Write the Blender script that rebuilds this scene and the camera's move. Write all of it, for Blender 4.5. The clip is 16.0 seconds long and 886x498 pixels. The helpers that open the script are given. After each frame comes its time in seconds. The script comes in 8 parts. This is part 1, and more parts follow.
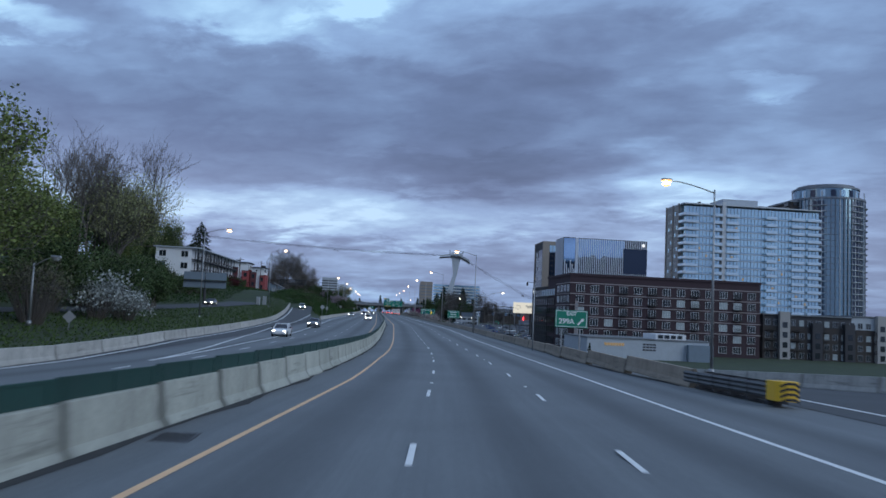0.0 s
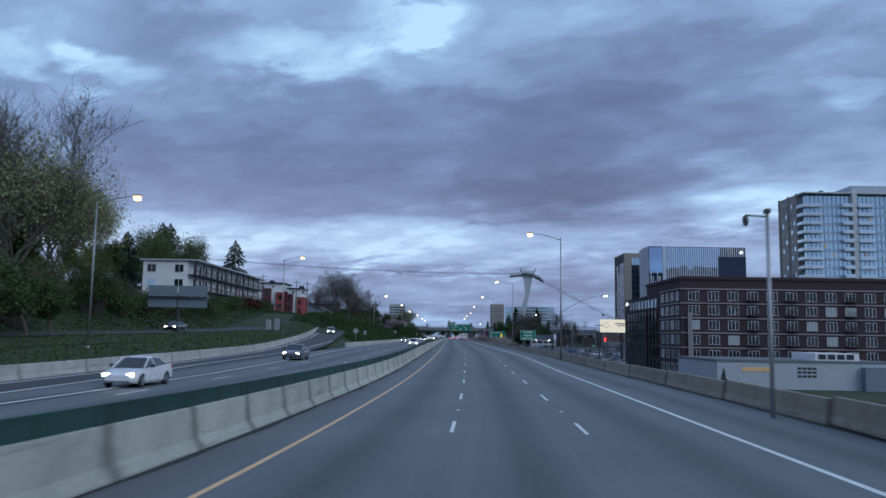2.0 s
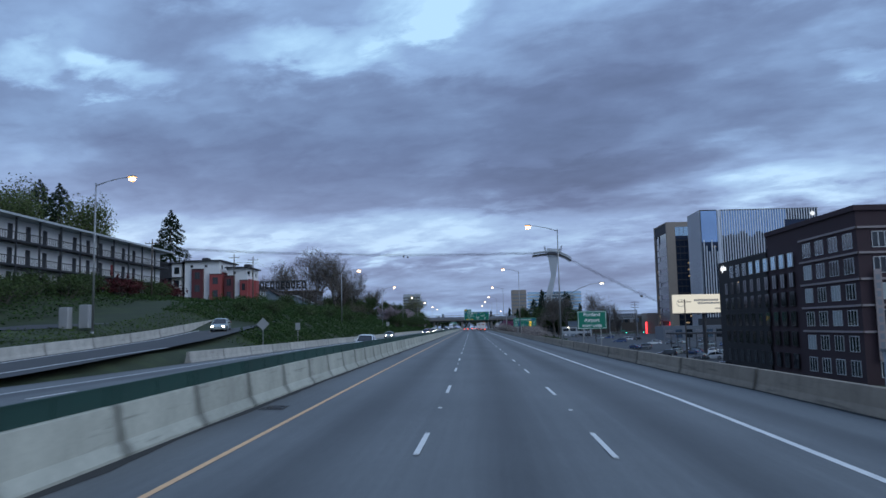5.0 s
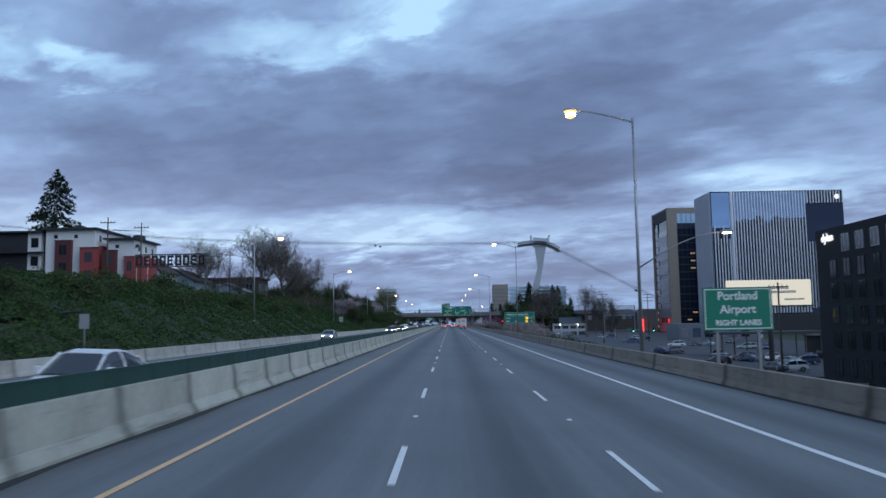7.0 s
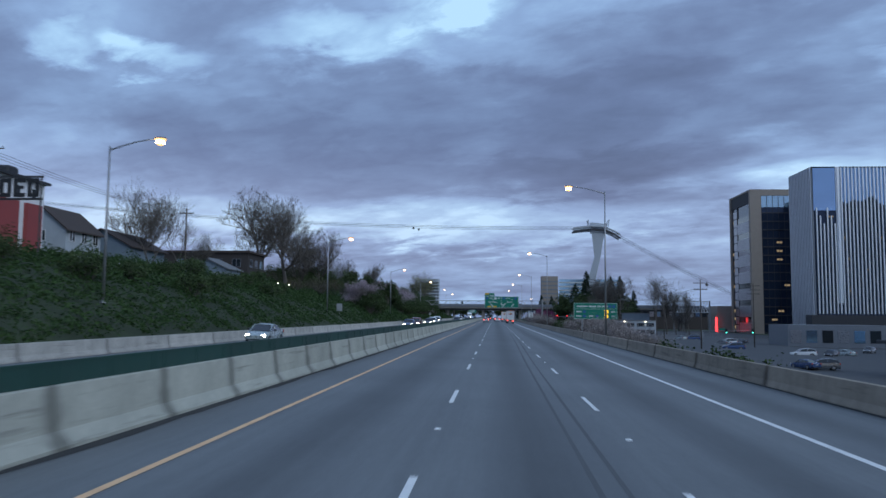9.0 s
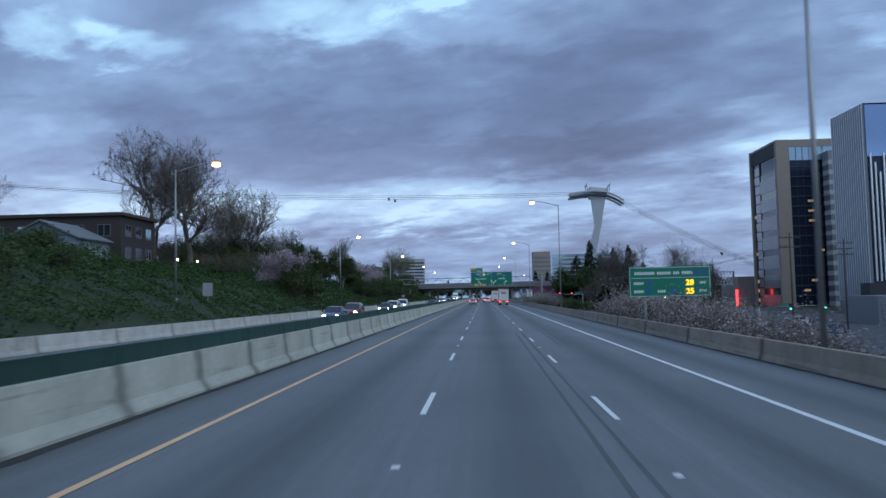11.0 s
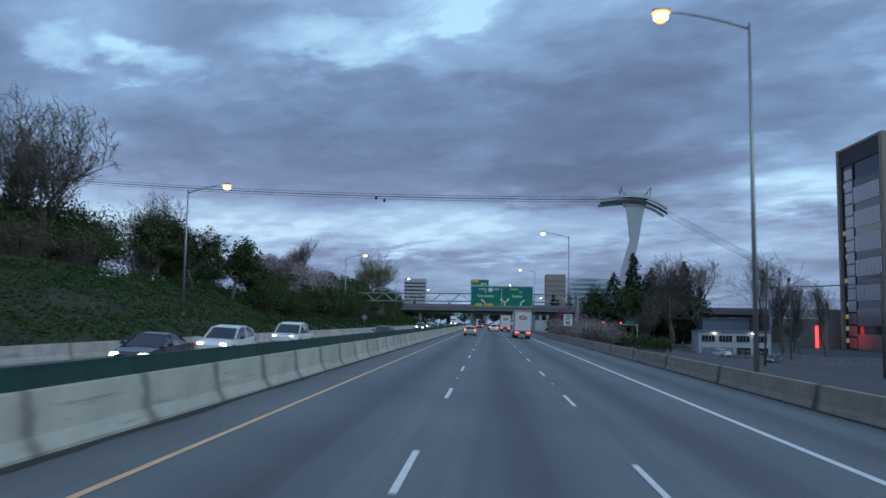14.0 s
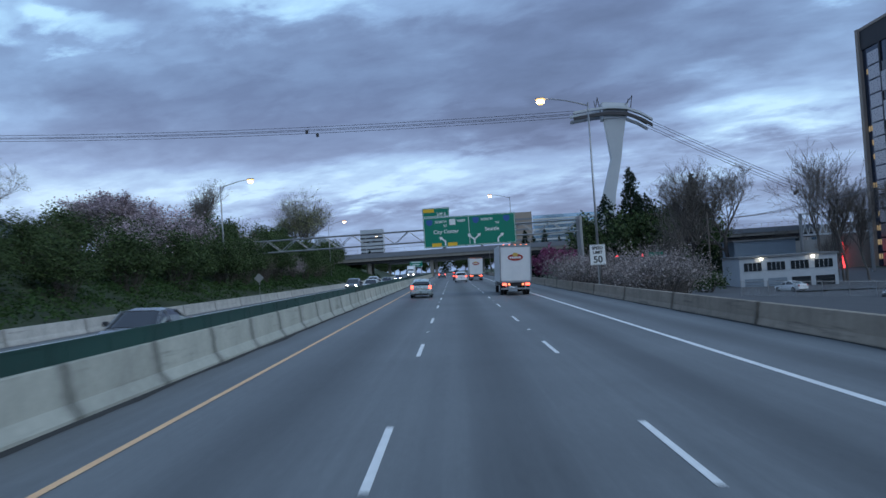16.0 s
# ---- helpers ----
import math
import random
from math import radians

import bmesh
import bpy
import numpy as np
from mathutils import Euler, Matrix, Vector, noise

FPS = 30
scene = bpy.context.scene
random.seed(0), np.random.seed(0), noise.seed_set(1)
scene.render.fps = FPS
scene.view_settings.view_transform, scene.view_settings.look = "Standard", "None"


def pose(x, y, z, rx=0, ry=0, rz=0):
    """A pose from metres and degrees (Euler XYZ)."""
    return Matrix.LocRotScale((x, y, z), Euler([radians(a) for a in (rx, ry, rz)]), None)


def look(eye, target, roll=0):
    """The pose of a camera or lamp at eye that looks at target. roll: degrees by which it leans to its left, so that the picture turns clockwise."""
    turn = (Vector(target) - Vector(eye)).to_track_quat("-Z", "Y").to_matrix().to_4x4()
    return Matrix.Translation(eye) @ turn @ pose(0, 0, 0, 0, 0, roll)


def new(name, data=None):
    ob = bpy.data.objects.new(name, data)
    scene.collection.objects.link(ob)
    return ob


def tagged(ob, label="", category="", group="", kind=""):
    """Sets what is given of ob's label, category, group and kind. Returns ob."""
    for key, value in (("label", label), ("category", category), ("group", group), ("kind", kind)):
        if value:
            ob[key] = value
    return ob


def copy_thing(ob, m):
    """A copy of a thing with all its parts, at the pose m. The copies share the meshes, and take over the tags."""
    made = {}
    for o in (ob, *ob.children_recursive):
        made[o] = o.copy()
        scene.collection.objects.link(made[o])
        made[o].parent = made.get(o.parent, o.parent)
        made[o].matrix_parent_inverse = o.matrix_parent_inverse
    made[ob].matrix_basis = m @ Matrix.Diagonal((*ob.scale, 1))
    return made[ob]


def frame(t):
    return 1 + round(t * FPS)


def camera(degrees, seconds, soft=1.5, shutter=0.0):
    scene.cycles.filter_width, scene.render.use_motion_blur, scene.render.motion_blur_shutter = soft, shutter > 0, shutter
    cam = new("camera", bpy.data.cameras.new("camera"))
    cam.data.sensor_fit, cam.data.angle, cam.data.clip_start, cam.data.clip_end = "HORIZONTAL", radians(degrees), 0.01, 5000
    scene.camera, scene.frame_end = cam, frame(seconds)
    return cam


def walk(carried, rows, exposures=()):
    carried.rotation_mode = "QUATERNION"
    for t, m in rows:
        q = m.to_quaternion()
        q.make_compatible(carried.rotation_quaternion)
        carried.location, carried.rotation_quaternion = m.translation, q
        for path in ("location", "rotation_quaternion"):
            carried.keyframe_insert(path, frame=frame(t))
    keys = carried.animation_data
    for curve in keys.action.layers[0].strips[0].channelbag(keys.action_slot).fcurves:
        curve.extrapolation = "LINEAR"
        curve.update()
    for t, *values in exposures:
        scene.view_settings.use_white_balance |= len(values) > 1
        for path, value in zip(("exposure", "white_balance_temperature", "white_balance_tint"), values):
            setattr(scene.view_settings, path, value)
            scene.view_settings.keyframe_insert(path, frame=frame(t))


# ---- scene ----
# ---- camera ----
cam = camera(59.7, 16.0, 1.5, 0.3)
PATH = [
    (0, (-6.946, -0.031, 3.085), (-6.784, 1.956, 3.248), 2.7),
    (0.5, (-5.493, 11.757, 2.936), (-5.398, 13.744, 3.143), 1.6),
    (1, (-4.254, 24.564, 2.684), (-4.25, 26.555, 2.864), 1.5),
    (1.5, (-3.05, 37.59, 2.463), (-3.075, 39.575, 2.706), 2.0),
    (2, (-2.055, 50.845, 2.221), (-2.077, 52.832, 2.444), 0.9),
    (2.5, (-1.299, 64.402, 1.999), (-1.36, 66.391, 2.202), 1.8),
    (3, (-0.698, 77.093, 1.941), (-0.779, 79.084, 2.115), 1.4),
    (3.2, (-0.578, 82.223, 1.899), (-0.644, 84.214, 2.075), 1.3),
    (5.3, (0.911, 136.405, 2.231), (0.84, 138.394, 2.432), -1.3),
    (5.5, (0.903, 141.478, 2.201), (0.836, 143.467, 2.392), -0.9),
    (6, (0.843, 154.621, 2.173), (0.807, 156.613, 2.353), -0.1),
    (6.5, (0.849, 167.712, 2.178), (0.833, 169.705, 2.352), -0.6),
    (7, (0.84, 180.807, 2.193), (0.826, 182.798, 2.383), -1.0),
    (7.5, (0.896, 194.04, 2.179), (0.871, 196.031, 2.367), -1.1),
    (8, (0.956, 207.262, 2.191), (0.88, 209.253, 2.368), 0.3),
    (8.5, (1.026, 220.378, 2.152), (0.897, 222.366, 2.325), 1.0),
    (9, (1.084, 233.01, 2.183), (0.95, 234.998, 2.354), 0.5),
    (9.2, (1.115, 238.405, 2.174), (0.996, 240.395, 2.339), 0.2),
    (11.3, (1.248, 294.563, 2.222), (1.144, 296.557, 2.336), -1.3),
    (11.5, (1.288, 299.815, 2.229), (1.176, 301.809, 2.335), -1.1),
    (12, (1.272, 313.041, 2.175), (1.127, 315.034, 2.252), -0.7),
    (12.5, (1.255, 325.858, 2.16), (1.07, 327.848, 2.225), 1.1),
    (13, (1.211, 338.816, 2.177), (1.049, 340.802, 2.347), 2.9),
    (13.5, (1.186, 351.738, 2.177), (1.045, 353.722, 2.382), 2.2),
    (14, (1.204, 364.49, 2.19), (1.082, 366.478, 2.375), 0.9),
    (14.5, (1.141, 377.162, 2.183), (1.057, 379.148, 2.398), 1.7),
    (15, (1.147, 389.811, 2.203), (1.111, 391.8, 2.402), -0.6),
    (15.5, (1.122, 402.633, 2.212), (1.08, 404.63, 2.303), -3.2),
    (16, (1.062, 415.279, 2.229), (1.039, 417.279, 2.281), -3.8),
]
EXPOSURES = [(0, 0, 6500, 10), (9.2, 0, 6500, 10), (11.3, 0.13, 6500, 8), (12, 0.22, 6500, 7), (12.5, 0.28, 6500, 6), (13, 0.08, 6500, 7), (13.5, 0.0, 6500, 6), (14, -0.02, 6500, 4), (14.5, -0.02, 6500, 2.5), (15, -0.04, 6500, 6), (15.5, 0.02, 6500, 7), (16, 0.15, 6500, 7)]
walk(cam, [(t, look(eye, target, roll)) for t, eye, target, roll in PATH], EXPOSURES)

# ---- world, sun ----
world = bpy.data.worlds.new("dusk_sky")
scene.world = world
world.use_nodes = True


class Nodes:
    """Short way to build a node tree."""

    def __init__(self, tree, clear=True):
        self.tree = tree
        if clear:
            tree.nodes.clear()

    def add(self, kind):
        return self.tree.nodes.new(kind)

    def link(self, a, b):
        self.tree.links.new(a, b)

    def math(self, op, a, b=None, clamp=False):
        node = self.add("ShaderNodeMath")
        node.operation, node.use_clamp = op, clamp
        for slot, v in enumerate((a, b)):
            if v is None:
                continue
            if isinstance(v, (int, float)):
                node.inputs[slot].default_value = v
            else:
                self.link(v, node.inputs[slot])
        return node.outputs[0]

    def noise(self, vec, scale, detail=4.0, rough=0.55, distortion=0.0):
        node = self.add("ShaderNodeTexNoise")
        node.inputs["Scale"].default_value = scale
        node.inputs["Detail"].default_value = detail
        node.inputs["Roughness"].default_value = rough
        node.inputs["Distortion"].default_value = distortion
        self.link(vec, node.inputs["Vector"])
        return node.outputs[0]

    def ramp(self, fac, stops, mode="LINEAR"):
        node = self.add("ShaderNodeValToRGB")
        ramp = node.color_ramp
        ramp.interpolation = mode
        while len(ramp.elements) < len(stops):
            ramp.elements.new(0.5)
        for element, (at, colour) in zip(ramp.elements, stops):
            element.position = at
            element.color = (*colour, 1) if len(colour) == 3 else colour
        self.link(fac, node.inputs[0])
        return node.outputs[0]

    def mix(self, fac, a, b, mode="MIX"):
        node = self.add("ShaderNodeMix")
        node.data_type, node.blend_type = "RGBA", mode
        for slot, v in ((0, fac), (6, a), (7, b)):
            if isinstance(v, (int, float)):
                node.inputs[slot].default_value = v
            elif isinstance(v, tuple):
                node.inputs[slot].default_value = (*v, 1)
            else:
                self.link(v, node.inputs[slot])
        return node.outputs[2]

    def span(self, value, a, b, c=0.0, d=1.0):
        node = self.add("ShaderNodeMapRange")
        node.interpolation_type = "SMOOTHSTEP"
        for slot, v in enumerate((value, a, b, c, d)):
            if isinstance(v, (int, float)):
                node.inputs[slot].default_value = v
            else:
                self.link(v, node.inputs[slot])
        return node.outputs[0]


def build_sky():
    n = Nodes(world.node_tree)
    out = n.add("ShaderNodeOutputWorld")
    back = n.add("ShaderNodeBackground")
    n.link(back.outputs[0], out.inputs[0])
    coord = n.add("ShaderNodeTexCoord").outputs["Generated"]
    xyz = n.add("ShaderNodeSeparateXYZ")
    n.link(coord, xyz.inputs[0])
    x, y, z = xyz.outputs
    up = n.math("MAXIMUM", z, 0.0)
    deep = n.math("ADD", up, 0.17)
    u, v = n.math("DIVIDE", x, deep), n.math("DIVIDE", y, deep)
    # the cloud sheet, seen from below, its rolls lying across the road and a little aslant
    slant = n.math("ADD", v, n.math("MULTIPLY", u, 0.22))

    def sheet(su, sv, off):
        c = n.add("ShaderNodeCombineXYZ")
        n.link(n.math("ADD", n.math("MULTIPLY", u, su), off), c.inputs[0])
        n.link(n.math("MULTIPLY", slant, sv), c.inputs[1])
        return c.outputs[0]

    broad = n.noise(sheet(0.8, 0.75, 3.7), 1.0, 4.0, 0.5, 0.2)
    rolls = n.noise(sheet(1.2, 1.5, 9.1), 1.3, 6.0, 0.5, 0.25)
    wisps = n.noise(sheet(2.6, 3.4, 1.3), 1.9, 7.0, 0.58, 0.25)
    # heaped edges of the thicker clouds
    heaps = n.math("MULTIPLY", n.math("ABSOLUTE", n.math("SUBTRACT", n.noise(sheet(2.4, 2.6, 15.0), 1.5, 6.0, 0.55, 0.2), 0.5)), 2.0)
    total = n.math("ADD", n.math("MULTIPLY", broad, 0.30), n.math("ADD", n.math("MULTIPLY", rolls, 0.46), n.math("MULTIPLY", wisps, 0.20)))
    total = n.math("ADD", total, n.math("MULTIPLY", n.math("SUBTRACT", heaps, 0.22), 0.13))
    # how thick the sheet is at each height over the horizon
    lift = n.ramp(up, SKY_LIFT, "EASE")
    level = n.math("ADD", n.math("SUBTRACT", total, 0.45), n.math("SUBTRACT", lift, 0.5))
    # the thick and thin places of the cloud sheet, their edges torn
    side = n.math("DIVIDE", x, n.math("MAXIMUM", y, 0.05))
    side = n.math("ADD", side, n.math("MULTIPLY", n.math("SUBTRACT", rolls, 0.5), 0.36))
    tall = n.math("ADD", z, n.math("MULTIPLY", n.math("SUBTRACT", wisps, 0.5), 0.10))
    tall = n.math("ADD", tall, n.math("MULTIPLY", n.math("SUBTRACT", n.noise(sheet(0.9, 1.2, 21.0), 1.5, 4.0), 0.5), 0.06))
    for cx_, cz_, rx_, rz_, amount in SKY_CLOUDS:
        a = n.math("DIVIDE", n.math("SUBTRACT", side, cx_), rx_)
        b = n.math("DIVIDE", n.math("SUBTRACT", tall, cz_), rz_)
        far = n.math("ADD", n.math("MULTIPLY", a, a), n.math("MULTIPLY", b, b))
        level = n.math("ADD", level, n.span(far, 0.0, 1.0, amount, 0.0))
    tone = n.ramp(n.math("ADD", n.math("MULTIPLY", level, SKY_CONTRAST), 0.5), SKY_TONES)
    rose = n.math("MULTIPLY", n.span(n.math("ABSOLUTE", n.math("SUBTRACT", z, 0.10)), 0.0, 0.16, 1.0, 0.0), n.span(n.math("SUBTRACT", 0.15, side), 0.0, 0.8, 0.6, 0.9))
    tone = n.mix(rose, tone, n.mix(1.0, tone, (1.20, 0.985, 0.955), "MULTIPLY"))
    sky = n.add("ShaderNodeTexSky")
    sky.sky_type, sky.sun_disc, sky.sun_elevation, sky.sun_rotation = "NISHITA", False, radians(8.0), radians(250)
    faint = n.mix(1.0, sky.outputs[0], (0.12, 0.12, 0.12), "MULTIPLY")
    colour = n.mix(0.06, tone, faint)
    n.link(colour, back.inputs[0])
    back.inputs[1].default_value = SKY_STRENGTH


SKY_LIFT = [(0.0, (0.50,) * 3), (0.05, (0.53,) * 3), (0.11, (0.55,) * 3), (0.16, (0.48,) * 3), (0.22, (0.46,) * 3), (0.30, (0.52,) * 3), (0.40, (0.57,) * 3), (1.0, (0.56,) * 3)]
# across (tangent), height, half-width, half-height, how thin (+) or thick (-)
SKY_CLOUDS = (
    (-0.05, 0.390, 0.12, 0.045, 0.19), (-0.19, 0.345, 0.18, 0.030, 0.11), (-0.45, 0.312, 0.09, 0.028, 0.14), (-0.60, 0.300, 0.10, 0.032, 0.13),
    (-0.33, 0.265, 0.20, 0.035, 0.07), (0.015, 0.118, 0.30, 0.045, 0.13), (-0.28, 0.105, 0.26, 0.045, 0.08), (0.34, 0.165, 0.22, 0.05, 0.12),
    (0.50, 0.185, 0.24, 0.07, 0.14), (0.53, 0.280, 0.06, 0.020, 0.10), (0.0, 0.250, 0.50, 0.075, -0.11), (0.16, 0.185, 0.30, 0.035, -0.10),
    (-0.38, 0.360, 0.16, 0.05, -0.10), (0.32, 0.320, 0.34, 0.06, -0.05), (-0.07, 0.408, 0.08, 0.015, -0.12), (-0.20, 0.190, 0.30, 0.04, -0.03),
    (-0.65, 0.38, 0.12, 0.04, -0.04), (-0.15, 0.298, 0.22, 0.03, -0.04), (0.45, 0.40, 0.3, 0.05, 0.03), (-0.5, 0.22, 0.3, 0.05, 0.05), (-0.55, 0.13, 0.40, 0.08, 0.10), (-0.62, 0.34, 0.25, 0.07, 0.07))
SKY_CONTRAST = 1.95
SKY_TONES = [(0.0, (0.096, 0.134, 0.25)), (0.3, (0.135, 0.192, 0.352)), (0.5, (0.176, 0.260, 0.455)), (0.72, (0.253, 0.392, 0.65)), (0.9, (0.35, 0.56, 0.83)), (1.0, (0.46, 0.72, 0.98))]
SKY_STRENGTH = 1.12
build_sky()

sun = bpy.data.lights.new("sun", "SUN")
sun.energy, sun.angle, sun.color = 1.0, radians(50), (0.86, 0.95, 1.0)
sun_ob = new("sun", sun)
sun_ob.matrix_world = look((42, -34, 32), (0, 0, 0))


# ---- materials ----
def surface(name, base, rough=0.7, var=0.2, scale=1.5, fine=25.0, bump=0.15, metal=0.0, tint=None, stretch=(1, 1, 1), streak=0.0, by_piece=0.0):
    """A plain weathered surface: two scales of stain and grain, and fine relief."""
    m = bpy.data.materials.new(name)
    m.use_nodes = True
    n = Nodes(m.node_tree)
    out, bsdf = n.add("ShaderNodeOutputMaterial"), n.add("ShaderNodeBsdfPrincipled")
    n.link(bsdf.outputs[0], out.inputs[0])
    coord = n.add("ShaderNodeTexCoord").outputs["Object"]
    place = n.add("ShaderNodeMapping")
    place.inputs["Scale"].default_value = stretch
    n.link(coord, place.inputs[0])
    where = place.outputs[0]
    big, small = n.noise(where, scale, 4, 0.6, 0.4), n.noise(where, fine, 3, 0.6)
    value = n.math("ADD", n.math("MULTIPLY", n.math("SUBTRACT", big, 0.5), 2.2 * var), n.math("MULTIPLY", n.math("SUBTRACT", small, 0.5), 1.2 * var))
    if streak:
        tall = n.add("ShaderNodeMapping")
        tall.inputs["Scale"].default_value = (3.0, 3.0, 0.25)
        n.link(coord, tall.inputs[0])
        value = n.math("ADD", value, n.math("MULTIPLY", n.math("SUBTRACT", n.noise(tall.outputs[0], 1.0, 5, 0.65), 0.5), streak))
    if by_piece:
        rnd = n.add("ShaderNodeObjectInfo").outputs["Random"]
        value = n.math("ADD", value, n.math("MULTIPLY", n.math("SUBTRACT", rnd, 0.5), by_piece))
    lo = tuple(max(0.0, c * 0.45) for c in base)
    hi = tuple(min(1.0, c * 1.55) for c in (tint or base))
    colour = n.ramp(n.math("ADD", value, 0.5), [(0.0, lo), (0.5, base), (1.0, hi)])
    n.link(colour, bsdf.inputs["Base Color"])
    bsdf.inputs["Metallic"].default_value = metal
    n.link(n.math("ADD", n.math("MULTIPLY", n.math("SUBTRACT", big, 0.5), 0.3), rough, True), bsdf.inputs["Roughness"])
    if bump:
        b = n.add("ShaderNodeBump")
        b.inputs["Strength"].default_value = bump
        b.inputs["Distance"].default_value = 0.02
        n.link(small, b.inputs["Height"])
        n.link(b.outputs[0], bsdf.inputs["Normal"])
    return m


def gloss(name, base, rough=0.15, metal=0.0, coat=0.0, var=0.05):
    m = surface(name, base, rough, var, 3.0, 60.0, 0.0, metal)
    bsdf = next(x for x in m.node_tree.nodes if x.type == "BSDF_PRINCIPLED")
    bsdf.inputs["Coat Weight"].default_value = coat
    return m


def glow(name, colour, strength):
    m = bpy.data.materials.new(name)
    m.use_nodes = True
    n = Nodes(m.node_tree)
    out, em = n.add("ShaderNodeOutputMaterial"), n.add("ShaderNodeEmission")
    em.inputs[0].default_value, em.inputs[1].default_value = (*colour, 1), strength
    n.link(em.outputs[0], out.inputs[0])
    return m


def leafy(name, dark, light):
    """Foliage, each leaf or clump of its own shade."""
    m = bpy.data.materials.new(name)
    m.use_nodes = True
    n = Nodes(m.node_tree)
    out, bsdf = n.add("ShaderNodeOutputMaterial"), n.add("ShaderNodeBsdfPrincipled")
    n.link(bsdf.outputs[0], out.inputs[0])
    island = n.add("ShaderNodeNewGeometry").outputs["Random Per Island"]
    coord = n.add("ShaderNodeTexCoord").outputs["Object"]
    value = n.math("ADD", n.math("MULTIPLY", island, 0.6), n.math("MULTIPLY", n.noise(coord, 0.25, 3), 0.5))
    n.link(n.ramp(value, [(0.15, dark), (0.85, light)]), bsdf.inputs["Base Color"])
    bsdf.inputs["Roughness"].default_value = 0.8
    bsdf.inputs["Specular IOR Level"].default_value = 0.12
    return m


def asphalt_material():
    m = bpy.data.materials.new("asphalt")
    m.use_nodes = True
    n = Nodes(m.node_tree)
    out, bsdf = n.add("ShaderNodeOutputMaterial"), n.add("ShaderNodeBsdfPrincipled")
    n.link(bsdf.outputs[0], out.inputs[0])
    uv_node = n.add("ShaderNodeUVMap")
    uv_node.uv_map = "lane"
    uv = uv_node.outputs[0]
    xyz = n.add("ShaderNodeSeparateXYZ")
    n.link(uv, xyz.inputs[0])
    s, along = xyz.outputs[0], xyz.outputs[1]
    # oil and tyre wear darken the middle of each lane
    wob = n.add("ShaderNodeCombineXYZ")
    n.link(n.math("MULTIPLY", s, 0.35), wob.inputs[0])
    n.link(n.math("MULTIPLY", along, 0.02), wob.inputs[1])
    drift = n.noise(wob.outputs[0], 1.0, 3)
    lane = n.math("ADD", n.math("MULTIPLY", s, 2 * math.pi / 3.66), n.math("MULTIPLY", n.math("SUBTRACT", drift, 0.5), 1.1))
    band = n.math("POWER", n.math("MULTIPLY", n.math("SUBTRACT", 1.0, n.math("COSINE", lane)), 0.5), 3.0)
    long = n.add("ShaderNodeCombineXYZ")
    n.link(n.math("MULTIPLY", s, 2.6), long.inputs[0])
    n.link(n.math("MULTIPLY", along, 0.035), long.inputs[1])
    streaks = n.noise(long.outputs[0], 1.0, 6, 0.65, 0.2)
    patch = n.noise(uv, 0.13, 4, 0.6)
    grain = n.noise(uv, 38.0, 3, 0.7)
    tone = n.math("ADD", n.math("MULTIPLY", n.math("SUBTRACT", streaks, 0.5), 0.8), n.math("MULTIPLY", n.math("SUBTRACT", patch, 0.5), 0.5))
    tone = n.math("ADD", tone, n.math("MULTIPLY", n.math("SUBTRACT", band, 0.3), -0.38))
    speck = n.noise(uv, 7.0, 5, 0.75)
    tone = n.math("ADD", tone, n.math("MULTIPLY", n.math("SUBTRACT", speck, 0.5), 0.5))
    tone = n.math("ADD", tone, n.math("MULTIPLY", n.math("SUBTRACT", grain, 0.5), 0.55))
    n.link(n.ramp(n.math("ADD", tone, 0.5), [(0.0, (0.052, 0.057, 0.060)), (0.5, (0.116, 0.126, 0.132)), (1.0, (0.205, 0.222, 0.228))]), bsdf.inputs["Base Color"])
    n.link(n.math("ADD", n.math("MULTIPLY", streaks, 0.25), 0.52), bsdf.inputs["Roughness"])
    b = n.add("ShaderNodeBump")
    b.inputs["Strength"].default_value, b.inputs["Distance"].default_value = 0.3, 0.01
    n.link(grain, b.inputs["Height"])
    n.link(b.outputs[0], bsdf.inputs["Normal"])
    return m


ASPHALT = asphalt_material()
STREET = surface("street_asphalt", (0.055, 0.058, 0.062), 0.75, 0.2, 0.4, 20)


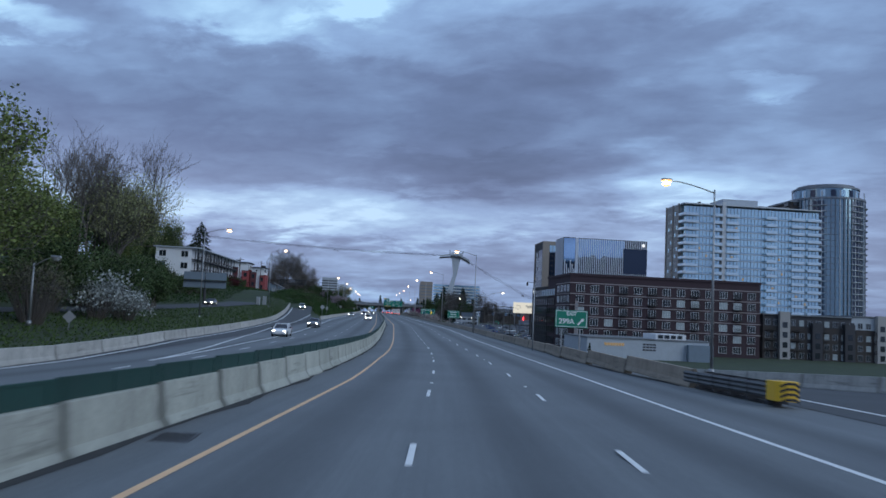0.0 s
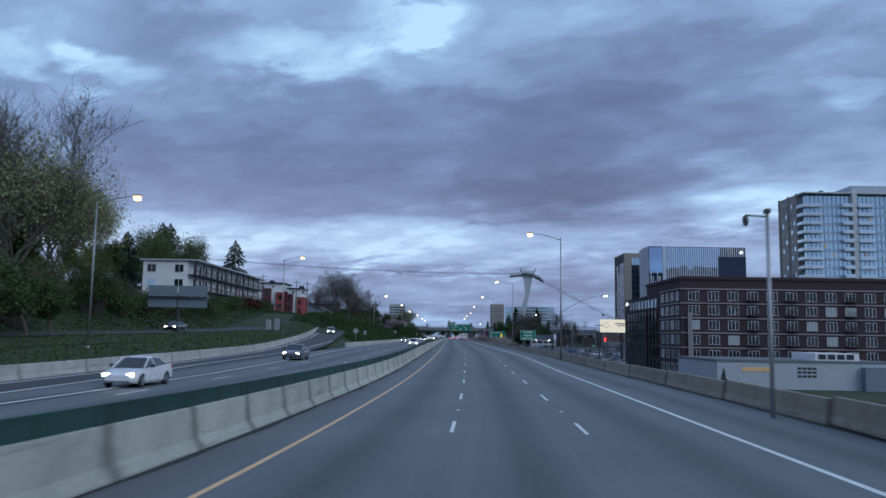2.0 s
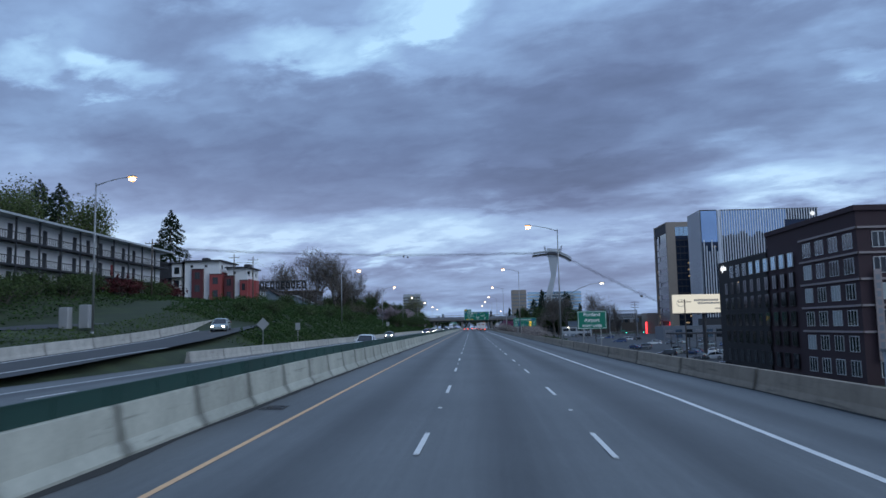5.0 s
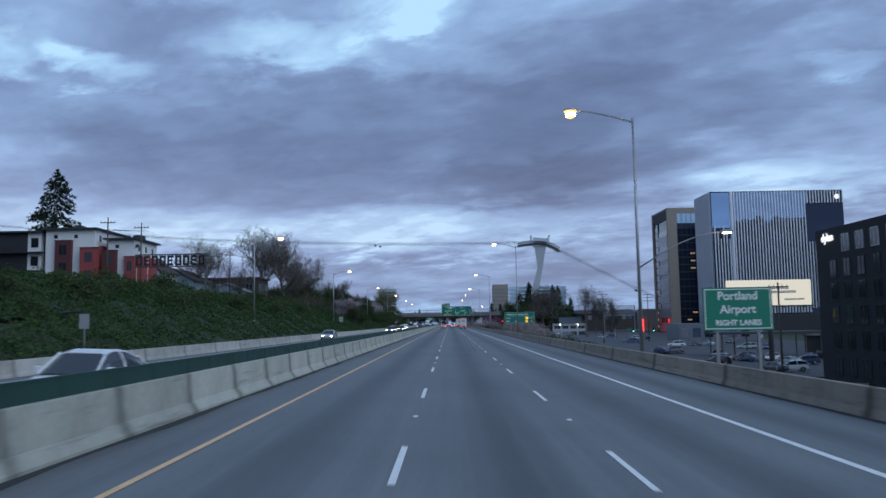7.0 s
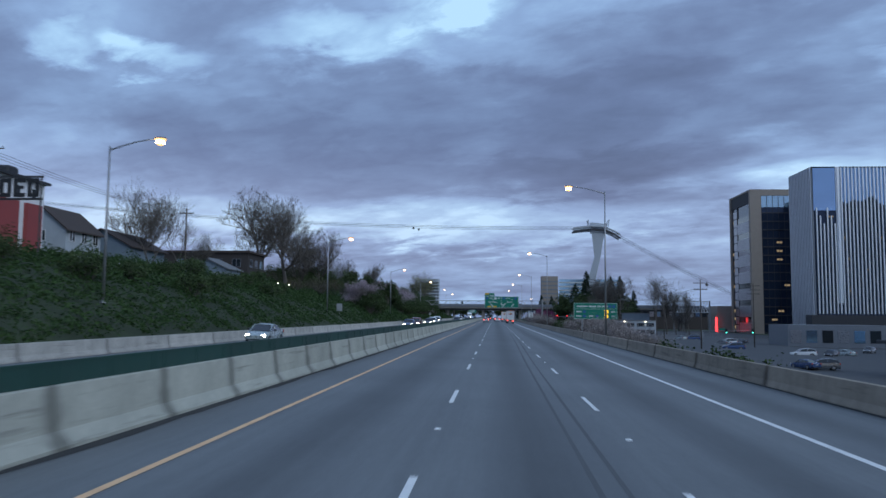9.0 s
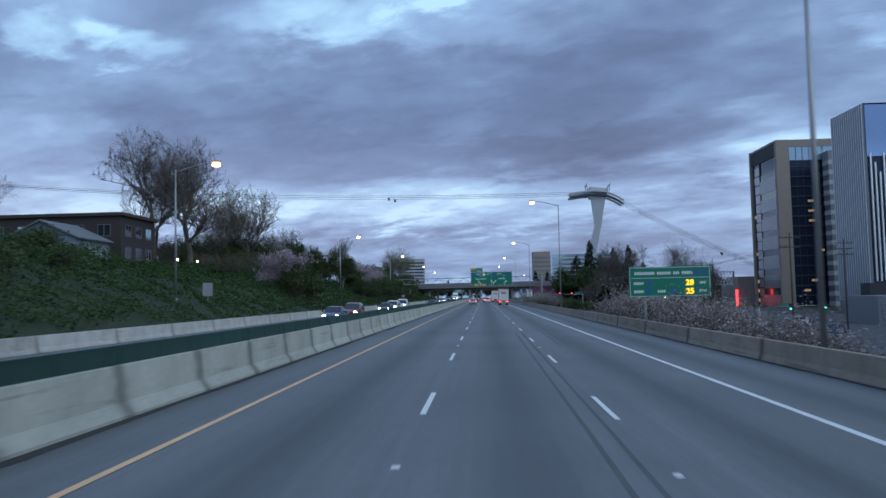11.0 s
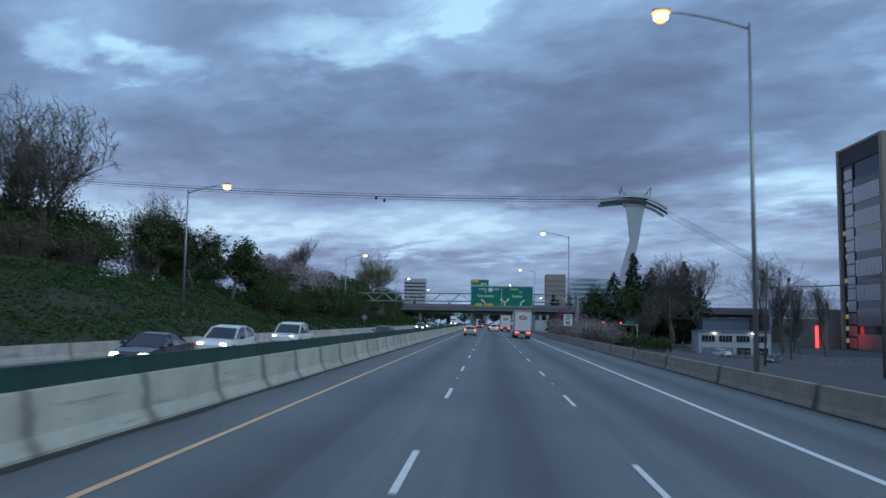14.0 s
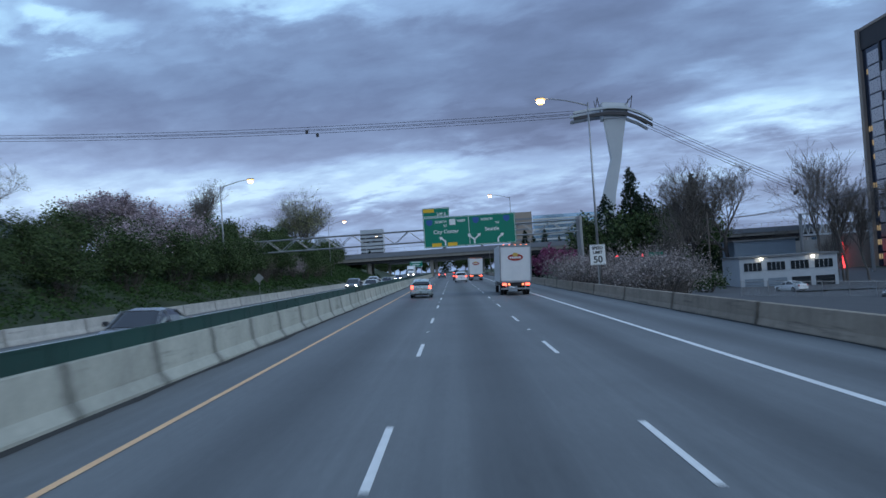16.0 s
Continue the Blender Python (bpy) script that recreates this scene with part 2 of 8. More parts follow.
def barrier_material(name, base, length, stain=0.7):
    """Cast concrete blocks: mottled, streaked, scuffed by tyres, with dirty runs at the joints."""
    m = surface(name, base, 0.85, 0.34, 1.1, 11, 0.3, streak=0.45, by_piece=0.2)
    n = Nodes(m.node_tree, False)
    bsdf = next(q for q in n.tree.nodes if q.type == "BSDF_PRINCIPLED")
    plain = bsdf.inputs["Base Color"].links[0].from_socket
    coord = n.add("ShaderNodeTexCoord").outputs["Object"]
    xyz = n.add("ShaderNodeSeparateXYZ")
    n.link(coord, xyz.inputs[0])
    y, z = xyz.outputs[1], xyz.outputs[2]
    info = n.add("ShaderNodeObjectInfo").outputs["Random"]
    shift = n.add("ShaderNodeCombineXYZ")
    n.link(n.math("MULTIPLY", info, 60.0), shift.inputs[1])
    move = n.add("ShaderNodeVectorMath")
    n.link(coord, move.inputs[0])
    n.link(shift.outputs[0], move.inputs[1])
    wob = n.noise(move.outputs[0], 2.6, 4, 0.6)
    near = n.math("MINIMUM", y, n.math("SUBTRACT", length, y))
    joint = n.span(n.math("ADD", near, n.math("MULTIPLY", n.math("SUBTRACT", wob, 0.5), 0.6)), 0.04, 0.34, stain, 0.0)
    low = n.add("ShaderNodeMapping")
    low.inputs["Scale"].default_value = (1, 0.22, 4.0)
    n.link(move.outputs[0], low.inputs[0])
    scuff = n.span(n.noise(low.outputs[0], 1.4, 6, 0.65), 0.54, 0.72, 0.0, 0.55)
    dirt = n.math("MAXIMUM", joint, scuff)
    n.link(n.mix(dirt, plain, tuple(c * 0.30 for c in base)), bsdf.inputs["Base Color"])
    return m


CONCRETE = barrier_material("barrier_concrete", (0.385, 0.395, 0.345), 3.75)
CONCRETE_FAR = barrier_material("outer_concrete", (0.42, 0.41, 0.38), 8.0, 0.4)
CONCRETE_DARK = surface("worn_concrete", (0.25, 0.24, 0.22), 0.85, 0.25, 0.8, 12, 0.3, streak=0.3, by_piece=0.12)
CONCRETE_BROWN = barrier_material("brown_concrete", (0.29, 0.245, 0.195), 10.4, 0.75)
JOINT = surface("dirty_joint", (0.10, 0.095, 0.085), 0.9, 0.3, 2, 20)
GREEN_SCREEN = surface("green_vinyl", (0.012, 0.052, 0.042), 0.6, 0.25, 1.2, 20, 0.1, by_piece=0.25)
PAINT_WHITE = surface("road_paint_white", (0.74, 0.75, 0.74), 0.7, 0.25, 2.5, 30)
PAINT_YELLOW = surface("road_paint_yellow", (0.80, 0.49, 0.27), 0.7, 0.25, 2.5, 30)
SOIL = surface("grass_and_soil", (0.03, 0.045, 0.02), 0.95, 0.45, 0.3, 6, 0.4, tint=(0.05, 0.07, 0.028))
STEEL = surface("galvanised_steel", (0.33, 0.34, 0.35), 0.45, 0.1, 2, 20, 0.0, 0.7)
STEEL_DULL = surface("dull_weathered_steel", (0.11, 0.115, 0.12), 0.55, 0.2, 2, 20, 0.0, 0.5)
STEEL_DARK = surface("dark_steel", (0.06, 0.06, 0.065), 0.5, 0.2, 2, 20, 0.0, 0.4)
SIGN_GREEN = surface("sign_green", (0.0, 0.19, 0.12), 0.5, 0.08, 0.8, 10, 0.0)
SIGN_WHITE = surface("sign_white", (0.75, 0.77, 0.76), 0.5, 0.06, 2, 20, 0.0)
SIGN_YELLOW = surface("sign_yellow", (0.75, 0.45, 0.03), 0.5, 0.06, 2, 20, 0.0)
SIGN_BLUE = surface("sign_blue", (0.03, 0.10, 0.32), 0.5, 0.06, 2, 20, 0.0)
SIGN_BACK = surface("sign_back", (0.42, 0.43, 0.44), 0.5, 0.1, 2, 20, 0.0, 0.5)
BLACK = surface("black_paint", (0.02, 0.02, 0.022), 0.5, 0.2, 2, 20, 0.0)
RUBBER = surface("rubber", (0.018, 0.018, 0.02), 0.8, 0.2, 4, 40)
BARK = surface("bark", (0.115, 0.102, 0.092), 0.9, 0.35, 2, 18, 0.4)
BARK_PALE = surface("pale_bark", (0.14, 0.125, 0.12), 0.9, 0.3, 2, 18, 0.3)
WOOD_POLE = surface("weathered_pole", (0.09, 0.075, 0.065), 0.9, 0.3, 2, 12)
IVY = leafy("ivy_leaves", (0.014, 0.034, 0.013), (0.058, 0.105, 0.034))
NEEDLES = leafy("fir_needles", (0.010, 0.020, 0.014), (0.03, 0.05, 0.028))
LEAVES = leafy("spring_leaves", (0.055, 0.085, 0.028), (0.21, 0.25, 0.085))
LEAVES_DARK = leafy("dark_leaves", (0.020, 0.036, 0.018), (0.085, 0.125, 0.050))
LEAVES_MID = leafy("ivy_clad_leaves", (0.030, 0.050, 0.022), (0.125, 0.165, 0.062))
BUDS = leafy("pale_buds", (0.15, 0.165, 0.075), (0.34, 0.36, 0.17))
BLOSSOM = leafy("pale_blossom", (0.20, 0.155, 0.18), (0.52, 0.43, 0.48))
BLOSSOM_PINK = leafy("pink_blossom", (0.12, 0.03, 0.08), (0.33, 0.10, 0.20))
TWIGS_PALE = leafy("pale_twigs", (0.22, 0.19, 0.18), (0.48, 0.42, 0.41))
HEDGE_RED = leafy("red_hedge", (0.035, 0.012, 0.012), (0.11, 0.03, 0.035))
LAMP_ON = glow("lamp_glow", (1.0, 0.50, 0.17), 2.3)
LAMP_CORE = glow("lamp_glare_core", (1.0, 0.80, 0.52), 9.0)
LAMP_COOL = glow("lamp_cool", (1.0, 0.86, 0.66), 10)
HEADLIGHT = glow("headlight_glow", (1.0, 0.9, 0.74), 22)
TAILLIGHT = glow("taillight_glow", (1.0, 0.09, 0.06), 5.0)
TAIL_AMBER = glow("taillight_amber", (1.0, 0.25, 0.12), 2.2)
LED_AMBER = glow("led_amber", (1.0, 0.62, 0.04), 1.6)
LED_GREEN = glow("signal_green", (0.1, 1.0, 0.75), 2.5)
LED_RED = glow("signal_red", (1.0, 0.05, 0.06), 3)
WINDOW_LIT = glow("lit_window", (1.0, 0.76, 0.46), 0.26)
LIGHTBOX = glow("lit_billboard", (0.95, 0.92, 0.80), 0.75)
GLASS_DARK = gloss("dark_window_glass", (0.02, 0.025, 0.03), 0.06, 0.0, 0.3)
GLASS_SKY = gloss("sky_blue_curtain_glass", (0.40, 0.58, 0.80), 0.05, 0.85)
GLASS_TEAL = gloss("teal_tower_glass", (0.50, 0.69, 0.78), 0.10, 0.8, var=0.15)
GLASS_NAVY = gloss("navy_glass", (0.03, 0.045, 0.08), 0.06, 0.4)


# ---- mesh helpers ----
class Shape:
    """Collects corners and faces of one mesh."""

    def __init__(self):
        self.v, self.f = [], []

    def box(self, x0, x1, y0, y1, z0, z1, m=None):
        pts = [(x0, y0, z0), (x1, y0, z0), (x1, y1, z0), (x0, y1, z0), (x0, y0, z1), (x1, y0, z1), (x1, y1, z1), (x0, y1, z1)]
        return self.hexa(pts if m is None else [tuple(m @ Vector(p)) for p in pts])

    def hexa(self, pts):
        k = len(self.v)
        self.v += pts
        self.f += [(k, k + 3, k + 2, k + 1), (k + 4, k + 5, k + 6, k + 7), (k, k + 1, k + 5, k + 4), (k + 1, k + 2, k + 6, k + 5), (k + 2, k + 3, k + 7, k + 6), (k + 3, k, k + 4, k + 7)]
        return self

    def chamfer_box(self, x0, x1, y0, y1, z0, z1, c):
        """A box with its upright edges and its top edge cut."""
        ring = lambda d, z: [(x0 + d + c, y0 + d, z), (x1 - d - c, y0 + d, z), (x1 - d, y0 + d + c, z), (x1 - d, y1 - d - c, z), (x1 - d - c, y1 - d, z), (x0 + d + c, y1 - d, z), (x0 + d, y1 - d - c, z), (x0 + d, y0 + d + c, z)]
        return self.rings([ring(0, z0), ring(0, z1 - c), ring(c, z1)])

    def rings(self, rings, close=True):
        """Skins over rings of equal count."""
        k, n = len(self.v), len(rings[0])
        for ring in rings:
            self.v += [tuple(p) for p in ring]
        for r in range(len(rings) - 1):
            for i in range(n):
                j = (i + 1) % n
                self.f.append((k + r * n + i, k + r * n + j, k + (r + 1) * n + j, k + (r + 1) * n + i))
        if close:
            self.f.append(tuple(k + i for i in reversed(range(n))))
            self.f.append(tuple(k + (len(rings) - 1) * n + i for i in range(n)))
        return self

    def tube(self, points, radii, sides=8, close=True):
        """A round bar along points, with a radius at each."""
        points = [Vector(p) for p in points]
        rings = []
        for i, p in enumerate(points):
            d = (points[min(i + 1, len(points) - 1)] - points[max(i - 1, 0)]).normalized()
            a = d.orthogonal().normalized() if abs(d.z) > 0.99 else d.cross(Vector((0, 0, 1))).normalized()
            b = d.cross(a)
            r = radii[i] if isinstance(radii, (list, tuple)) else radii
            rings.append([p + r * (math.cos(q) * a + math.sin(q) * b) for q in (2 * math.pi * s / sides for s in range(sides))])
        return self.rings(rings, close)

    def face(self, *pts):
        k = len(self.v)
        self.v += [tuple(p) for p in pts]
        self.f.append(tuple(range(k, k + len(pts))))
        return self

    def mesh(self, name, material=None, smooth=False):
        me = bpy.data.meshes.new(name)
        me.from_pydata(self.v, [], self.f)
        if material:
            me.materials.append(material)
        if smooth:
            me.polygons.foreach_set("use_smooth", [True] * len(me.polygons))
        me.update()
        return me


def part(name, shape, material, parent=None, label="", at=None, smooth=False):
    """One mesh object, under a thing or a part where one is given."""
    me = shape if isinstance(shape, bpy.types.Mesh) else shape.mesh(name, material, smooth)
    ob = new(name, me)
    if parent is not None:
        ob.parent = parent
    if at is not None:
        ob.matrix_basis = at
    if label:
        ob["label"] = label
    return ob


def thing(name, label, category, at=None, group="", kind=""):
    ob = new(name)
    ob.empty_display_size = 0.2
    if at is not None:
        ob.matrix_basis = at
    return tagged(ob, label, category, group, kind)


def lettering(name, text, size, material, parent, at, depth=0.01, bold=0.0):
    curve = bpy.data.curves.new(name, "FONT")
    curve.body, curve.size, curve.extrude, curve.offset = text, size, depth, bold
    curve.align_x, curve.align_y = "CENTER", "CENTER"
    tmp = new("letters", curve)
    bpy.context.view_layer.update()
    me = bpy.data.meshes.new_from_object(tmp.evaluated_get(bpy.context.evaluated_depsgraph_get()))
    bpy.data.objects.remove(tmp)
    me.materials.clear()
    me.materials.append(material)
    return part(name, me, material, parent, at=at)


FACE_SOUTH = Matrix.Rotation(radians(90), 4, "X")  # stands a flat text up, read from the road


# ---- the lie of the land ----
def smooth(y, ys, vs):
    """A smooth curve through the values vs at the places ys."""
    if y <= ys[0]:
        return vs[0] + (y - ys[0]) * (vs[1] - vs[0]) / (ys[1] - ys[0])
    if y >= ys[-1]:
        return vs[-1]
    k = max(i for i in range(len(ys) - 1) if ys[i] <= y)
    slope = lambda i: 0.0 if i == len(ys) - 1 else (vs[i + 1] - vs[max(i - 1, 0)]) / (ys[i + 1] - ys[max(i - 1, 0)])
    h = ys[k + 1] - ys[k]
    t = (y - ys[k]) / h
    return (2 * t**3 - 3 * t * t + 1) * vs[k] + (t**3 - 2 * t * t + t) * h * slope(k) + (3 * t * t - 2 * t**3) * vs[k + 1] + (t**3 - t * t) * h * slope(k + 1)


def cx(y):
    """Sideways place of the first dashed line: a long left-hand bend, then straight."""
    return smooth(y, [14, 38, 62, 87, 111, 135, 160], [-6.15, -4.02, -2.42, -1.48, -0.90, -0.38, 0.0]) - max(0.0, y - 620.0) ** 2 / 5200.0


def grade(y):
    """Height of the road along the first dashed line: a shallow dip."""
    return smooth(y, [-20, 14, 38, 62, 87, 111, 135, 160], [1.6, 0.74, 0.19, -0.23, -0.41, -0.43, -0.2, 0.0])


def step(a, b, y):
    t = min(1.0, max(0.0, (y - a) / (b - a)))
    return t * t * (3 - 2 * t)


def fall(y):
    return 0.039 * step(95, 165, y)


def road_z(s, y):
    """Height of the paving; the oncoming side has a fall of its own, away from the median."""
    if s >= -5.4:
        return grade(y) - fall(y) * s
    drop = float(np.interp(y, [0, 45, 70, 110, 165], [0.65, 0.6, 0.15, 0.0, 0.3]))
    return grade(y) + fall(y) * 5.4 - drop * (-5.4 - s) / 15.0


def interp(y, ys, vs):
    return float(np.interp(y, ys, vs))


def ramp_out(y):
    return interp(y, [-80, 10, 35, 50, 70, 120, 180, 220, 300], [-18.8, -18.8, -20.0, -21.7, -23.2, -25.2, -28.5, -31.5, -38])


def ramp_z(y):
    return interp(y, [0, 130, 187, 202, 220, 260, 300], [0.4, 0.3, 0.95, 1.5, 2.5, 4.6, 6.2])


def slip_h(s, y):
    """Height of the slip road, which leaves the oncoming carriageway and climbs."""
    w = step(140, 190, y)
    return (road_z(s, y) + 0.012) * (1 - w) + (ramp_z(y) + 0.05) * w


def street_z(y):
    return interp(y, [0, 100, 131, 162, 200, 222, 244, 272, 320, 600], [1.0, 1.4, 1.8, 2.2, 2.8, 3.9, 5.0, 5.8, 6.6, 7.4])


def exit_z(y):
    """Height of the exit ramp that leaves on the east side."""
    return interp(y, [-80, 20, 34, 60, 90, 120], [grade(-80), grade(20), grade(34) - 0.05, -1.3, -3.0, -4.6])


def land_z(s, y):
    edge = road_z(max(-20.3, min(s, 12.0)), y) - 0.35
    if -20.3 <= s <= 12.0:
        return edge
    if s < 0:
        w, zs, so = step(205, 262, y), street_z(y), ramp_out(y)
        zr = slip_h(so, y)
        low = interp(-s, [20.3, max(20.6, -so - 6.5), max(20.9, -so), 37, 47, 57, 66, 90, 300, 1500], [edge, zr - 0.25, zr - 0.25, zs - 0.1, zs - 0.1, zs + 4.2, zs + 6.5, zs + 10, zs + 28, zs + 45])
        bump = 0.5 * noise.noise((s * 0.12, y * 0.08, 0))
        low_by = 1.0 * step(335, 385, y)
        high = -low_by * step(21, 27, -s) + interp(-s, [20.3, 21, 28, 36, 46, 60, 66, 90, 300, 1500], [edge, edge + 0.9, 4.4 + bump, 7.0 + bump, 7.3, 8.8, 9.2, 12, 28, 45])
        return low * (1 - w) + high * w
    if y < 120 and s > 12:
        w = 1 - step(70, 118, y)
        shelf = exit_z(y) - 0.3
        a = interp(s, [12, 13.2, 22.6, 24.5, 40, 60, 300, 1500], [edge, min(edge, shelf), shelf, -4.0, -6, -6.5, -7.5, -8.5])
        b = interp(s, [12, 13.2, 22, 60, 300, 1500], [edge, edge, -6, -6.5, -7.5, -8.5])
        return a * w + b * (1 - w)
    near = interp(y, [-80, 60, 320, 370, 460, 560, 800], [-6, -6, -6, -3.2, -2.2, -3, -3])
    far = interp(y, [-80, 320, 400, 520, 800], [-6.5, -6.5, -5.5, -5, -5])
    return interp(s, [12, 13.2, 22, 60, 300, 1500], [edge, edge, near, far, far - 1, far - 2])


# ---- ground and roads ----
def sheet(name, s_list, y_list, height, material, label, category, uv=False, kind="structure"):
    verts, faces = [], []
    for y in y_list:
        for s in s_list:
            verts.append((s + cx(y), y, height(s, y)))
    n = len(s_list)
    for j in range(len(y_list) - 1):
        for i in range(n - 1):
            faces.append((j * n + i, j * n + i + 1, (j + 1) * n + i + 1, (j + 1) * n + i))
    me = bpy.data.meshes.new(name)
    me.from_pydata(verts, [], faces)
    me.materials.append(material)
    if uv:
        layer = me.uv_layers.new(name="lane")
        flat = [(s, y) for y in y_list for s in s_list]
        for loop in me.loops:
            layer.data[loop.index].uv = flat[loop.vertex_index]
    me.polygons.foreach_set("use_smooth", [True] * len(me.polygons))
    return tagged(new(name, me), label, category, kind=kind)


def steps(a, b, d):
    n = max(1, round((b - a) / d))
    return [a + (b - a) * i / n for i in range(n + 1)]


LAND_S = [-1500, -700, -300, -160, -110, -90, -78, -66, -60, -57, -52, -47, -42, -37, -34, -31, -28, -25, -22.5, -21, -20.3, -12, -4, 4, 12.0, 13.2, 15, 18, 22, 30, 45, 60, 100, 180, 300, 700, 1500]
sheet("ground", LAND_S, steps(-80, 800, 8) + [900, 1100, 1500, 2200, 3000], land_z, SOIL, "dark grass and bare soil beside the motorway", "ground")
ROAD_Y = steps(-80, 900, 5)
sheet("road", [-5.4, -3, -1, 1, 3, 5, 7, 9, 12.4], ROAD_Y, road_z, ASPHALT, "worn grey asphalt of the northbound carriageway", "road", True)
sheet("road_opposite", [-20.2, -17, -14, -11, -8, -5.45], ROAD_Y, road_z, ASPHALT, "worn grey asphalt of the oncoming carriageway", "road", True)


def slip():
    ys = steps(-80, 262, 6)
    verts, faces = [], []
    for y in ys:
        so = ramp_out(y)
        si = so + 6.3 + (-20.1 - so - 6.3) * (1 - step(140, 195, y)) if y > 140 else -20.1
        for k in range(4):
            s = so + (si - so) * k / 3
            verts.append((s + cx(y), y, slip_h(s, y)))
    for j in range(len(ys) - 1):
        for i in range(3):
            faces.append((j * 4 + i, j * 4 + i + 1, (j + 1) * 4 + i + 1, (j + 1) * 4 + i))
    me = bpy.data.meshes.new("slip_road")
    me.from_pydata(verts, [], faces)
    me.materials.append(STREET)
    tagged(new("slip_road", me), "grey asphalt slip road climbing beside the motorway", "road", kind="structure")


slip()
sheet("side_street", [-46.5, -42, -37.5], steps(-60, 420, 8), lambda s, y: street_z(y) + 0.03, STREET, "grey asphalt side street on the hillside", "road")
sheet("grass_verge", [-37.3, -35.5, -33.6], steps(60, 250, 8), lambda s, y: max(land_z(s, y), 0.6) + 0.06, SOIL, "rough green grass verge between two roads", "grass")
# low streets east of the motorway
sheet("low_street", [24, 34, 46], steps(-40, 520, 10), lambda s, y: land_z(s, y) + 0.25, STREET, "dark asphalt street below the motorway", "road")
sheet("yard", [14.5, 24, 46, 80, 115], steps(524, 640, 12), lambda s, y: land_z(s, y) + 0.14, STREET, "dark asphalt yard beside the workshop", "road")
sheet("car_park", [46.5, 90, 112], steps(290, 520, 20), lambda s, y: land_z(s, y) + 0.12, STREET, "dark asphalt car park below the motorway", "road")


# painted lines
def line(name, where, width, y0, y1, material, label, lift=0.006):
    ys = steps(y0, y1, 5)
    g = Shape()
    for a, b in zip(ys[:-1], ys[1:]):
        s, r = where(a), where(b)
        g.face((s - width / 2 + cx(a), a, road_z(s, a) + lift), (s + width / 2 + cx(a), a, road_z(s, a) + lift), (r + width / 2 + cx(b), b, road_z(r, b) + lift), (r - width / 2 + cx(b), b, road_z(r, b) + lift))
    return tagged(part(name, g, material), label, "road marking", kind="structure")


line("edge_line_yellow", lambda y: interp(y, [30, 40, 50], [-3.1, -3.3, -3.48]), 0.13, -40, 880, PAINT_YELLOW, "worn yellow edge line along the median")
line("edge_line_white", lambda y: interp(y, [30, 60, 110], [7.3, 7.4, 7.55]), 0.17, -40, 880, PAINT_WHITE, "worn white edge line beside the shoulder")
line("edge_line_opposite", lambda y: -7.0, 0.15, -40, 880, PAINT_YELLOW, "yellow edge line of the oncoming carriageway")
line("edge_line_opposite_outer", lambda y: interp(y, [150, 190], [-16.9, -18.2]), 0.16, 150, 880, PAINT_WHITE, "white edge line of the oncoming carriageway")


def gore():
    """White lines that part round the nose of the slip road, and its outer edge line."""
    main = ([44, 62, 100, 150], [-15.7, -16.1, -16.3, -16.9])
    away = ([44, 64, 85, 115, 150, 190], [-15.6, -17.5, -19.4, -21.4, -22.2, -22.6])
    outer = ([-60, 10, 35, 50, 70, 120, 180, 240], [-17.7, -17.7, -18.9, -20.6, -22.1, -24.1, -27.4, -32.0])
    for name, (ys, ss), y0, y1, text in (("gore_line", main, 44, 150, "white line along the oncoming lanes at the slip road nose"), ("gore_line_slip", away, 44, 188, "white line that leads off along the slip road"), ("edge_line_slip", outer, -60, 238, "white outer edge line of the slip road")):
        g = Shape()
        rows = steps(y0, y1, 4)
        for a, b in zip(rows[:-1], rows[1:]):
            p, q = interp(a, ys, ss), interp(b, ys, ss)
            za, zb = slip_h(p, a) + 0.022, slip_h(q, b) + 0.022
            g.face((p - 0.11 + cx(a), a, za), (p + 0.11 + cx(a), a, za), (q + 0.11 + cx(b), b, zb), (q - 0.11 + cx(b), b, zb))
        tagged(part(name, g, PAINT_WHITE), text, "road marking", kind="structure")


gore()


def exit_ramp():
    """The exit that leaves to the east beside the crash cushion."""
    ys = steps(-80, 118, 6)
    g = Shape()
    h = lambda s, y: exit_z(y) + 0.012 if y > 34 else max(exit_z(y), road_z(s, y)) + 0.012
    for a, b in zip(ys[:-1], ys[1:]):
        for p, q in ((12.4, 17.0), (17.0, 22.0)):
            i = lambda s, y: s + (0.5 if s == 12.4 and y > 34 else 0)
            g.face((i(p, a) + cx(a), a, h(p, a)), (q + cx(a), a, h(q, a)), (q + cx(b), b, h(q, b)), (i(p, b) + cx(b), b, h(p, b)))
    tagged(part("exit_ramp", g, STREET), "grey asphalt exit ramp dropping away from the motorway", "road", kind="structure")
    g = Shape()
    for a, b in zip(ys[:-1], ys[1:]):
        g.face((14.0 + cx(a), a, h(14, a) + 0.006), (14.2 + cx(a), a, h(14, a) + 0.006), (14.2 + cx(b), b, h(14, b) + 0.006), (14.0 + cx(b), b, h(14, b) + 0.006))
    tagged(part("edge_line_exit", g, PAINT_WHITE), "white edge line of the exit ramp", "road marking", kind="structure")


exit_ramp()


SKID = surface("tyre_rubber_marks", (0.085, 0.09, 0.094), 0.75, 0.35, 1.0, 12, 0.1)


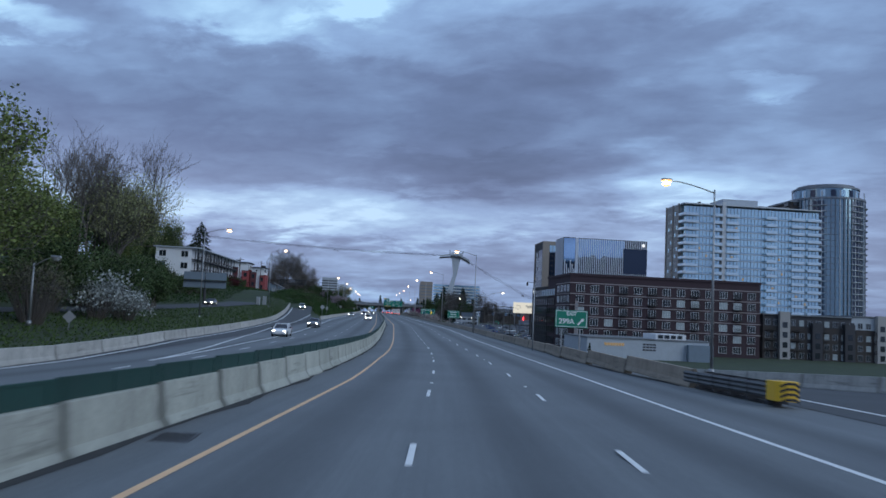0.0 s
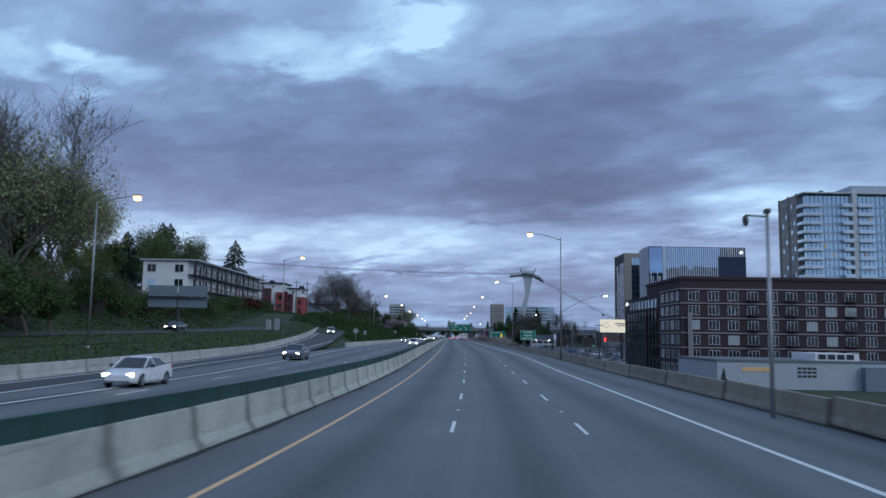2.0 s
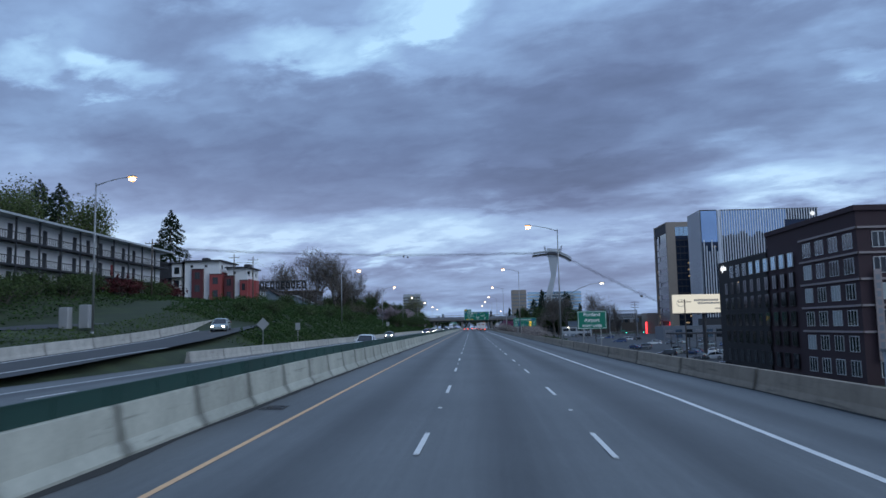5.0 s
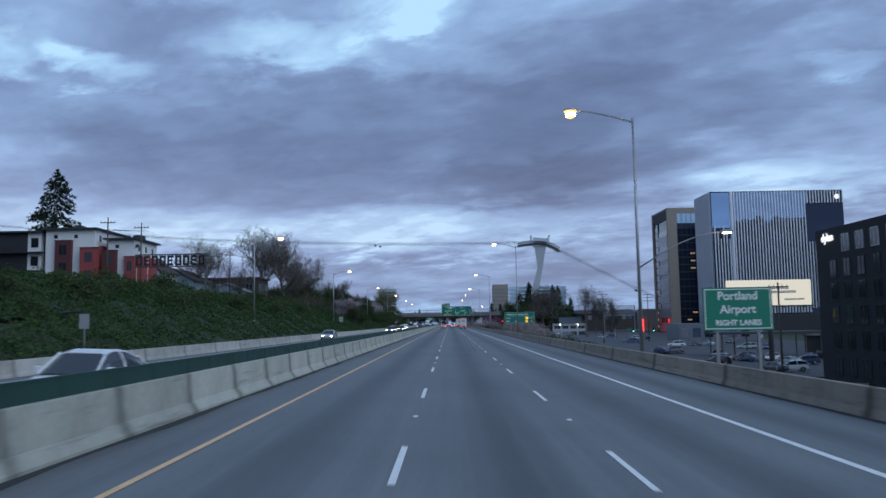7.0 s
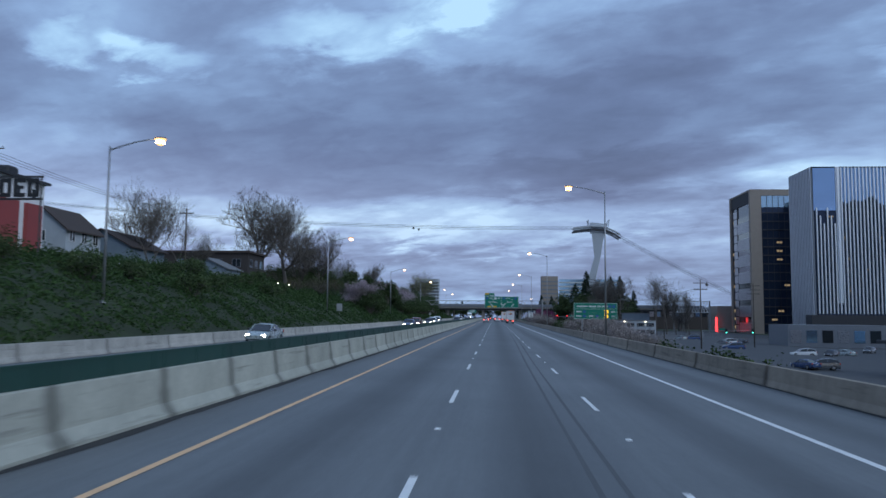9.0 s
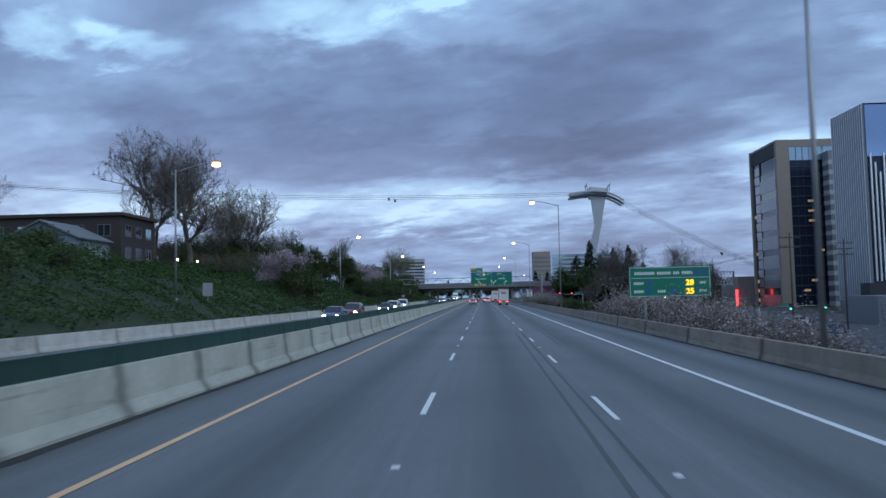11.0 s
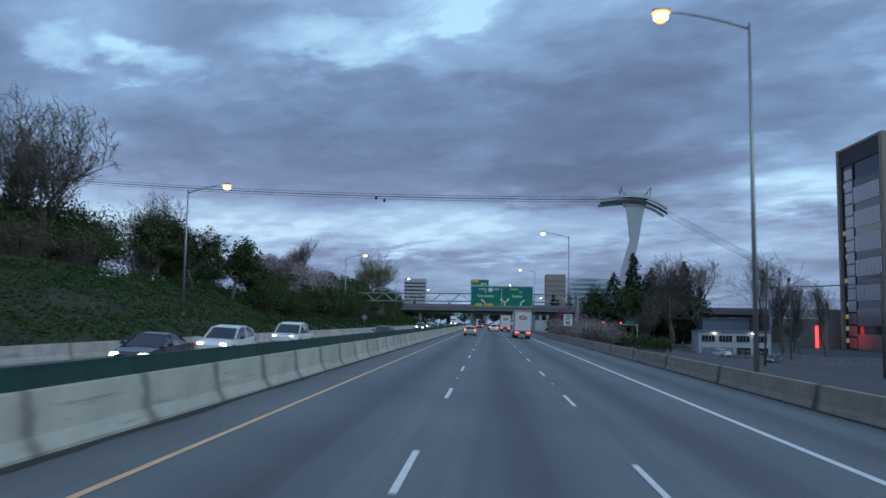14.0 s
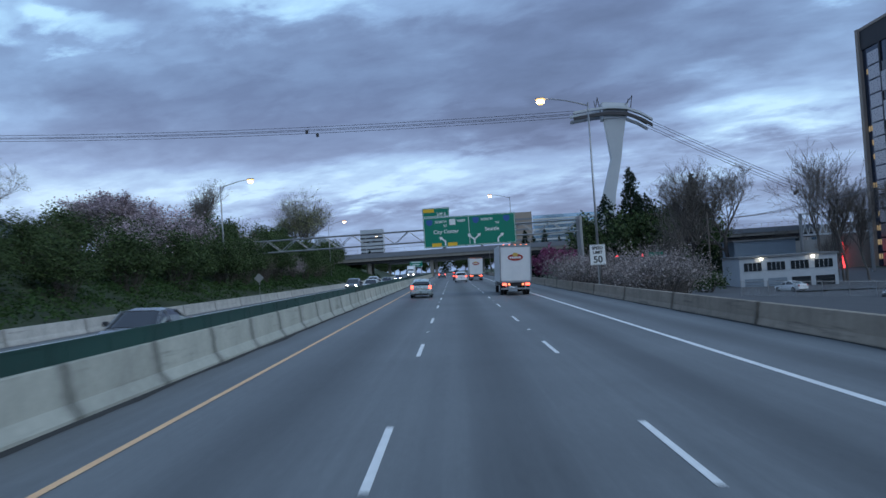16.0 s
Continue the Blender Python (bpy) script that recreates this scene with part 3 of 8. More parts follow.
def skid(name, pts, width, label):
    """A pair of rubber streaks on the road."""
    g = Shape()
    for side in (0.0, 0.38):
        for (s, a), (r, b) in zip(pts[:-1], pts[1:]):
            m = max(1, int((b - a) / 6))
            for k in range(m):
                y0, y1 = a + (b - a) * k / m, a + (b - a) * (k + 1) / m
                p, q = s + (r - s) * k / m + side, s + (r - s) * (k + 1) / m + side
                w0, w1 = (width * (0.7 + 0.5 * noise.noise((v * 0.2, side * 9, 4.0))) for v in (y0, y1))
                g.face((p - w0 / 2 + cx(y0), y0, road_z(p, y0) + 0.004), (p + w0 / 2 + cx(y0), y0, road_z(p, y0) + 0.004), (q + w1 / 2 + cx(y1), y1, road_z(q, y1) + 0.004), (q - w1 / 2 + cx(y1), y1, road_z(q, y1) + 0.004))
    tagged(part(name, g, SKID), label, "skid mark", kind="structure")


skid("skid_mark", [(2.45, 242), (2.6, 270), (2.9, 300), (3.1, 335)], 0.12, "dark tyre skid marks along the lane")
skid("skid_mark", [(4.7, 322), (4.85, 345), (4.9, 362)], 0.10, "short dark tyre skid marks")


def drain(s, y):
    d = thing("drain_grate", "dark iron drain grate sunk in the shoulder", "drain", pose(s + cx(y), y, road_z(s, y) + 0.006), "drain grates")
    g = Shape()
    g.box(-0.32, 0.32, -0.45, -0.40, 0, 0.012)
    g.box(-0.32, 0.32, 0.40, 0.45, 0, 0.012)
    g.box(-0.32, -0.28, -0.4, 0.4, 0, 0.012)
    g.box(0.28, 0.32, -0.4, 0.4, 0, 0.012)
    part("frame", g, STEEL_DARK, d)
    g = Shape()
    g.box(-0.28, 0.28, -0.03, 0.03, 0, 0.009)
    bar = g.mesh("grate_bar", STEEL_DARK)
    for k in range(7):
        part("grate_bar", bar, None, d, at=Matrix.Translation((0, -0.33 + 0.11 * k, 0)))


for y in (13.6, 150):
    drain(-4.05 if y < 30 else -4.5, y)


def dash_mesh():
    g = Shape()
    g.box(-0.055, 0.055, -3.25, 0, 0, 0.006)
    return g.mesh("lane_dash", PAINT_WHITE)


DASH = dash_mesh()
ROAD = bpy.data.objects["road"]
ROAD_OPP = bpy.data.objects["road_opposite"]


def dashes(parent, s, first, last):
    for k in range(first, last):
        y = 182.65 + 12.19 * k
        y += 1.55 * (1 - step(110, 160, y))
        turn = math.degrees(math.atan((cx(y) - cx(y - 3.2)) / 3.2))
        part("lane_dash", DASH, None, parent, at=pose(s + cx(y), y, road_z(s, y - 1.5) + 0.004, 0, math.degrees(math.atan(fall(y))), -turn))




# ---- barriers ----
SEG = 3.75


def jersey(length, height=0.92, base=0.30, top=0.085, both=True):
    """A sloped concrete barrier of the given length, its foot at z = 0, its near side at +x."""
    g = Shape()
    side = [(base, 0.0), (base, 0.07), (0.16, 0.28), (top, height - 0.02), (top - 0.02, height)]
    ring = [(x, z) for x, z in side] + [(-x, z) for x, z in reversed(side)]
    g.rings([[(x, y, z) for x, z in ring] for y in (0.012, length - 0.012)])
    return g


def along(s, y, dz=0.0, lean=True):
    turn = -math.degrees(math.atan((cx(y + 3) - cx(y)) / 3))
    rise = math.degrees(math.atan((road_z(s, y + 3) - road_z(s, y)) / 3))
    return pose(s + cx(y), y, road_z(s, y) + dz, rise, 0, turn)


def median():
    wall = thing("median_barrier", "pale weathered concrete median barrier with a green glare screen on top", "barrier", kind="structure")
    block = jersey(SEG).mesh("barrier_block", CONCRETE)
    panel = Shape()
    panel.box(-0.02, 0.02, 0.004, SEG - 0.004, 0.90, 1.24)
    for k in range(3):
        y = 0.25 + k * (SEG - 0.5) / 2
        panel.box(0.02, 0.03, y - 0.03, y + 0.03, 0.90, 1.23)
    panel.box(-0.03, 0.03, 0.004, SEG - 0.004, 1.22, 1.26)
    panel_me = panel.mesh("glare_panel", GREEN_SCREEN)
    mid = lambda y: interp(y, [25, 35, 55, 100, 150], [-4.92, -5.15, -5.42, -5.42, -5.3])
    for k in range(-14, 196):
        y = k * SEG
        low = -0.16 * (1 - step(6, 30, y))
        part("barrier_block", block, None, wall, at=along(mid(y), y, low))
        if y < 720:
            part("glare_panel", panel_me, None, wall, at=along(mid(y) - 0.02, y, low))


DIRT = surface("gutter_dirt", (0.035, 0.036, 0.036), 0.95, 0.4, 1.5, 18, 0.4)


def gutter_dirt(name, where, side, y0, y1, label):
    """A ragged strip of grit and leaves blown against the foot of a barrier."""
    g = Shape()
    ys = steps(y0, y1, 0.8)
    wide = lambda y: 0.05 + 0.20 * max(0.0, noise.noise((y * 0.23, side, 2.0)) + 0.35) + 0.10 * max(0.0, noise.noise((y * 1.1, side, 7.0)))
    for a, b in zip(ys[:-1], ys[1:]):
        p, q = where(a), where(b)
        pa, qb = p + side * wide(a), q + side * wide(b)
        g.face(*[(s + cx(y), y, road_z(s, y) + h) for s, y, h in ((p, a, 0.03), (pa, a, 0.005), (qb, b, 0.005), (q, b, 0.03))])
    tagged(part(name, g, DIRT), label, "dirt", kind="structure")


def shoulder_wall():
    wall = thing("shoulder_barrier", "brown weathered concrete barrier along the right shoulder", "barrier", kind="structure")
    block = jersey(10.4, 0.82, 0.24, 0.10).mesh("barrier_block", CONCRETE_BROWN)
    for k in range(3, 80):
        y = k * 10.5 + 1.6
        a, b = (interp(v, [32, 47, 66, 76, 123, 170], [11.55, 11.05, 11.15, 11.7, 12.0, 11.75]) + cx(v) for v in (y, y + 10.5))
        part("barrier_block", block, None, wall, at=pose(a, y, road_z(12, y), 0, 0, -math.degrees(math.atan2(b - a, 10.5))))


def far_wall():
    wall = thing("outer_barrier", "pale concrete barrier beyond the oncoming carriageway", "barrier", kind="structure")
    block = jersey(8.0, 0.84, 0.24, 0.10).mesh("barrier_block", CONCRETE_FAR)
    for k in range(0, 84):
        y = 186 + 8.04 * k
        part("barrier_block", block, None, wall, at=along(-20.3, y))
    ramp = thing("slip_road_barrier", "pale concrete barrier along the slip road", "barrier", kind="structure")
    for k in range(0, 42):
        y = -60 + 8.04 * k
        z0, z1 = slip_h(ramp_out(y), y) - 0.02, slip_h(ramp_out(y + 8), y + 8) - 0.02
        a, b = Vector((ramp_out(y) + cx(y), y, z0)), Vector((ramp_out(y + 8) + cx(y + 8), y + 8, z1))
        d = b - a
        at = pose(*a, math.degrees(math.atan2(d.z, d.y)), 0, -math.degrees(math.atan2(d.x, d.y)))
        part("barrier_block", block, None, ramp, at=at)


def exit_wall():
    wall = thing("exit_ramp_barrier", "grey concrete barrier along the outside of the exit ramp", "barrier", kind="structure")
    block = jersey(8.0, 0.84, 0.24, 0.10).mesh("barrier_block", CONCRETE_FAR)
    for k in range(0, 22):
        y = -60 + 8.04 * k
        a, b = (Vector((22.2 + cx(v), v, exit_z(v))) for v in (y, y + 8))
        d = b - a
        part("barrier_block", block, None, wall, at=pose(*a, math.degrees(math.atan2(d.z, d.y)), 0, -math.degrees(math.atan2(d.x, d.y))))


def crash_cushion():
    """Ribbed steel crash cushion with a striped nose, at the end of the shoulder barrier."""
    y0, y1 = 24.2, 33.0
    a, b = Vector((11.75 + cx(y0), y0, road_z(11.7, y0))), Vector((11.5 + cx(y1), y1, road_z(11.5, y1)))
    d = b - a
    c = thing("crash_cushion", "ribbed grey steel crash cushion with yellow and black nose", "crash cushion", pose(*a, math.degrees(math.atan2(d.z, d.y)), 0, -math.degrees(math.atan2(d.x, d.y))))
    for k in range(5):
        for sx in (-1, 1):
            g = Shape()
            y, w = 0.9 + 1.55 * k, 0.36 + 0.03 * k
            prof = [(0.0, 0.28), (0.06, 0.36), (0.0, 0.44), (0.06, 0.52), (0.0, 0.60), (0.06, 0.68), (0.0, 0.76)]
            outer = [(sx * (w + q), z) for q, z in prof]
            inner = [(sx * (w + q - 0.02), z) for q, z in reversed(prof)]
            g.rings([[(x, v, z) for x, z in outer + inner] for v in (y, y + 1.7)])
            part("side_panel", g, STEEL_DULL, c)
        g = Shape()
        g.box(-0.34 - 0.03 * k, 0.34 + 0.03 * k, 0.9 + 1.55 * k, 1.0 + 1.55 * k, 0.08, 0.74)
        part("diaphragm", g, STEEL_DARK, c)
    g = Shape()
    g.box(-0.1, 0.1, 0.8, 8.6, 0.02, 0.12)
    part("ground_rail", g, STEEL_DARK, c)
    g = Shape()
    ring = [(-0.40, 0.9), (-0.40, 0.25), (-0.30, 0.05), (-0.12, -0.04), (0.12, -0.04), (0.30, 0.05), (0.40, 0.25), (0.40, 0.9)]
    g.rings([[(x, y, z) for x, y in ring] for z in (0.22, 0.86)])
    nose = part("nose", g, SIGN_YELLOW, c, "yellow plastic nose")
    for k in range(4):
        for sx in (-1, 1):
            g = Shape()
            z = 0.25 + 0.17 * k
            g.hexa([(0, -0.06, z), (sx * 0.13, -0.055, z - 0.0), (sx * 0.13, -0.03, z), (0, -0.03, z), (0, -0.06, z + 0.08), (sx * 0.13, -0.055, z + 0.08), (sx * 0.13, -0.03, z + 0.08), (0, -0.03, z + 0.08)])
            g.hexa([(sx * 0.13, -0.055, z), (sx * 0.32, 0.035, z - 0.1), (sx * 0.30, 0.08, z - 0.1), (sx * 0.12, 0.0, z), (sx * 0.13, -0.055, z + 0.08), (sx * 0.32, 0.035, z - 0.02), (sx * 0.30, 0.08, z - 0.02), (sx * 0.12, 0.0, z + 0.08)])
            part("stripe", g, BLACK, nose)


median()
gutter_dirt("gutter_dirt", lambda y: interp(y, [25, 35, 55, 100, 150], [-4.92, -5.15, -5.42, -5.42, -5.3]) + 0.30, 1, -10, 640, "dark grit and leaf litter along the foot of the median barrier")
gutter_dirt("gutter_dirt_outer", lambda y: interp(y, [32, 47, 66, 76, 123, 170], [11.55, 11.05, 11.15, 11.7, 12.0, 11.75]) - 0.26, -1, 34, 640, "dark grit along the foot of the shoulder barrier")
exit_wall()
crash_cushion()
shoulder_wall()
far_wall()


# ---- lamp posts ----
def lamp_post(x, y, z, height, reach, side, second=False, glow_mat=None, label="tall grey steel street lamp, lit, on a curved arm"):
    """A tapered post with one bent arm to the road (side -1: to the left), lit."""
    post = thing("street_lamp", label, "street lamp", pose(x, y, z), "street lamps")
    g = Shape()
    g.tube([(0, 0, 0), (0, 0, 0.35)], [0.2, 0.2], 10)
    g.tube([(0, 0, 0.3), (0, 0, height)], [0.115, 0.06], 10)
    part("post", g, STEEL, post, smooth=True)
    g = Shape()
    arm = [(side * reach * t, 0, height - 0.25 + 0.75 * math.sin(t * math.pi / 2)) for t in (0, 0.25, 0.5, 0.75, 1)]
    g.tube(arm, [0.055, 0.05, 0.045, 0.04, 0.035], 6)
    part("arm", g, STEEL, post, smooth=True)
    head = Shape()
    e = Vector(arm[-1])
    head.chamfer_box(e.x - 0.38, e.x + 0.38, -0.17, 0.17, e.z - 0.02, e.z + 0.14, 0.05)
    top = part("lamp_head", head, STEEL, post)
    # oversized glowing shapes stand in for the lit lamp's glare: white core, amber halo
    lens = Shape()
    lens.rings([[(e.x + 0.40 * r * math.cos(a), 0.30 * r * math.sin(a), e.z - d) for a in (2 * math.pi * i / 12 for i in range(12))] for r, d in ((1, 0.0), (0.97, 0.06), (0.8, 0.10))])
    part("lens", lens, glow_mat or LAMP_ON, top, "lamp lens, with an amber halo built in where lit")
    if glow_mat in (None, LAMP_ON):
        for name, mat, rows, text in (("bulb", LAMP_CORE, ((0.75, 0.10), (1, 0.18), (1, 0.28), (0.8, 0.36)), "white core of the lamp's glare, larger than a bulb"), ("bulb_cap", LAMP_ON, ((0.8, 0.362), (0.62, 0.42), (0.25, 0.46)), "amber halo of the lamp built as a shape")):
            g = Shape()
            g.rings([[(e.x + 0.31 * r * math.cos(a), 0.31 * r * math.sin(a), e.z - d) for a in (2 * math.pi * i / 12 for i in range(12))] for r, d in rows])
            part(name, g, mat, top, text)
    else:
        g = Shape()
        g.rings([[(e.x + 0.28 * r * math.cos(a), 0.28 * r * math.sin(a), e.z - d) for a in (2 * math.pi * i / 12 for i in range(12))] for r, d in ((1, 0.102), (0.9, 0.2), (0.4, 0.28))])
        part("bulb", g, glow_mat, top)
    if second:
        g = Shape()
        low = [(5.2 * t, 0, 6.0 + 2.1 * math.sin(t * math.pi / 2)) for t in (0, 0.25, 0.5, 0.75, 1)]
        g.tube(low, [0.05, 0.045, 0.04, 0.035, 0.03], 6)
        part("lower_arm", g, STEEL, post, smooth=True)
        head = Shape()
        head.chamfer_box(4.95, 5.65, -0.15, 0.15, 8.05, 8.2, 0.05)
        low_head = part("lamp_head", head, STEEL, post)
        lens = Shape()
        lens.box(5.1, 5.5, -0.11, 0.11, 7.96, 8.06)
        part("lens", lens, LAMP_COOL, low_head, "glowing lamp lens")
    return post


for y, x, top, two in ((55, 17.6, 13.1, False), (143.0, 11.05, 14.1, True), (226.2, 12.0, 14.2, True), (313, 12.4, 15.1, False), (397, 12.1, 15.0, False), (476, 12.5, 14.6, False), (560, 12.5, 15.0, False), (645, 12.2, 15.0, False)):
    lamp_post(x, y, road_z(12, y) - 0.35, top - road_z(12, y) + 0.35, 3.7, -1, two)
lamp_post(19.5, 690, -1, 13, 3, 1)
for y, x in ((34, -30.0), (117, -33.0), (200, -34.5), (283, -25.0), (350, -24.5), (431, -25.7), (503, -24.9), (580, -25.0), (655, -25.5)):
    top = 16.6 if y == 200 else 13.5
    lamp_post(x, y, land_z(x - cx(y), y) - 0.1, top - land_z(x - cx(y), y), 3.5, 1, glow_mat=LAMP_ON)


def utility_pole(x, y, height, arms=((0.93, 2.4),), turn=0.0, tilt=0.0):
    z = land_z(x - cx(y), y)
    pole = thing("utility_pole", "weathered brown timber utility pole with crossarms", "utility pole", pose(x, y, z - 0.2, 0, tilt, turn), "utility poles")
    g = Shape()
    g.tube([(0, 0, 0), (0, 0, height)], [0.16, 0.10], 8)
    part("post", g, WOOD_POLE, pole, smooth=True)
    for at, width in arms:
        g = Shape()
        g.box(-width / 2, width / 2, -0.06, 0.06, height * at - 0.06, height * at + 0.06)
        arm = part("crossarm", g, WOOD_POLE, pole)
        for k in (-0.45, -0.2, 0.2, 0.45):
            g = Shape()
            g.tube([(k * width, 0, height * at + 0.06), (k * width, 0, height * at + 0.24)], [0.04, 0.05], 6)
            part("insulator", g, STEEL_DARK, arm)
    return pole


utility_pole(-49.8, 307, 12.0)
utility_pole(-51.8, 299, 11.6)
utility_pole(-47.9, 352, 11.8)
utility_pole(-52, 255, 10)
utility_pole(40.8, 275, 12.8, ((0.96, 2.4),))
utility_pole(43.0, 394, 14.5, ((0.95, 2.8), (0.86, 2.8)))
utility_pole(39.1, 530, 12.0, ((0.95, 2.2),))
utility_pole(39.4, 475, 13.0, ((0.96, 2.6), (0.88, 2.6)), tilt=2)
utility_pole(62, 420, 16.0, ((0.96, 3.0), (0.90, 3.0), (0.84, 3.0)))
utility_pole(60, 520, 15.0, ((0.95, 2.8),))


# ---- signs ----
def panel(parent, x0, x1, z0, z1, material, border=True, y=0.0, name="panel"):
    g = Shape()
    g.chamfer_box(x0, x1, y, y + 0.05, z0, z1, 0.02)
    p = part(name, g, material, parent)
    if border:
        g = Shape()
        w, e = 0.045, 0.07
        for a, b, c, d in ((x0 + e, x1 - e, z0 + e, z0 + e + w), (x0 + e, x1 - e, z1 - e - w, z1 - e), (x0 + e, x0 + e + w, z0 + e + w, z1 - e - w), (x1 - e - w, x1 - e, z0 + e + w, z1 - e - w)):
            g.box(a, b, y - 0.006, y + 0.004, c, d)
        part("border", g, SIGN_WHITE, p)
    return p


def words(parent, text, size, x, z, y=-0.004, material=None, bold=0.012):
    return lettering("lettering", text, size, material or SIGN_WHITE, parent, pose(x, y, z, 90, 0, 0), 0.004, bold)


def bars(parent, rows, material, y=-0.004, name="lettering"):
    """Rows of bars that stand for writing too small to read: x0, x1, z, height."""
    g = Shape()
    for x0, x1, z, h in rows:
        x = x0
        while x < x1 - 0.05:
            w = min(h * 0.55, x1 - x)
            g.box(x, x + w, y - 0.002, y + 0.004, z - h / 2, z + h / 2)
            x += w + h * 0.22
    return part(name, g, material, parent)


def posts(parent, xs, z0, z1, y=0.1, r=0.06):
    for x in xs:
        g = Shape()
        g.box(x - r, x + r, y, y + 2 * r, z0, z1)
        part("post", g, STEEL, parent)


def arrow(parent, points, width, y=-0.004):
    """A bent arrow: a stroke along points with a head at its end."""
    g = Shape()
    for (x0, z0), (x1, z1) in zip(points[:-1], points[1:]):
        d = Vector((x1 - x0, z1 - z0)).normalized()
        n = Vector((-d.y, d.x)) * width / 2
        g.face((x0 + n.x, y, z0 + n.y), (x0 - n.x, y, z0 - n.y), (x1 - n.x, y, z1 - n.y), (x1 + n.x, y, z1 + n.y))
    (x0, z0), (x1, z1) = points[-2:]
    d = Vector((x1 - x0, z1 - z0)).normalized()
    n = Vector((-d.y, d.x)) * width * 1.3
    g.face((x1 + n.x, y, z1 + n.y), (x1 - n.x, y, z1 - n.y), (x1 + d.x * width * 2, y, z1 + d.y * width * 2))
    return part("arrow", g, SIGN_WHITE, parent)


def exit_sign():
    t = thing("exit_sign", "green exit sign with white border on two posts above the barrier", "road sign", pose(9.63, 65, 0))
    p = panel(t, -1.42, 1.42, 2.28, 3.78, SIGN_GREEN)
    words(p, "EXIT", 0.42, 0.0, 3.45)
    words(p, "299A", 0.62, -0.42, 2.80)
    arrow(p, [(0.55, 2.55), (0.92, 2.92)], 0.13)
    posts(t, (-0.8, 0.8), -1.0, 2.2)


def airport_sign():
    t = thing("airport_sign", "green guide sign to the airport on two posts", "road sign", pose(14.65, 218, 0))
    p = panel(t, -1.66, 1.66, 1.58, 3.64, SIGN_GREEN)
    words(p, "Portland", 0.56, 0, 3.22)
    words(p, "Airport", 0.56, 0, 2.58)
    words(p, "RIGHT LANES", 0.36, 0, 1.94)
    posts(t, (-1.0, 1.0), -3.6, 1.5)


def travel_sign():
    t = thing("travel_time_sign", "wide green travel time sign with amber numerals", "road sign", Matrix.Translation((16.0, 349, 0.66)) @ Matrix.Diagonal((0.745, 1, 0.72, 1)))
    p = panel(t, -4.3, 4.3, 1.58, 4.92, SIGN_GREEN)
    for row in [(-3.7, -1.6, 4.2, 0.32), (-1.3, 0.1, 4.2, 0.32), (0.4, 1.0, 4.2, 0.32), (1.3, 2.4, 4.2, 0.32), (-3.8, -2.8, 3.1, 0.28), (-3.8, -2.8, 2.2, 0.28), (-1.3, -0.4, 2.2, 0.28), (3.1, 3.8, 3.1, 0.28), (3.1, 3.8, 2.2, 0.28)]:
        bars(p, [row], SIGN_WHITE)
    for x, z in ((2.8, 4.2), (3.6, 4.2), (-2.2, 3.1), (-2.2, 2.2), (0.3, 2.2)):
        g = Shape()
        g.box(x - 0.25, x + 0.25, -0.012, 0.004, z - 0.25, z + 0.25)
        part("route_shield", g, SIGN_BLUE, p)
    g = Shape()
    g.box(-4.0, 4.0, -0.008, 0.004, 3.66, 3.70)
    part("divider", g, SIGN_WHITE, p)
    lettering("numeral", "28", 0.85, LED_AMBER, p, pose(2.1, -0.01, 3.1, 90, 0, 0), 0.01, 0.03)
    lettering("numeral", "25", 0.85, LED_AMBER, p, pose(2.1, -0.01, 2.15, 90, 0, 0), 0.01, 0.03)
    posts(t, (-2.6, 2.6), -9, 1.6, r=0.12)


def speed_sign():
    t = thing("speed_limit_sign", "white speed limit sign with black letters on a post", "road sign", pose(12.3, 475.2, 0))
    p = panel(t, -0.59, 0.59, 1.76, 3.34, SIGN_WHITE, False)
    words(p, "SPEED", 0.31, 0, 3.06, material=BLACK)
    words(p, "LIMIT", 0.31, 0, 2.72, material=BLACK)
    words(p, "50", 0.72, 0, 2.16, material=BLACK, bold=0.016)
    g = Shape()
    g.box(-0.55, 0.55, -0.003, 0.002, 1.80, 1.82)
    g.box(-0.55, 0.55, -0.003, 0.002, 3.28, 3.30)
    part("border", g, BLACK, p)
    posts(t, (0.0,), -0.8, 3.1, 0.06, 0.05)


def diamond(x, y, z, size, material, label):
    t = thing("diamond_sign", label, "road sign", pose(x, y, 0))
    g = Shape()
    r = size * 0.707
    g.rings([[(0, yy, z - r), (r, yy, z), (0, yy, z + r), (-r, yy, z)] for yy in (0, 0.03)])
    part("panel", g, material, t)
    posts(t, (0.0,), land_z(x - cx(y), y) - 0.2, z, 0.04, 0.04)


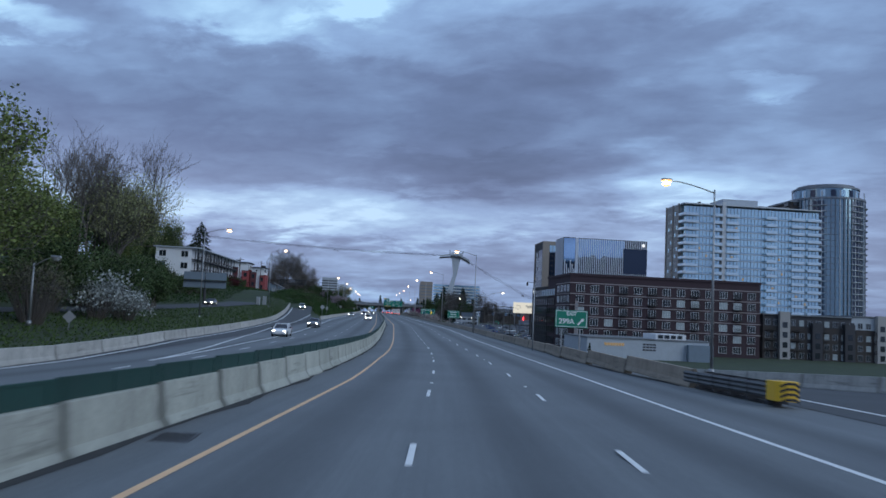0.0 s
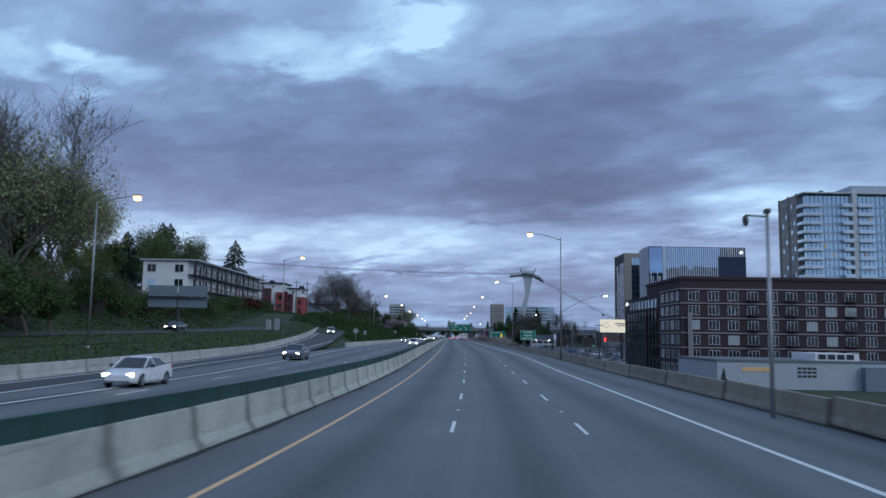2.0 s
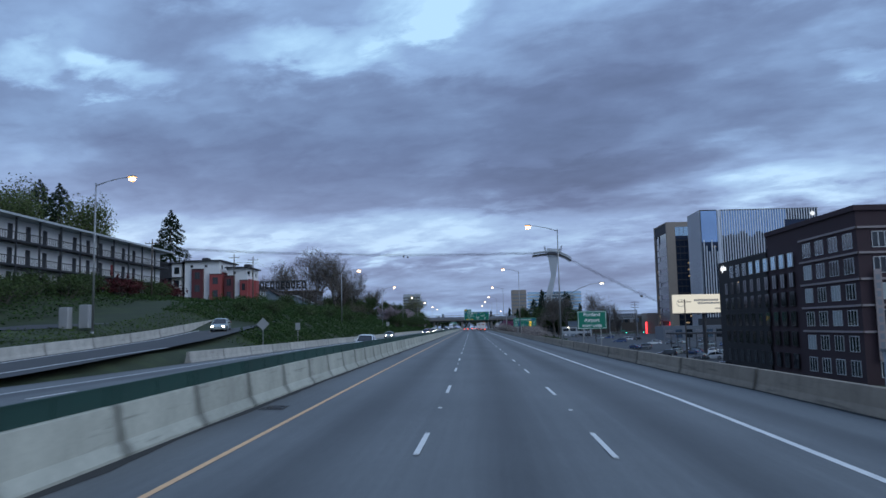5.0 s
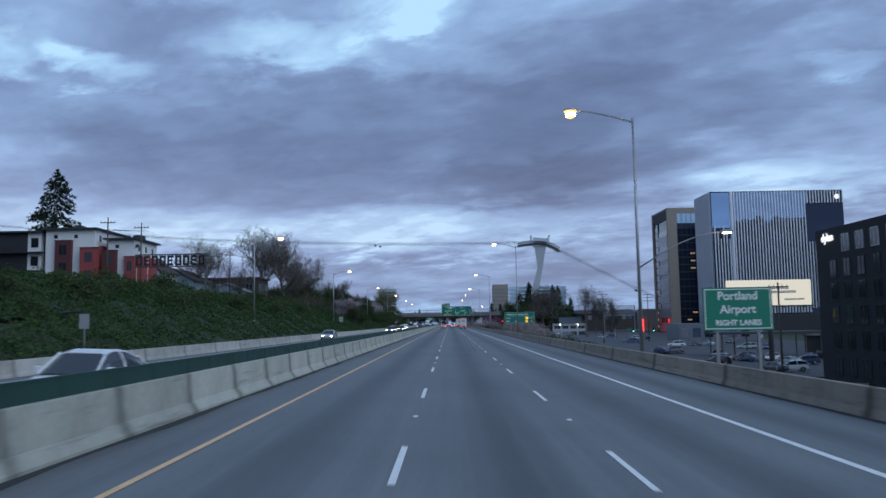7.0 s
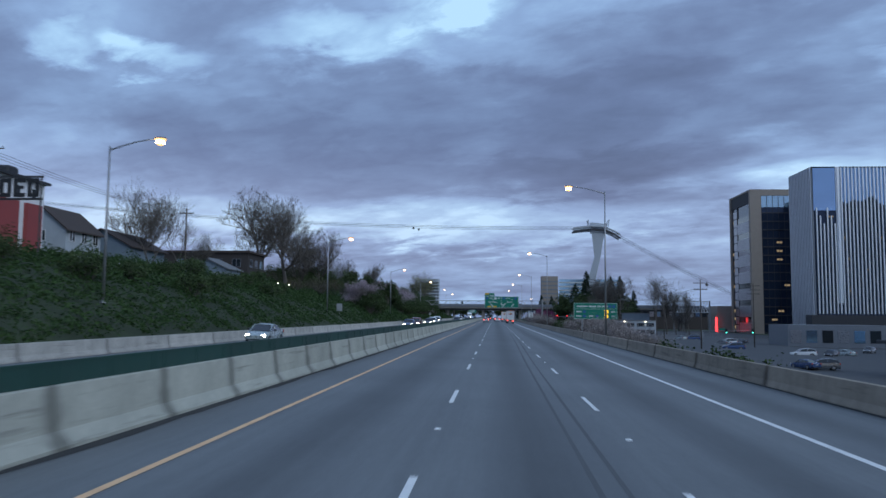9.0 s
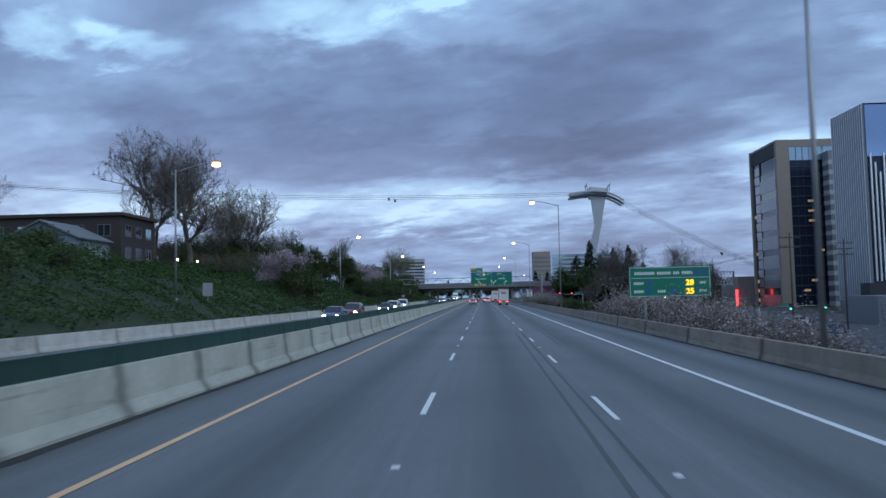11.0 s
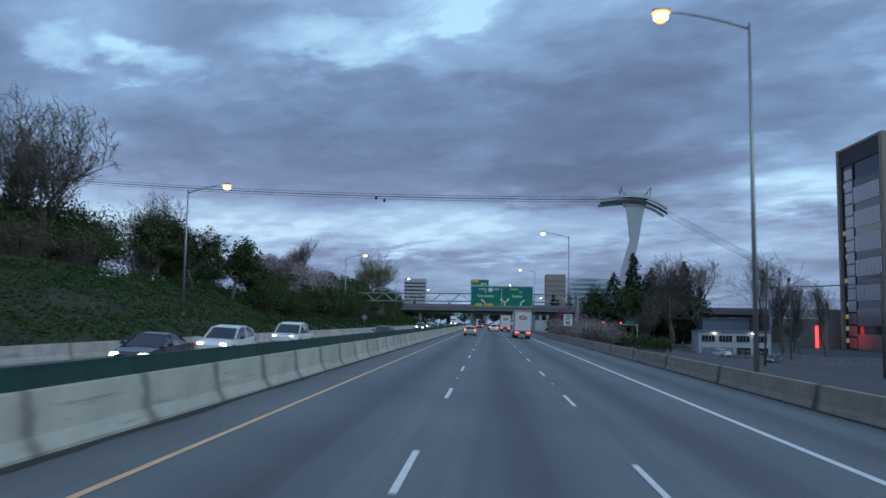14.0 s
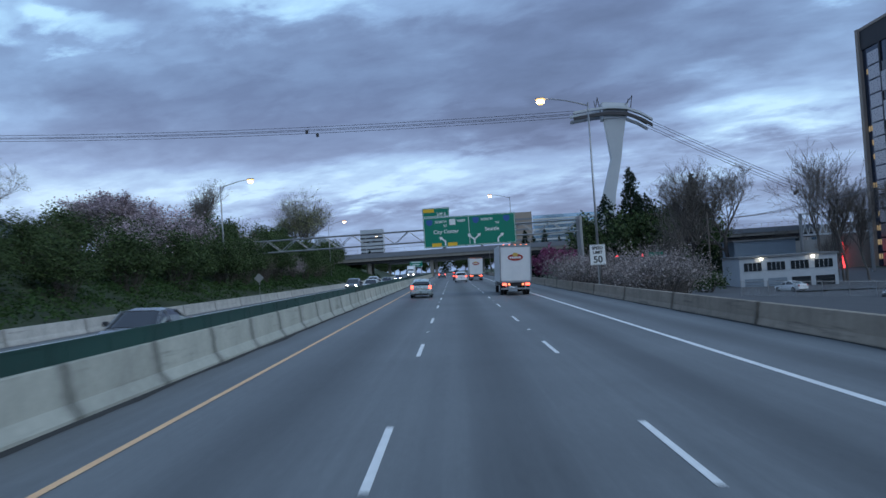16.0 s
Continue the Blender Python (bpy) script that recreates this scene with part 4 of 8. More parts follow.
def gantry():
    t = thing("sign_gantry", "grey steel truss gantry across the motorway carrying green guide signs", "sign gantry", pose(0, 520, 0))
    g = Shape()
    g.tube([(18.6, 0, -1.5), (18.6, 0, 8.2)], 0.3, 10)
    part("post", g, STEEL, t)
    g = Shape()
    g.tube([(18.6, 1.6, -1.5), (18.6, 1.6, 8.2)], 0.3, 10)
    part("post", g, STEEL, t)
    for y in (0, 1.6):
        g = Shape()
        g.tube([(-28, y, 1.0), (-28, y, 7.7)], 0.3, 10)
        part("post", g, STEEL, t)
    a, b = Vector((-28, 0, 6.0)), Vector((18.6, 0, 6.2))
    rise = Vector((0, 0, 1.6))
    back = Vector((0, 1.6, 0))
    for off in (Vector((0, 0, 0)), rise, back, rise + back):
        g = Shape()
        g.tube([a + off, b + off], 0.085, 6)
        part("chord", g, STEEL, t)
    n = 24
    for k in range(n):
        p, q = a.lerp(b, k / n), a.lerp(b, (k + 1) / n)
        g = Shape()
        for off in (Vector((0, 0, 0)), back):
            lo, hi = (p + off, q + off + rise) if k % 2 else (p + off + rise, q + off)
            g.tube([lo, hi], 0.045, 5)
        g.tube([p, p + back], 0.035, 5)
        g.tube([p + rise, q + rise + back], 0.035, 5)
        part("truss_brace", g, STEEL, t)
    sign = thing("overhead_guide_sign", "large green overhead guide sign with white arrows and an exit tab", "road sign", Matrix.Translation((0.05, 520, 0.2)) @ Matrix.Diagonal((1.066, 1, 1.05, 1)))
    p = panel(sign, -2.5, 9.2, 4.75, 8.65, SIGN_GREEN, True, -0.35, "guide_sign")
    yy = -0.36
    words(p, "City Center", 0.66, 0.35, 6.72, yy)
    words(p, "Seattle", 0.66, 6.2, 6.72, yy)
    words(p, "NORTH", 0.42, -0.25, 8.0, yy)
    words(p, "TO", 0.34, 0.3, 7.48, yy)
    words(p, "WEST", 0.42, 2.35, 8.0, yy)
    words(p, "NORTH", 0.42, 5.6, 8.0, yy)
    words(p, "TO", 0.34, 6.9, 7.5, yy)
    for x in (-1.7, 4.2, 8.1):
        g = Shape()
        g.rings([[(x + 0.42 * sx, v, 7.95 + 0.42 * sz) for sx, sz in ((0, -1), (0.8, -0.5), (1, 0.5), (0.8, 0.9), (-0.8, 0.9), (-1, 0.5), (-0.8, -0.5))] for v in (yy - 0.01, yy)])
        part("route_shield", g, SIGN_BLUE, p)
    g = Shape()
    g.box(0.85, 1.6, yy - 0.01, yy, 7.55, 8.3)
    part("route_shield", g, SIGN_WHITE, p)
    g = Shape()
    g.box(3.28, 3.34, yy - 0.01, yy, 4.9, 8.5)
    part("divider", g, SIGN_WHITE, p)
    for x0, x1 in ((-1.5, -0.3), (0.5, 1.7)):
        g = Shape()
        g.box(x0, x1, yy - 0.01, yy, 4.85, 5.3)
        part("exit_only_plate", g, SIGN_YELLOW, p)
    arrow(p, [(0.2, 4.95), (0.2, 5.5), (-0.25, 5.85)], 0.2, yy)
    arrow(p, [(3.9, 4.95), (3.9, 5.5), (3.35, 6.0)], 0.2, yy - 0.004)
    arrow(p, [(3.9, 4.95), (3.9, 5.5), (4.45, 6.0)], 0.2, yy - 0.008)
    arrow(p, [(6.9, 4.95), (6.9, 5.5), (7.35, 5.85)], 0.2, yy)
    tab = panel(sign, -2.5, 0.9, 8.70, 9.85, SIGN_GREEN, True, -0.35, "exit_tab")
    words(tab, "299 B", 0.5, -0.1, 9.02, yy)
    g = Shape()
    g.box(-2.4, -1.0, yy - 0.01, yy, 9.3, 9.75)
    part("left_plate", g, SIGN_YELLOW, tab)


def far_sign(x, y, z, w, h):
    t = thing("guide_sign", "green overhead guide sign under the bridge", "road sign", pose(x, y, z))
    p = panel(t, -w / 2, w / 2, 0, h, SIGN_GREEN)
    bars(p, [(-w * 0.35, w * 0.35, h * 0.7, h * 0.16), (-w * 0.3, w * 0.3, h * 0.35, h * 0.16)], SIGN_WHITE)
    posts(t, (-w * 0.4, w * 0.4), -z - 0.5, 0.1, 0.1, 0.1)


exit_sign()
airport_sign()
travel_sign()
speed_sign()
gantry()
far_sign(-12, 690, 3.6, 4.5, 2.4)
diamond(-21.7, 212.0, 2.9, 0.98, SIGN_BACK, "grey back of a diamond warning sign on a post")
diamond(-21.6, 505, 2.6, 0.8, SIGN_BACK, "grey back of a diamond warning sign on a post")


def small_sign(x, y, w, h, z, label):
    t = thing("roadside_sign", label, "road sign", pose(x, y, 0))
    g = Shape()
    g.box(-w / 2, w / 2, 0, 0.03, z, z + h)
    part("panel", g, SIGN_BACK, t)
    posts(t, (0.0,), land_z(x - cx(y), y) - 0.2, z + 0.1, 0.04, 0.04)


small_sign(-23.6, 355, 0.9, 1.2, 2.7, "bare metal back of a roadside sign")
small_sign(-21.5, 228, 0.6, 0.9, 2.2, "bare metal back of a small roadside sign")


def camera_pole():
    t = thing("traffic_camera_pole", "tall steel pole with two small traffic cameras on top", "camera pole", pose(8.9, 77.5, -2.0))
    g = Shape()
    g.tube([(0, 0, 0), (0, 0, 8.7)], [0.085, 0.055], 10)
    part("post", g, STEEL, t, smooth=True)
    g = Shape()
    g.tube([(0, 0, 8.5), (-0.75, 0, 8.55)], 0.035, 6)
    part("arm", g, STEEL_DARK, t)
    g = Shape()
    g.rings([[(-0.75 + r * math.cos(a), r * math.sin(a), z) for a in (2 * math.pi * i / 12 for i in range(12))] for r, z in ((0.05, 8.55), (0.10, 8.45), (0.105, 8.3), (0.085, 8.22), (0.03, 8.16))])
    part("camera", g, STEEL_DARK, t, "dark dome camera")
    g = Shape()
    g.chamfer_box(-0.08, 0.08, -0.16, 0.16, 8.62, 8.78, 0.03)
    part("camera", g, STEEL_DARK, t, "dark box camera")


camera_pole()


def traffic_signal(x, y, z0, reach, height, heads, lit, label):
    """A post with a mast arm; heads: places along the arm; lit: the lens that glows."""
    t = thing("traffic_signal", label, "traffic light", pose(x, y, z0), "traffic lights")
    g = Shape()
    g.tube([(0, 0, 0), (0, 0, height + 0.3)], [0.13, 0.09], 8)
    part("post", g, STEEL, t, smooth=True)
    g = Shape()
    g.tube([(0, 0, height), (reach, 0, height + 0.25)], [0.08, 0.05], 8)
    part("mast_arm", g, STEEL, t, smooth=True)
    for q in heads:
        g = Shape()
        hx, hz = reach * q, height + 0.2 * q
        g.chamfer_box(hx - 0.3, hx + 0.3, -0.22, 0.1, hz - 0.75, hz + 0.6, 0.05)
        head = part("signal_head", g, BLACK, t)
        for k, m in enumerate((LED_RED, SIGN_YELLOW, LED_GREEN)):
            c = hz + 0.32 - 0.4 * k
            g = Shape()
            g.rings([[(hx + 0.2 * math.cos(a), v, c + 0.2 * math.sin(a)) for a in (2 * math.pi * i / 12 for i in range(12))] for v in (-0.27, -0.2)])
            part("lens", g, m if k == lit else BLACK, head)
    g = Shape()
    g.box(reach * 0.3, reach * 0.3 + 2.0, -0.05, 0.0, height + 0.25, height + 0.75)
    part("street_name_plate", g, SIGN_GREEN, t)
    return t


traffic_signal(31.5, 526, -4.5, -8.0, 6.4, (0.42, 0.88), 0, "grey mast arm with two red traffic lights")
traffic_signal(58.0, 450, -6.5, 14.0, 5.0, (0.45, 0.95), 2, "grey mast arm with two green traffic lights")
utility_pole(51.0, 466, 14.0, ((0.95, 2.8),))
lamp_post(-33.5, 62, 0.6, 4.8, 1.6, 1, glow_mat=SIGN_BACK, label="short grey street lamp, unlit, beside the trees")
diamond(-31.7, 65, 1.3, 0.75, SIGN_BACK, "pale back of a small diamond sign")


def wires(a, b, sag, n, label):
    c = thing("power_line", label, "cable", pose(0, 0, 0), "power lines")
    for k in range(n):
        g = Shape()
        off = Vector((0.8 * (k - (n - 1) / 2), 0, 0))
        p, q = Vector(a) + off, Vector(b) + off
        g.tube([p.lerp(q, i / 10) - Vector((0, 0, sag * 4 * (i / 10) * (1 - i / 10))) for i in range(11)], 0.022, 4)
        part("wire", g, STEEL_DARK, c)


wires((-49.8, 307, street_z(307) + 11.8), (-51.8, 299, street_z(299) + 11.2), 0.1, 3, "thin dark power lines between timber poles")
wires((-49.8, 307, street_z(307) + 11.8), (-47.9, 352, street_z(352) + 11.2), 0.6, 3, "thin dark power lines between timber poles")
wires((43.0, 394, 8.2), (39.4, 475, 7.6), 1.2, 3, "thin dark power lines along the low street")
wires((39.4, 475, 7.6), (39.1, 530, 7.0), 0.9, 3, "thin dark power lines along the low street")


def cabinet(x, y, w, h, material, label):
    t = thing("utility_cabinet", label, "utility cabinet", pose(x, y, street_z(y) - 0.05))
    g = Shape()
    g.chamfer_box(-w / 2, w / 2, -0.4, 0.4, 0, h, 0.04)
    body = part("body", g, material, t)
    g = Shape()
    g.box(-w / 2 + 0.06, w / 2 - 0.06, -0.415, -0.4, 0.15, h - 0.12)
    part("door", g, material, body)


cabinet(-42.0 + 4.9, 200, 0.9, 2.0, SIGN_BACK, "pale grey roadside utility cabinet")
cabinet(-40.6 + 4.9, 201, 0.9, 2.2, SIGN_BACK, "pale grey roadside utility cabinet")


# ---- vehicles ----
PAINTS = {
    "silver": gloss("silver_paint", (0.42, 0.48, 0.47), 0.28, 0.5, 0.6),
    "white": gloss("white_paint", (0.72, 0.74, 0.76), 0.25, 0.0, 0.6),
    "black": gloss("black_car_paint", (0.02, 0.02, 0.025), 0.2, 0.2, 0.6),
    "grey": gloss("grey_car_paint", (0.16, 0.17, 0.18), 0.25, 0.4, 0.6),
    "red": gloss("red_car_paint", (0.22, 0.03, 0.035), 0.25, 0.2, 0.6),
    "blue": gloss("blue_car_paint", (0.05, 0.09, 0.2), 0.25, 0.3, 0.6),
}
CAR_GLASS = gloss("car_glass", (0.015, 0.018, 0.022), 0.05, 0.0, 0.5)
PLASTIC = surface("dark_plastic", (0.03, 0.03, 0.032), 0.55, 0.15, 4, 30, 0.0)
TRUCK_BOX = surface("truck_box_paint", (0.66, 0.67, 0.68), 0.45, 0.1, 0.8, 12, 0.0, streak=0.12)
TRIM_RED = surface("logo_red", (0.32, 0.04, 0.03), 0.5, 0.1, 3, 20, 0)
TRIM_GOLD = surface("logo_gold", (0.55, 0.36, 0.08), 0.5, 0.1, 3, 20, 0)

SHAPES = {
    # stations along the car from the tail: y, sill, belt, half-width; then the glasshouse: y, roof, half-width
    "hatch": (4.45, [(0.0, 0.42, 0.78, 0.70), (0.08, 0.26, 0.98, 0.82), (0.5, 0.2, 1.02, 0.865), (1.6, 0.18, 0.98, 0.87), (2.9, 0.18, 0.93, 0.87), (3.6, 0.2, 0.82, 0.84), (4.2, 0.24, 0.70, 0.76), (4.43, 0.36, 0.56, 0.62)], [(0.12, 1.0, 0.72), (0.55, 1.28, 0.64), (1.3, 1.45, 0.60), (2.1, 1.48, 0.60), (2.6, 1.40, 0.61), (3.45, 0.9, 0.74)]),
    "sedan": (4.7, [(0.0, 0.45, 0.85, 0.72), (0.1, 0.28, 1.0, 0.85), (0.7, 0.2, 1.04, 0.9), (1.6, 0.18, 0.97, 0.91), (3.1, 0.18, 0.93, 0.91), (3.9, 0.2, 0.84, 0.88), (4.45, 0.24, 0.72, 0.78), (4.68, 0.36, 0.58, 0.62)], [(0.75, 1.0, 0.76), (1.45, 1.38, 0.63), (2.1, 1.44, 0.62), (2.7, 1.38, 0.63), (3.5, 0.92, 0.77)]),
    "suv": (4.75, [(0.0, 0.5, 0.95, 0.78), (0.1, 0.34, 1.1, 0.9), (0.6, 0.28, 1.15, 0.94), (1.6, 0.26, 1.08, 0.95), (3.2, 0.26, 1.04, 0.95), (4.0, 0.28, 0.98, 0.92), (4.5, 0.32, 0.86, 0.84), (4.73, 0.44, 0.7, 0.68)], [(0.1, 1.08, 0.82), (0.4, 1.55, 0.70), (1.2, 1.70, 0.68), (2.2, 1.70, 0.68), (2.7, 1.58, 0.69), (3.5, 1.04, 0.80)]),
    "pickup": (5.7, [(0.0, 0.6, 1.05, 0.85), (0.08, 0.5, 1.15, 0.95), (0.8, 0.42, 1.15, 0.98), (2.2, 0.4, 1.15, 0.98), (4.1, 0.4, 1.14, 0.98), (4.9, 0.42, 1.08, 0.96), (5.5, 0.46, 0.98, 0.9), (5.68, 0.6, 0.85, 0.78)], [(1.95, 1.14, 0.84), (2.2, 1.75, 0.74), (2.7, 1.86, 0.72), (3.5, 1.84, 0.72), (3.9, 1.7, 0.74), (4.6, 1.12, 0.84)]),
}


def wheel(parent, x, y, r=0.32, w=0.2):
    ring = lambda rr, xx: [(xx, rr * math.cos(a), rr * math.sin(a)) for a in (2 * math.pi * i / 18 for i in range(18))]
    g = Shape()
    g.rings([ring(r * 0.62, -w / 2), ring(r * 0.95, -w / 2), ring(r, -w / 2 + 0.03), ring(r, w / 2 - 0.03), ring(r * 0.95, w / 2), ring(r * 0.62, w / 2)])
    tyre = part("wheel", g, RUBBER, parent, at=pose(x, y, r))
    g = Shape()
    g.rings([ring(r * 0.6, -w / 2 - 0.008), ring(r * 0.2, -w / 2 - 0.02)])
    g.rings([ring(r * 0.6, w / 2 + 0.008), ring(r * 0.2, w / 2 + 0.02)])
    part("rim", g, STEEL, tyre)


def car(kind, paint, at, label, lights="tail"):
    """A car whose tail is at y = 0 and nose ahead. lights: tail, head."""
    length, low, roof = SHAPES[kind]
    c = thing("car", label, "car", at, "vehicles on the motorway")
    g = Shape()
    rings = []
    for y, z0, z1, w in low:
        m = z0 + (z1 - z0) * 0.55
        rings.append([(-w * 0.9, y, z0), (-w, y, z0 + 0.12), (-w, y, m), (-w * 0.93, y, z1), (-w * 0.5, y, z1 + 0.02), (w * 0.5, y, z1 + 0.02), (w * 0.93, y, z1), (w, y, m), (w, y, z0 + 0.12), (w * 0.9, y, z0)])
    g.rings(rings)
    body = part("body", g, PAINTS[paint], c, smooth=False)
    belt = lambda y: interp(y, [s[0] for s in low], [s[2] for s in low])
    wide = lambda y: interp(y, [s[0] for s in low], [s[3] for s in low])
    g = Shape()
    rings = []
    for y, z, w in roof:
        b, bw = belt(y) - 0.02, wide(y) * 0.92
        rings.append([(-bw, y, b), (-(bw + w) / 2 - 0.02, y, (b + z) / 2 + 0.02), (-w, y, z - 0.04), (-w * 0.75, y, z), (w * 0.75, y, z), (w, y, z - 0.04), ((bw + w) / 2 + 0.02, y, (b + z) / 2 + 0.02), (bw, y, b)])
    g.rings(rings)
    part("glasshouse", g, CAR_GLASS, c, "dark tinted car windows")
    g = Shape()
    inner = [r for r in roof if r[1] > max(q[1] for q in roof) - 0.22]
    g.rings([[(-w * 1.02, y, z - 0.07), (-w * 0.98, y, z - 0.01), (-w * 0.7, y, z + 0.025), (w * 0.7, y, z + 0.025), (w * 0.98, y, z - 0.01), (w * 1.02, y, z - 0.07)] for y, z, w in inner])
    part("roof", g, PAINTS[paint], c)
    mid = (roof[2][0] + roof[3][0]) / 2
    for sx in (-1, 1):
        posts_at = [[(sx * (w0 + 0.015), y0, z0), (sx * (w1 + 0.015), y1, z1 - 0.02)] for (y0, z0, w0), (y1, z1, w1) in zip(roof[:-1], roof[1:]) if abs(z1 - z0) > 0.2]
        posts_at.append([(sx * wide(mid) * 0.93, mid, belt(mid)), (sx * (roof[2][2] + 0.01), mid, roof[2][1] - 0.05)])
        for line_at in posts_at:
            g = Shape()
            g.tube(line_at, 0.043, 5)
            part("pillar", g, PAINTS[paint], c)
    r = 0.40 if kind == "pickup" else 0.36 if kind == "suv" else 0.31
    for y in (length * 0.2, length * 0.81):
        for sx in (-1, 1):
            wheel(c, sx * (wide(y) - 0.1), y, r)
            g = Shape()
            g.rings([[(sx * (wide(y) - q), y + (r + 0.06) * math.cos(a), r + (r + 0.06) * math.sin(a)) for a in (math.pi * i / 10 for i in range(11))] for q in (0.2, -0.006)])
            part("wheel_arch", g, PLASTIC, body)
    zt = belt(0.2) - 0.13
    for sx in (-1, 1):
        g = Shape()
        g.chamfer_box(sx * wide(0.1) * 0.86 - 0.11, sx * wide(0.1) * 0.86 + 0.11, -0.03, 0.16, zt - 0.13, zt + 0.13, 0.03)
        part("tail_light", g, TAILLIGHT if lights == "tail" else TRIM_RED, c, "red tail light")
        zh, yh = belt(length - 0.3) - 0.1, length - 0.22
        g = Shape()
        g.chamfer_box(sx * 0.58 - 0.14, sx * 0.58 + 0.14, yh - 0.1, yh + 0.13, zh - 0.09, zh + 0.07, 0.03)
        part("headlight", g, HEADLIGHT if lights == "head" else SIGN_WHITE, c, "clear headlight")
        g = Shape()
        g.chamfer_box(sx * (wide(3.0) + 0.11) - 0.1, sx * (wide(3.0) + 0.11) + 0.1, 2.98 if kind != "pickup" else 4.0, 3.1 if kind != "pickup" else 4.12, belt(3.0) + 0.0, belt(3.0) + 0.16, 0.03)
        part("wing_mirror", g, PLASTIC if kind != "hatch" else PAINTS[paint], c)
    g = Shape()
    g.chamfer_box(-wide(0.1) * 0.95, wide(0.1) * 0.95, -0.07, 0.1, 0.38, 0.62, 0.04)
    part("rear_bumper", g, PAINTS[paint], c)
    g = Shape()
    g.box(-wide(0.1) * 0.7, wide(0.1) * 0.7, -0.05, 0.2, 0.24, 0.36)
    part("bumper_valance", g, PLASTIC, c)
    g = Shape()
    g.box(-0.16, 0.16, -0.045, 0.0, 0.68, 0.84)
    plate = part("number_plate", g, SIGN_WHITE, c)
    g = Shape()
    for k in range(5):
        g.box(-0.12 + k * 0.05, -0.09 + k * 0.05, -0.05, -0.044, 0.73, 0.80)
    part("plate_bars", g, BLACK, plate)
    if kind == "hatch":
        g = Shape()
        g.chamfer_box(-0.66, 0.66, 0.05, 0.22, 1.06, 1.13, 0.02)
        part("spoiler", g, PLASTIC, c, "black rear spoiler across the back window")
    return c


def box_truck(at, label, lit=True):
    t = thing("box_truck", label, "truck", at, "vehicles on the motorway")
    g = Shape()
    g.chamfer_box(-1.25, 1.25, 0.0, 8.2, 1.05, 4.0, 0.04)
    box = part("cargo_box", g, TRUCK_BOX, t, "white cargo box of a delivery truck")
    g = Shape()
    for x in (-1.22, 1.22):
        g.box(x - 0.05, x + 0.05, -0.04, 0.0, 1.05, 3.98)
    g.box(-1.25, 1.25, -0.04, 0.0, 3.86, 4.0)
    g.box(-1.25, 1.25, -0.04, 0.0, 1.02, 1.16)
    part("door_frame", g, STEEL, box)
    for k in range(5):
        g = Shape()
        g.box(-1.15, 1.15, -0.015, 0.0, 1.2 + k * 0.53, 1.2 + k * 0.53 + 0.51)
        part("door_slat", g, TRUCK_BOX, box)
    g = Shape()
    g.rings([[(0.62 * math.cos(a), y, 3.02 + 0.28 * math.sin(a)) for a in (2 * math.pi * i / 24 for i in range(24))] for y in (-0.03, -0.016)])
    part("emblem", g, TRIM_RED, box, "red and gold oval emblem")
    g = Shape()
    g.rings([[(0.22 * math.cos(a), y, 3.24 + 0.16 * math.sin(a)) for a in (2 * math.pi * i / 16 for i in range(16))] for y in (-0.034, -0.03)])
    part("emblem_centre", g, TRIM_GOLD, box)
    g = Shape()
    for k in range(6):
        g.box(-0.44 + k * 0.15, -0.33 + k * 0.15, -0.036, -0.03, 2.93, 3.08)
    part("emblem_bars", g, SIGN_WHITE, box)
    g = Shape()
    g.box(-1.1, 1.1, 0.1, 8.0, 0.72, 1.04)
    part("chassis", g, BLACK, t)
    g = Shape()
    g.box(-1.2, 1.2, -0.06, 0.04, 0.46, 0.60)
    g.box(-0.8, -0.7, -0.04, 0.06, 0.6, 1.0)
    g.box(0.7, 0.8, -0.04, 0.06, 0.6, 1.0)
    part("rear_bumper", g, STEEL, t)
    for sx in (-1, 1):
        g = Shape()
        g.chamfer_box(sx * 0.92 - 0.17, sx * 0.92 + 0.17, -0.06, 0.05, 0.78, 0.98, 0.02)
        part("tail_light", g, TAILLIGHT, t, "red tail light")
        g = Shape()
        g.box(sx * 0.55 - 0.08, sx * 0.55 + 0.08, -0.055, 0.05, 0.8, 0.95)
        part("indicator", g, TAIL_AMBER, t)
        for dx in (0, 0.28):
            wheel(t, sx * (1.06 - dx), 1.6, 0.48, 0.24)
        wheel(t, sx * 1.0, 9.2, 0.48, 0.26)
        g = Shape()
        g.box(sx * 0.75 - 0.28, sx * 0.75 + 0.28, 2.12, 2.15, 0.25, 0.9)
        part("mud_flap", g, RUBBER, t)
    g = Shape()
    g.rings([[(-w, y, 0.6), (-w, y, z), (w, y, z), (w, y, 0.6)] for y, z, w in ((8.3, 2.7, 1.12), (9.2, 2.75, 1.12), (9.9, 1.75, 1.1), (10.7, 1.6, 1.0))])
    cab = part("cab", g, PAINTS["white"], t)
    g = Shape()
    g.hexa([(-1.0, 9.3, 1.8), (1.0, 9.3, 1.8), (1.0, 9.86, 1.8), (-1.0, 9.86, 1.8), (-1.0, 9.22, 2.6), (1.0, 9.22, 2.6), (1.0, 9.34, 2.6), (-1.0, 9.34, 2.6)])
    part("windscreen", g, CAR_GLASS, cab)
    for k in range(5):
        g = Shape()
        g.box(-0.9 + k * 0.45 - 0.06, -0.9 + k * 0.45 + 0.06, -0.02, 0.02, 4.0, 4.05)
        part("marker_lamp", g, TAIL_AMBER, t)
    return t


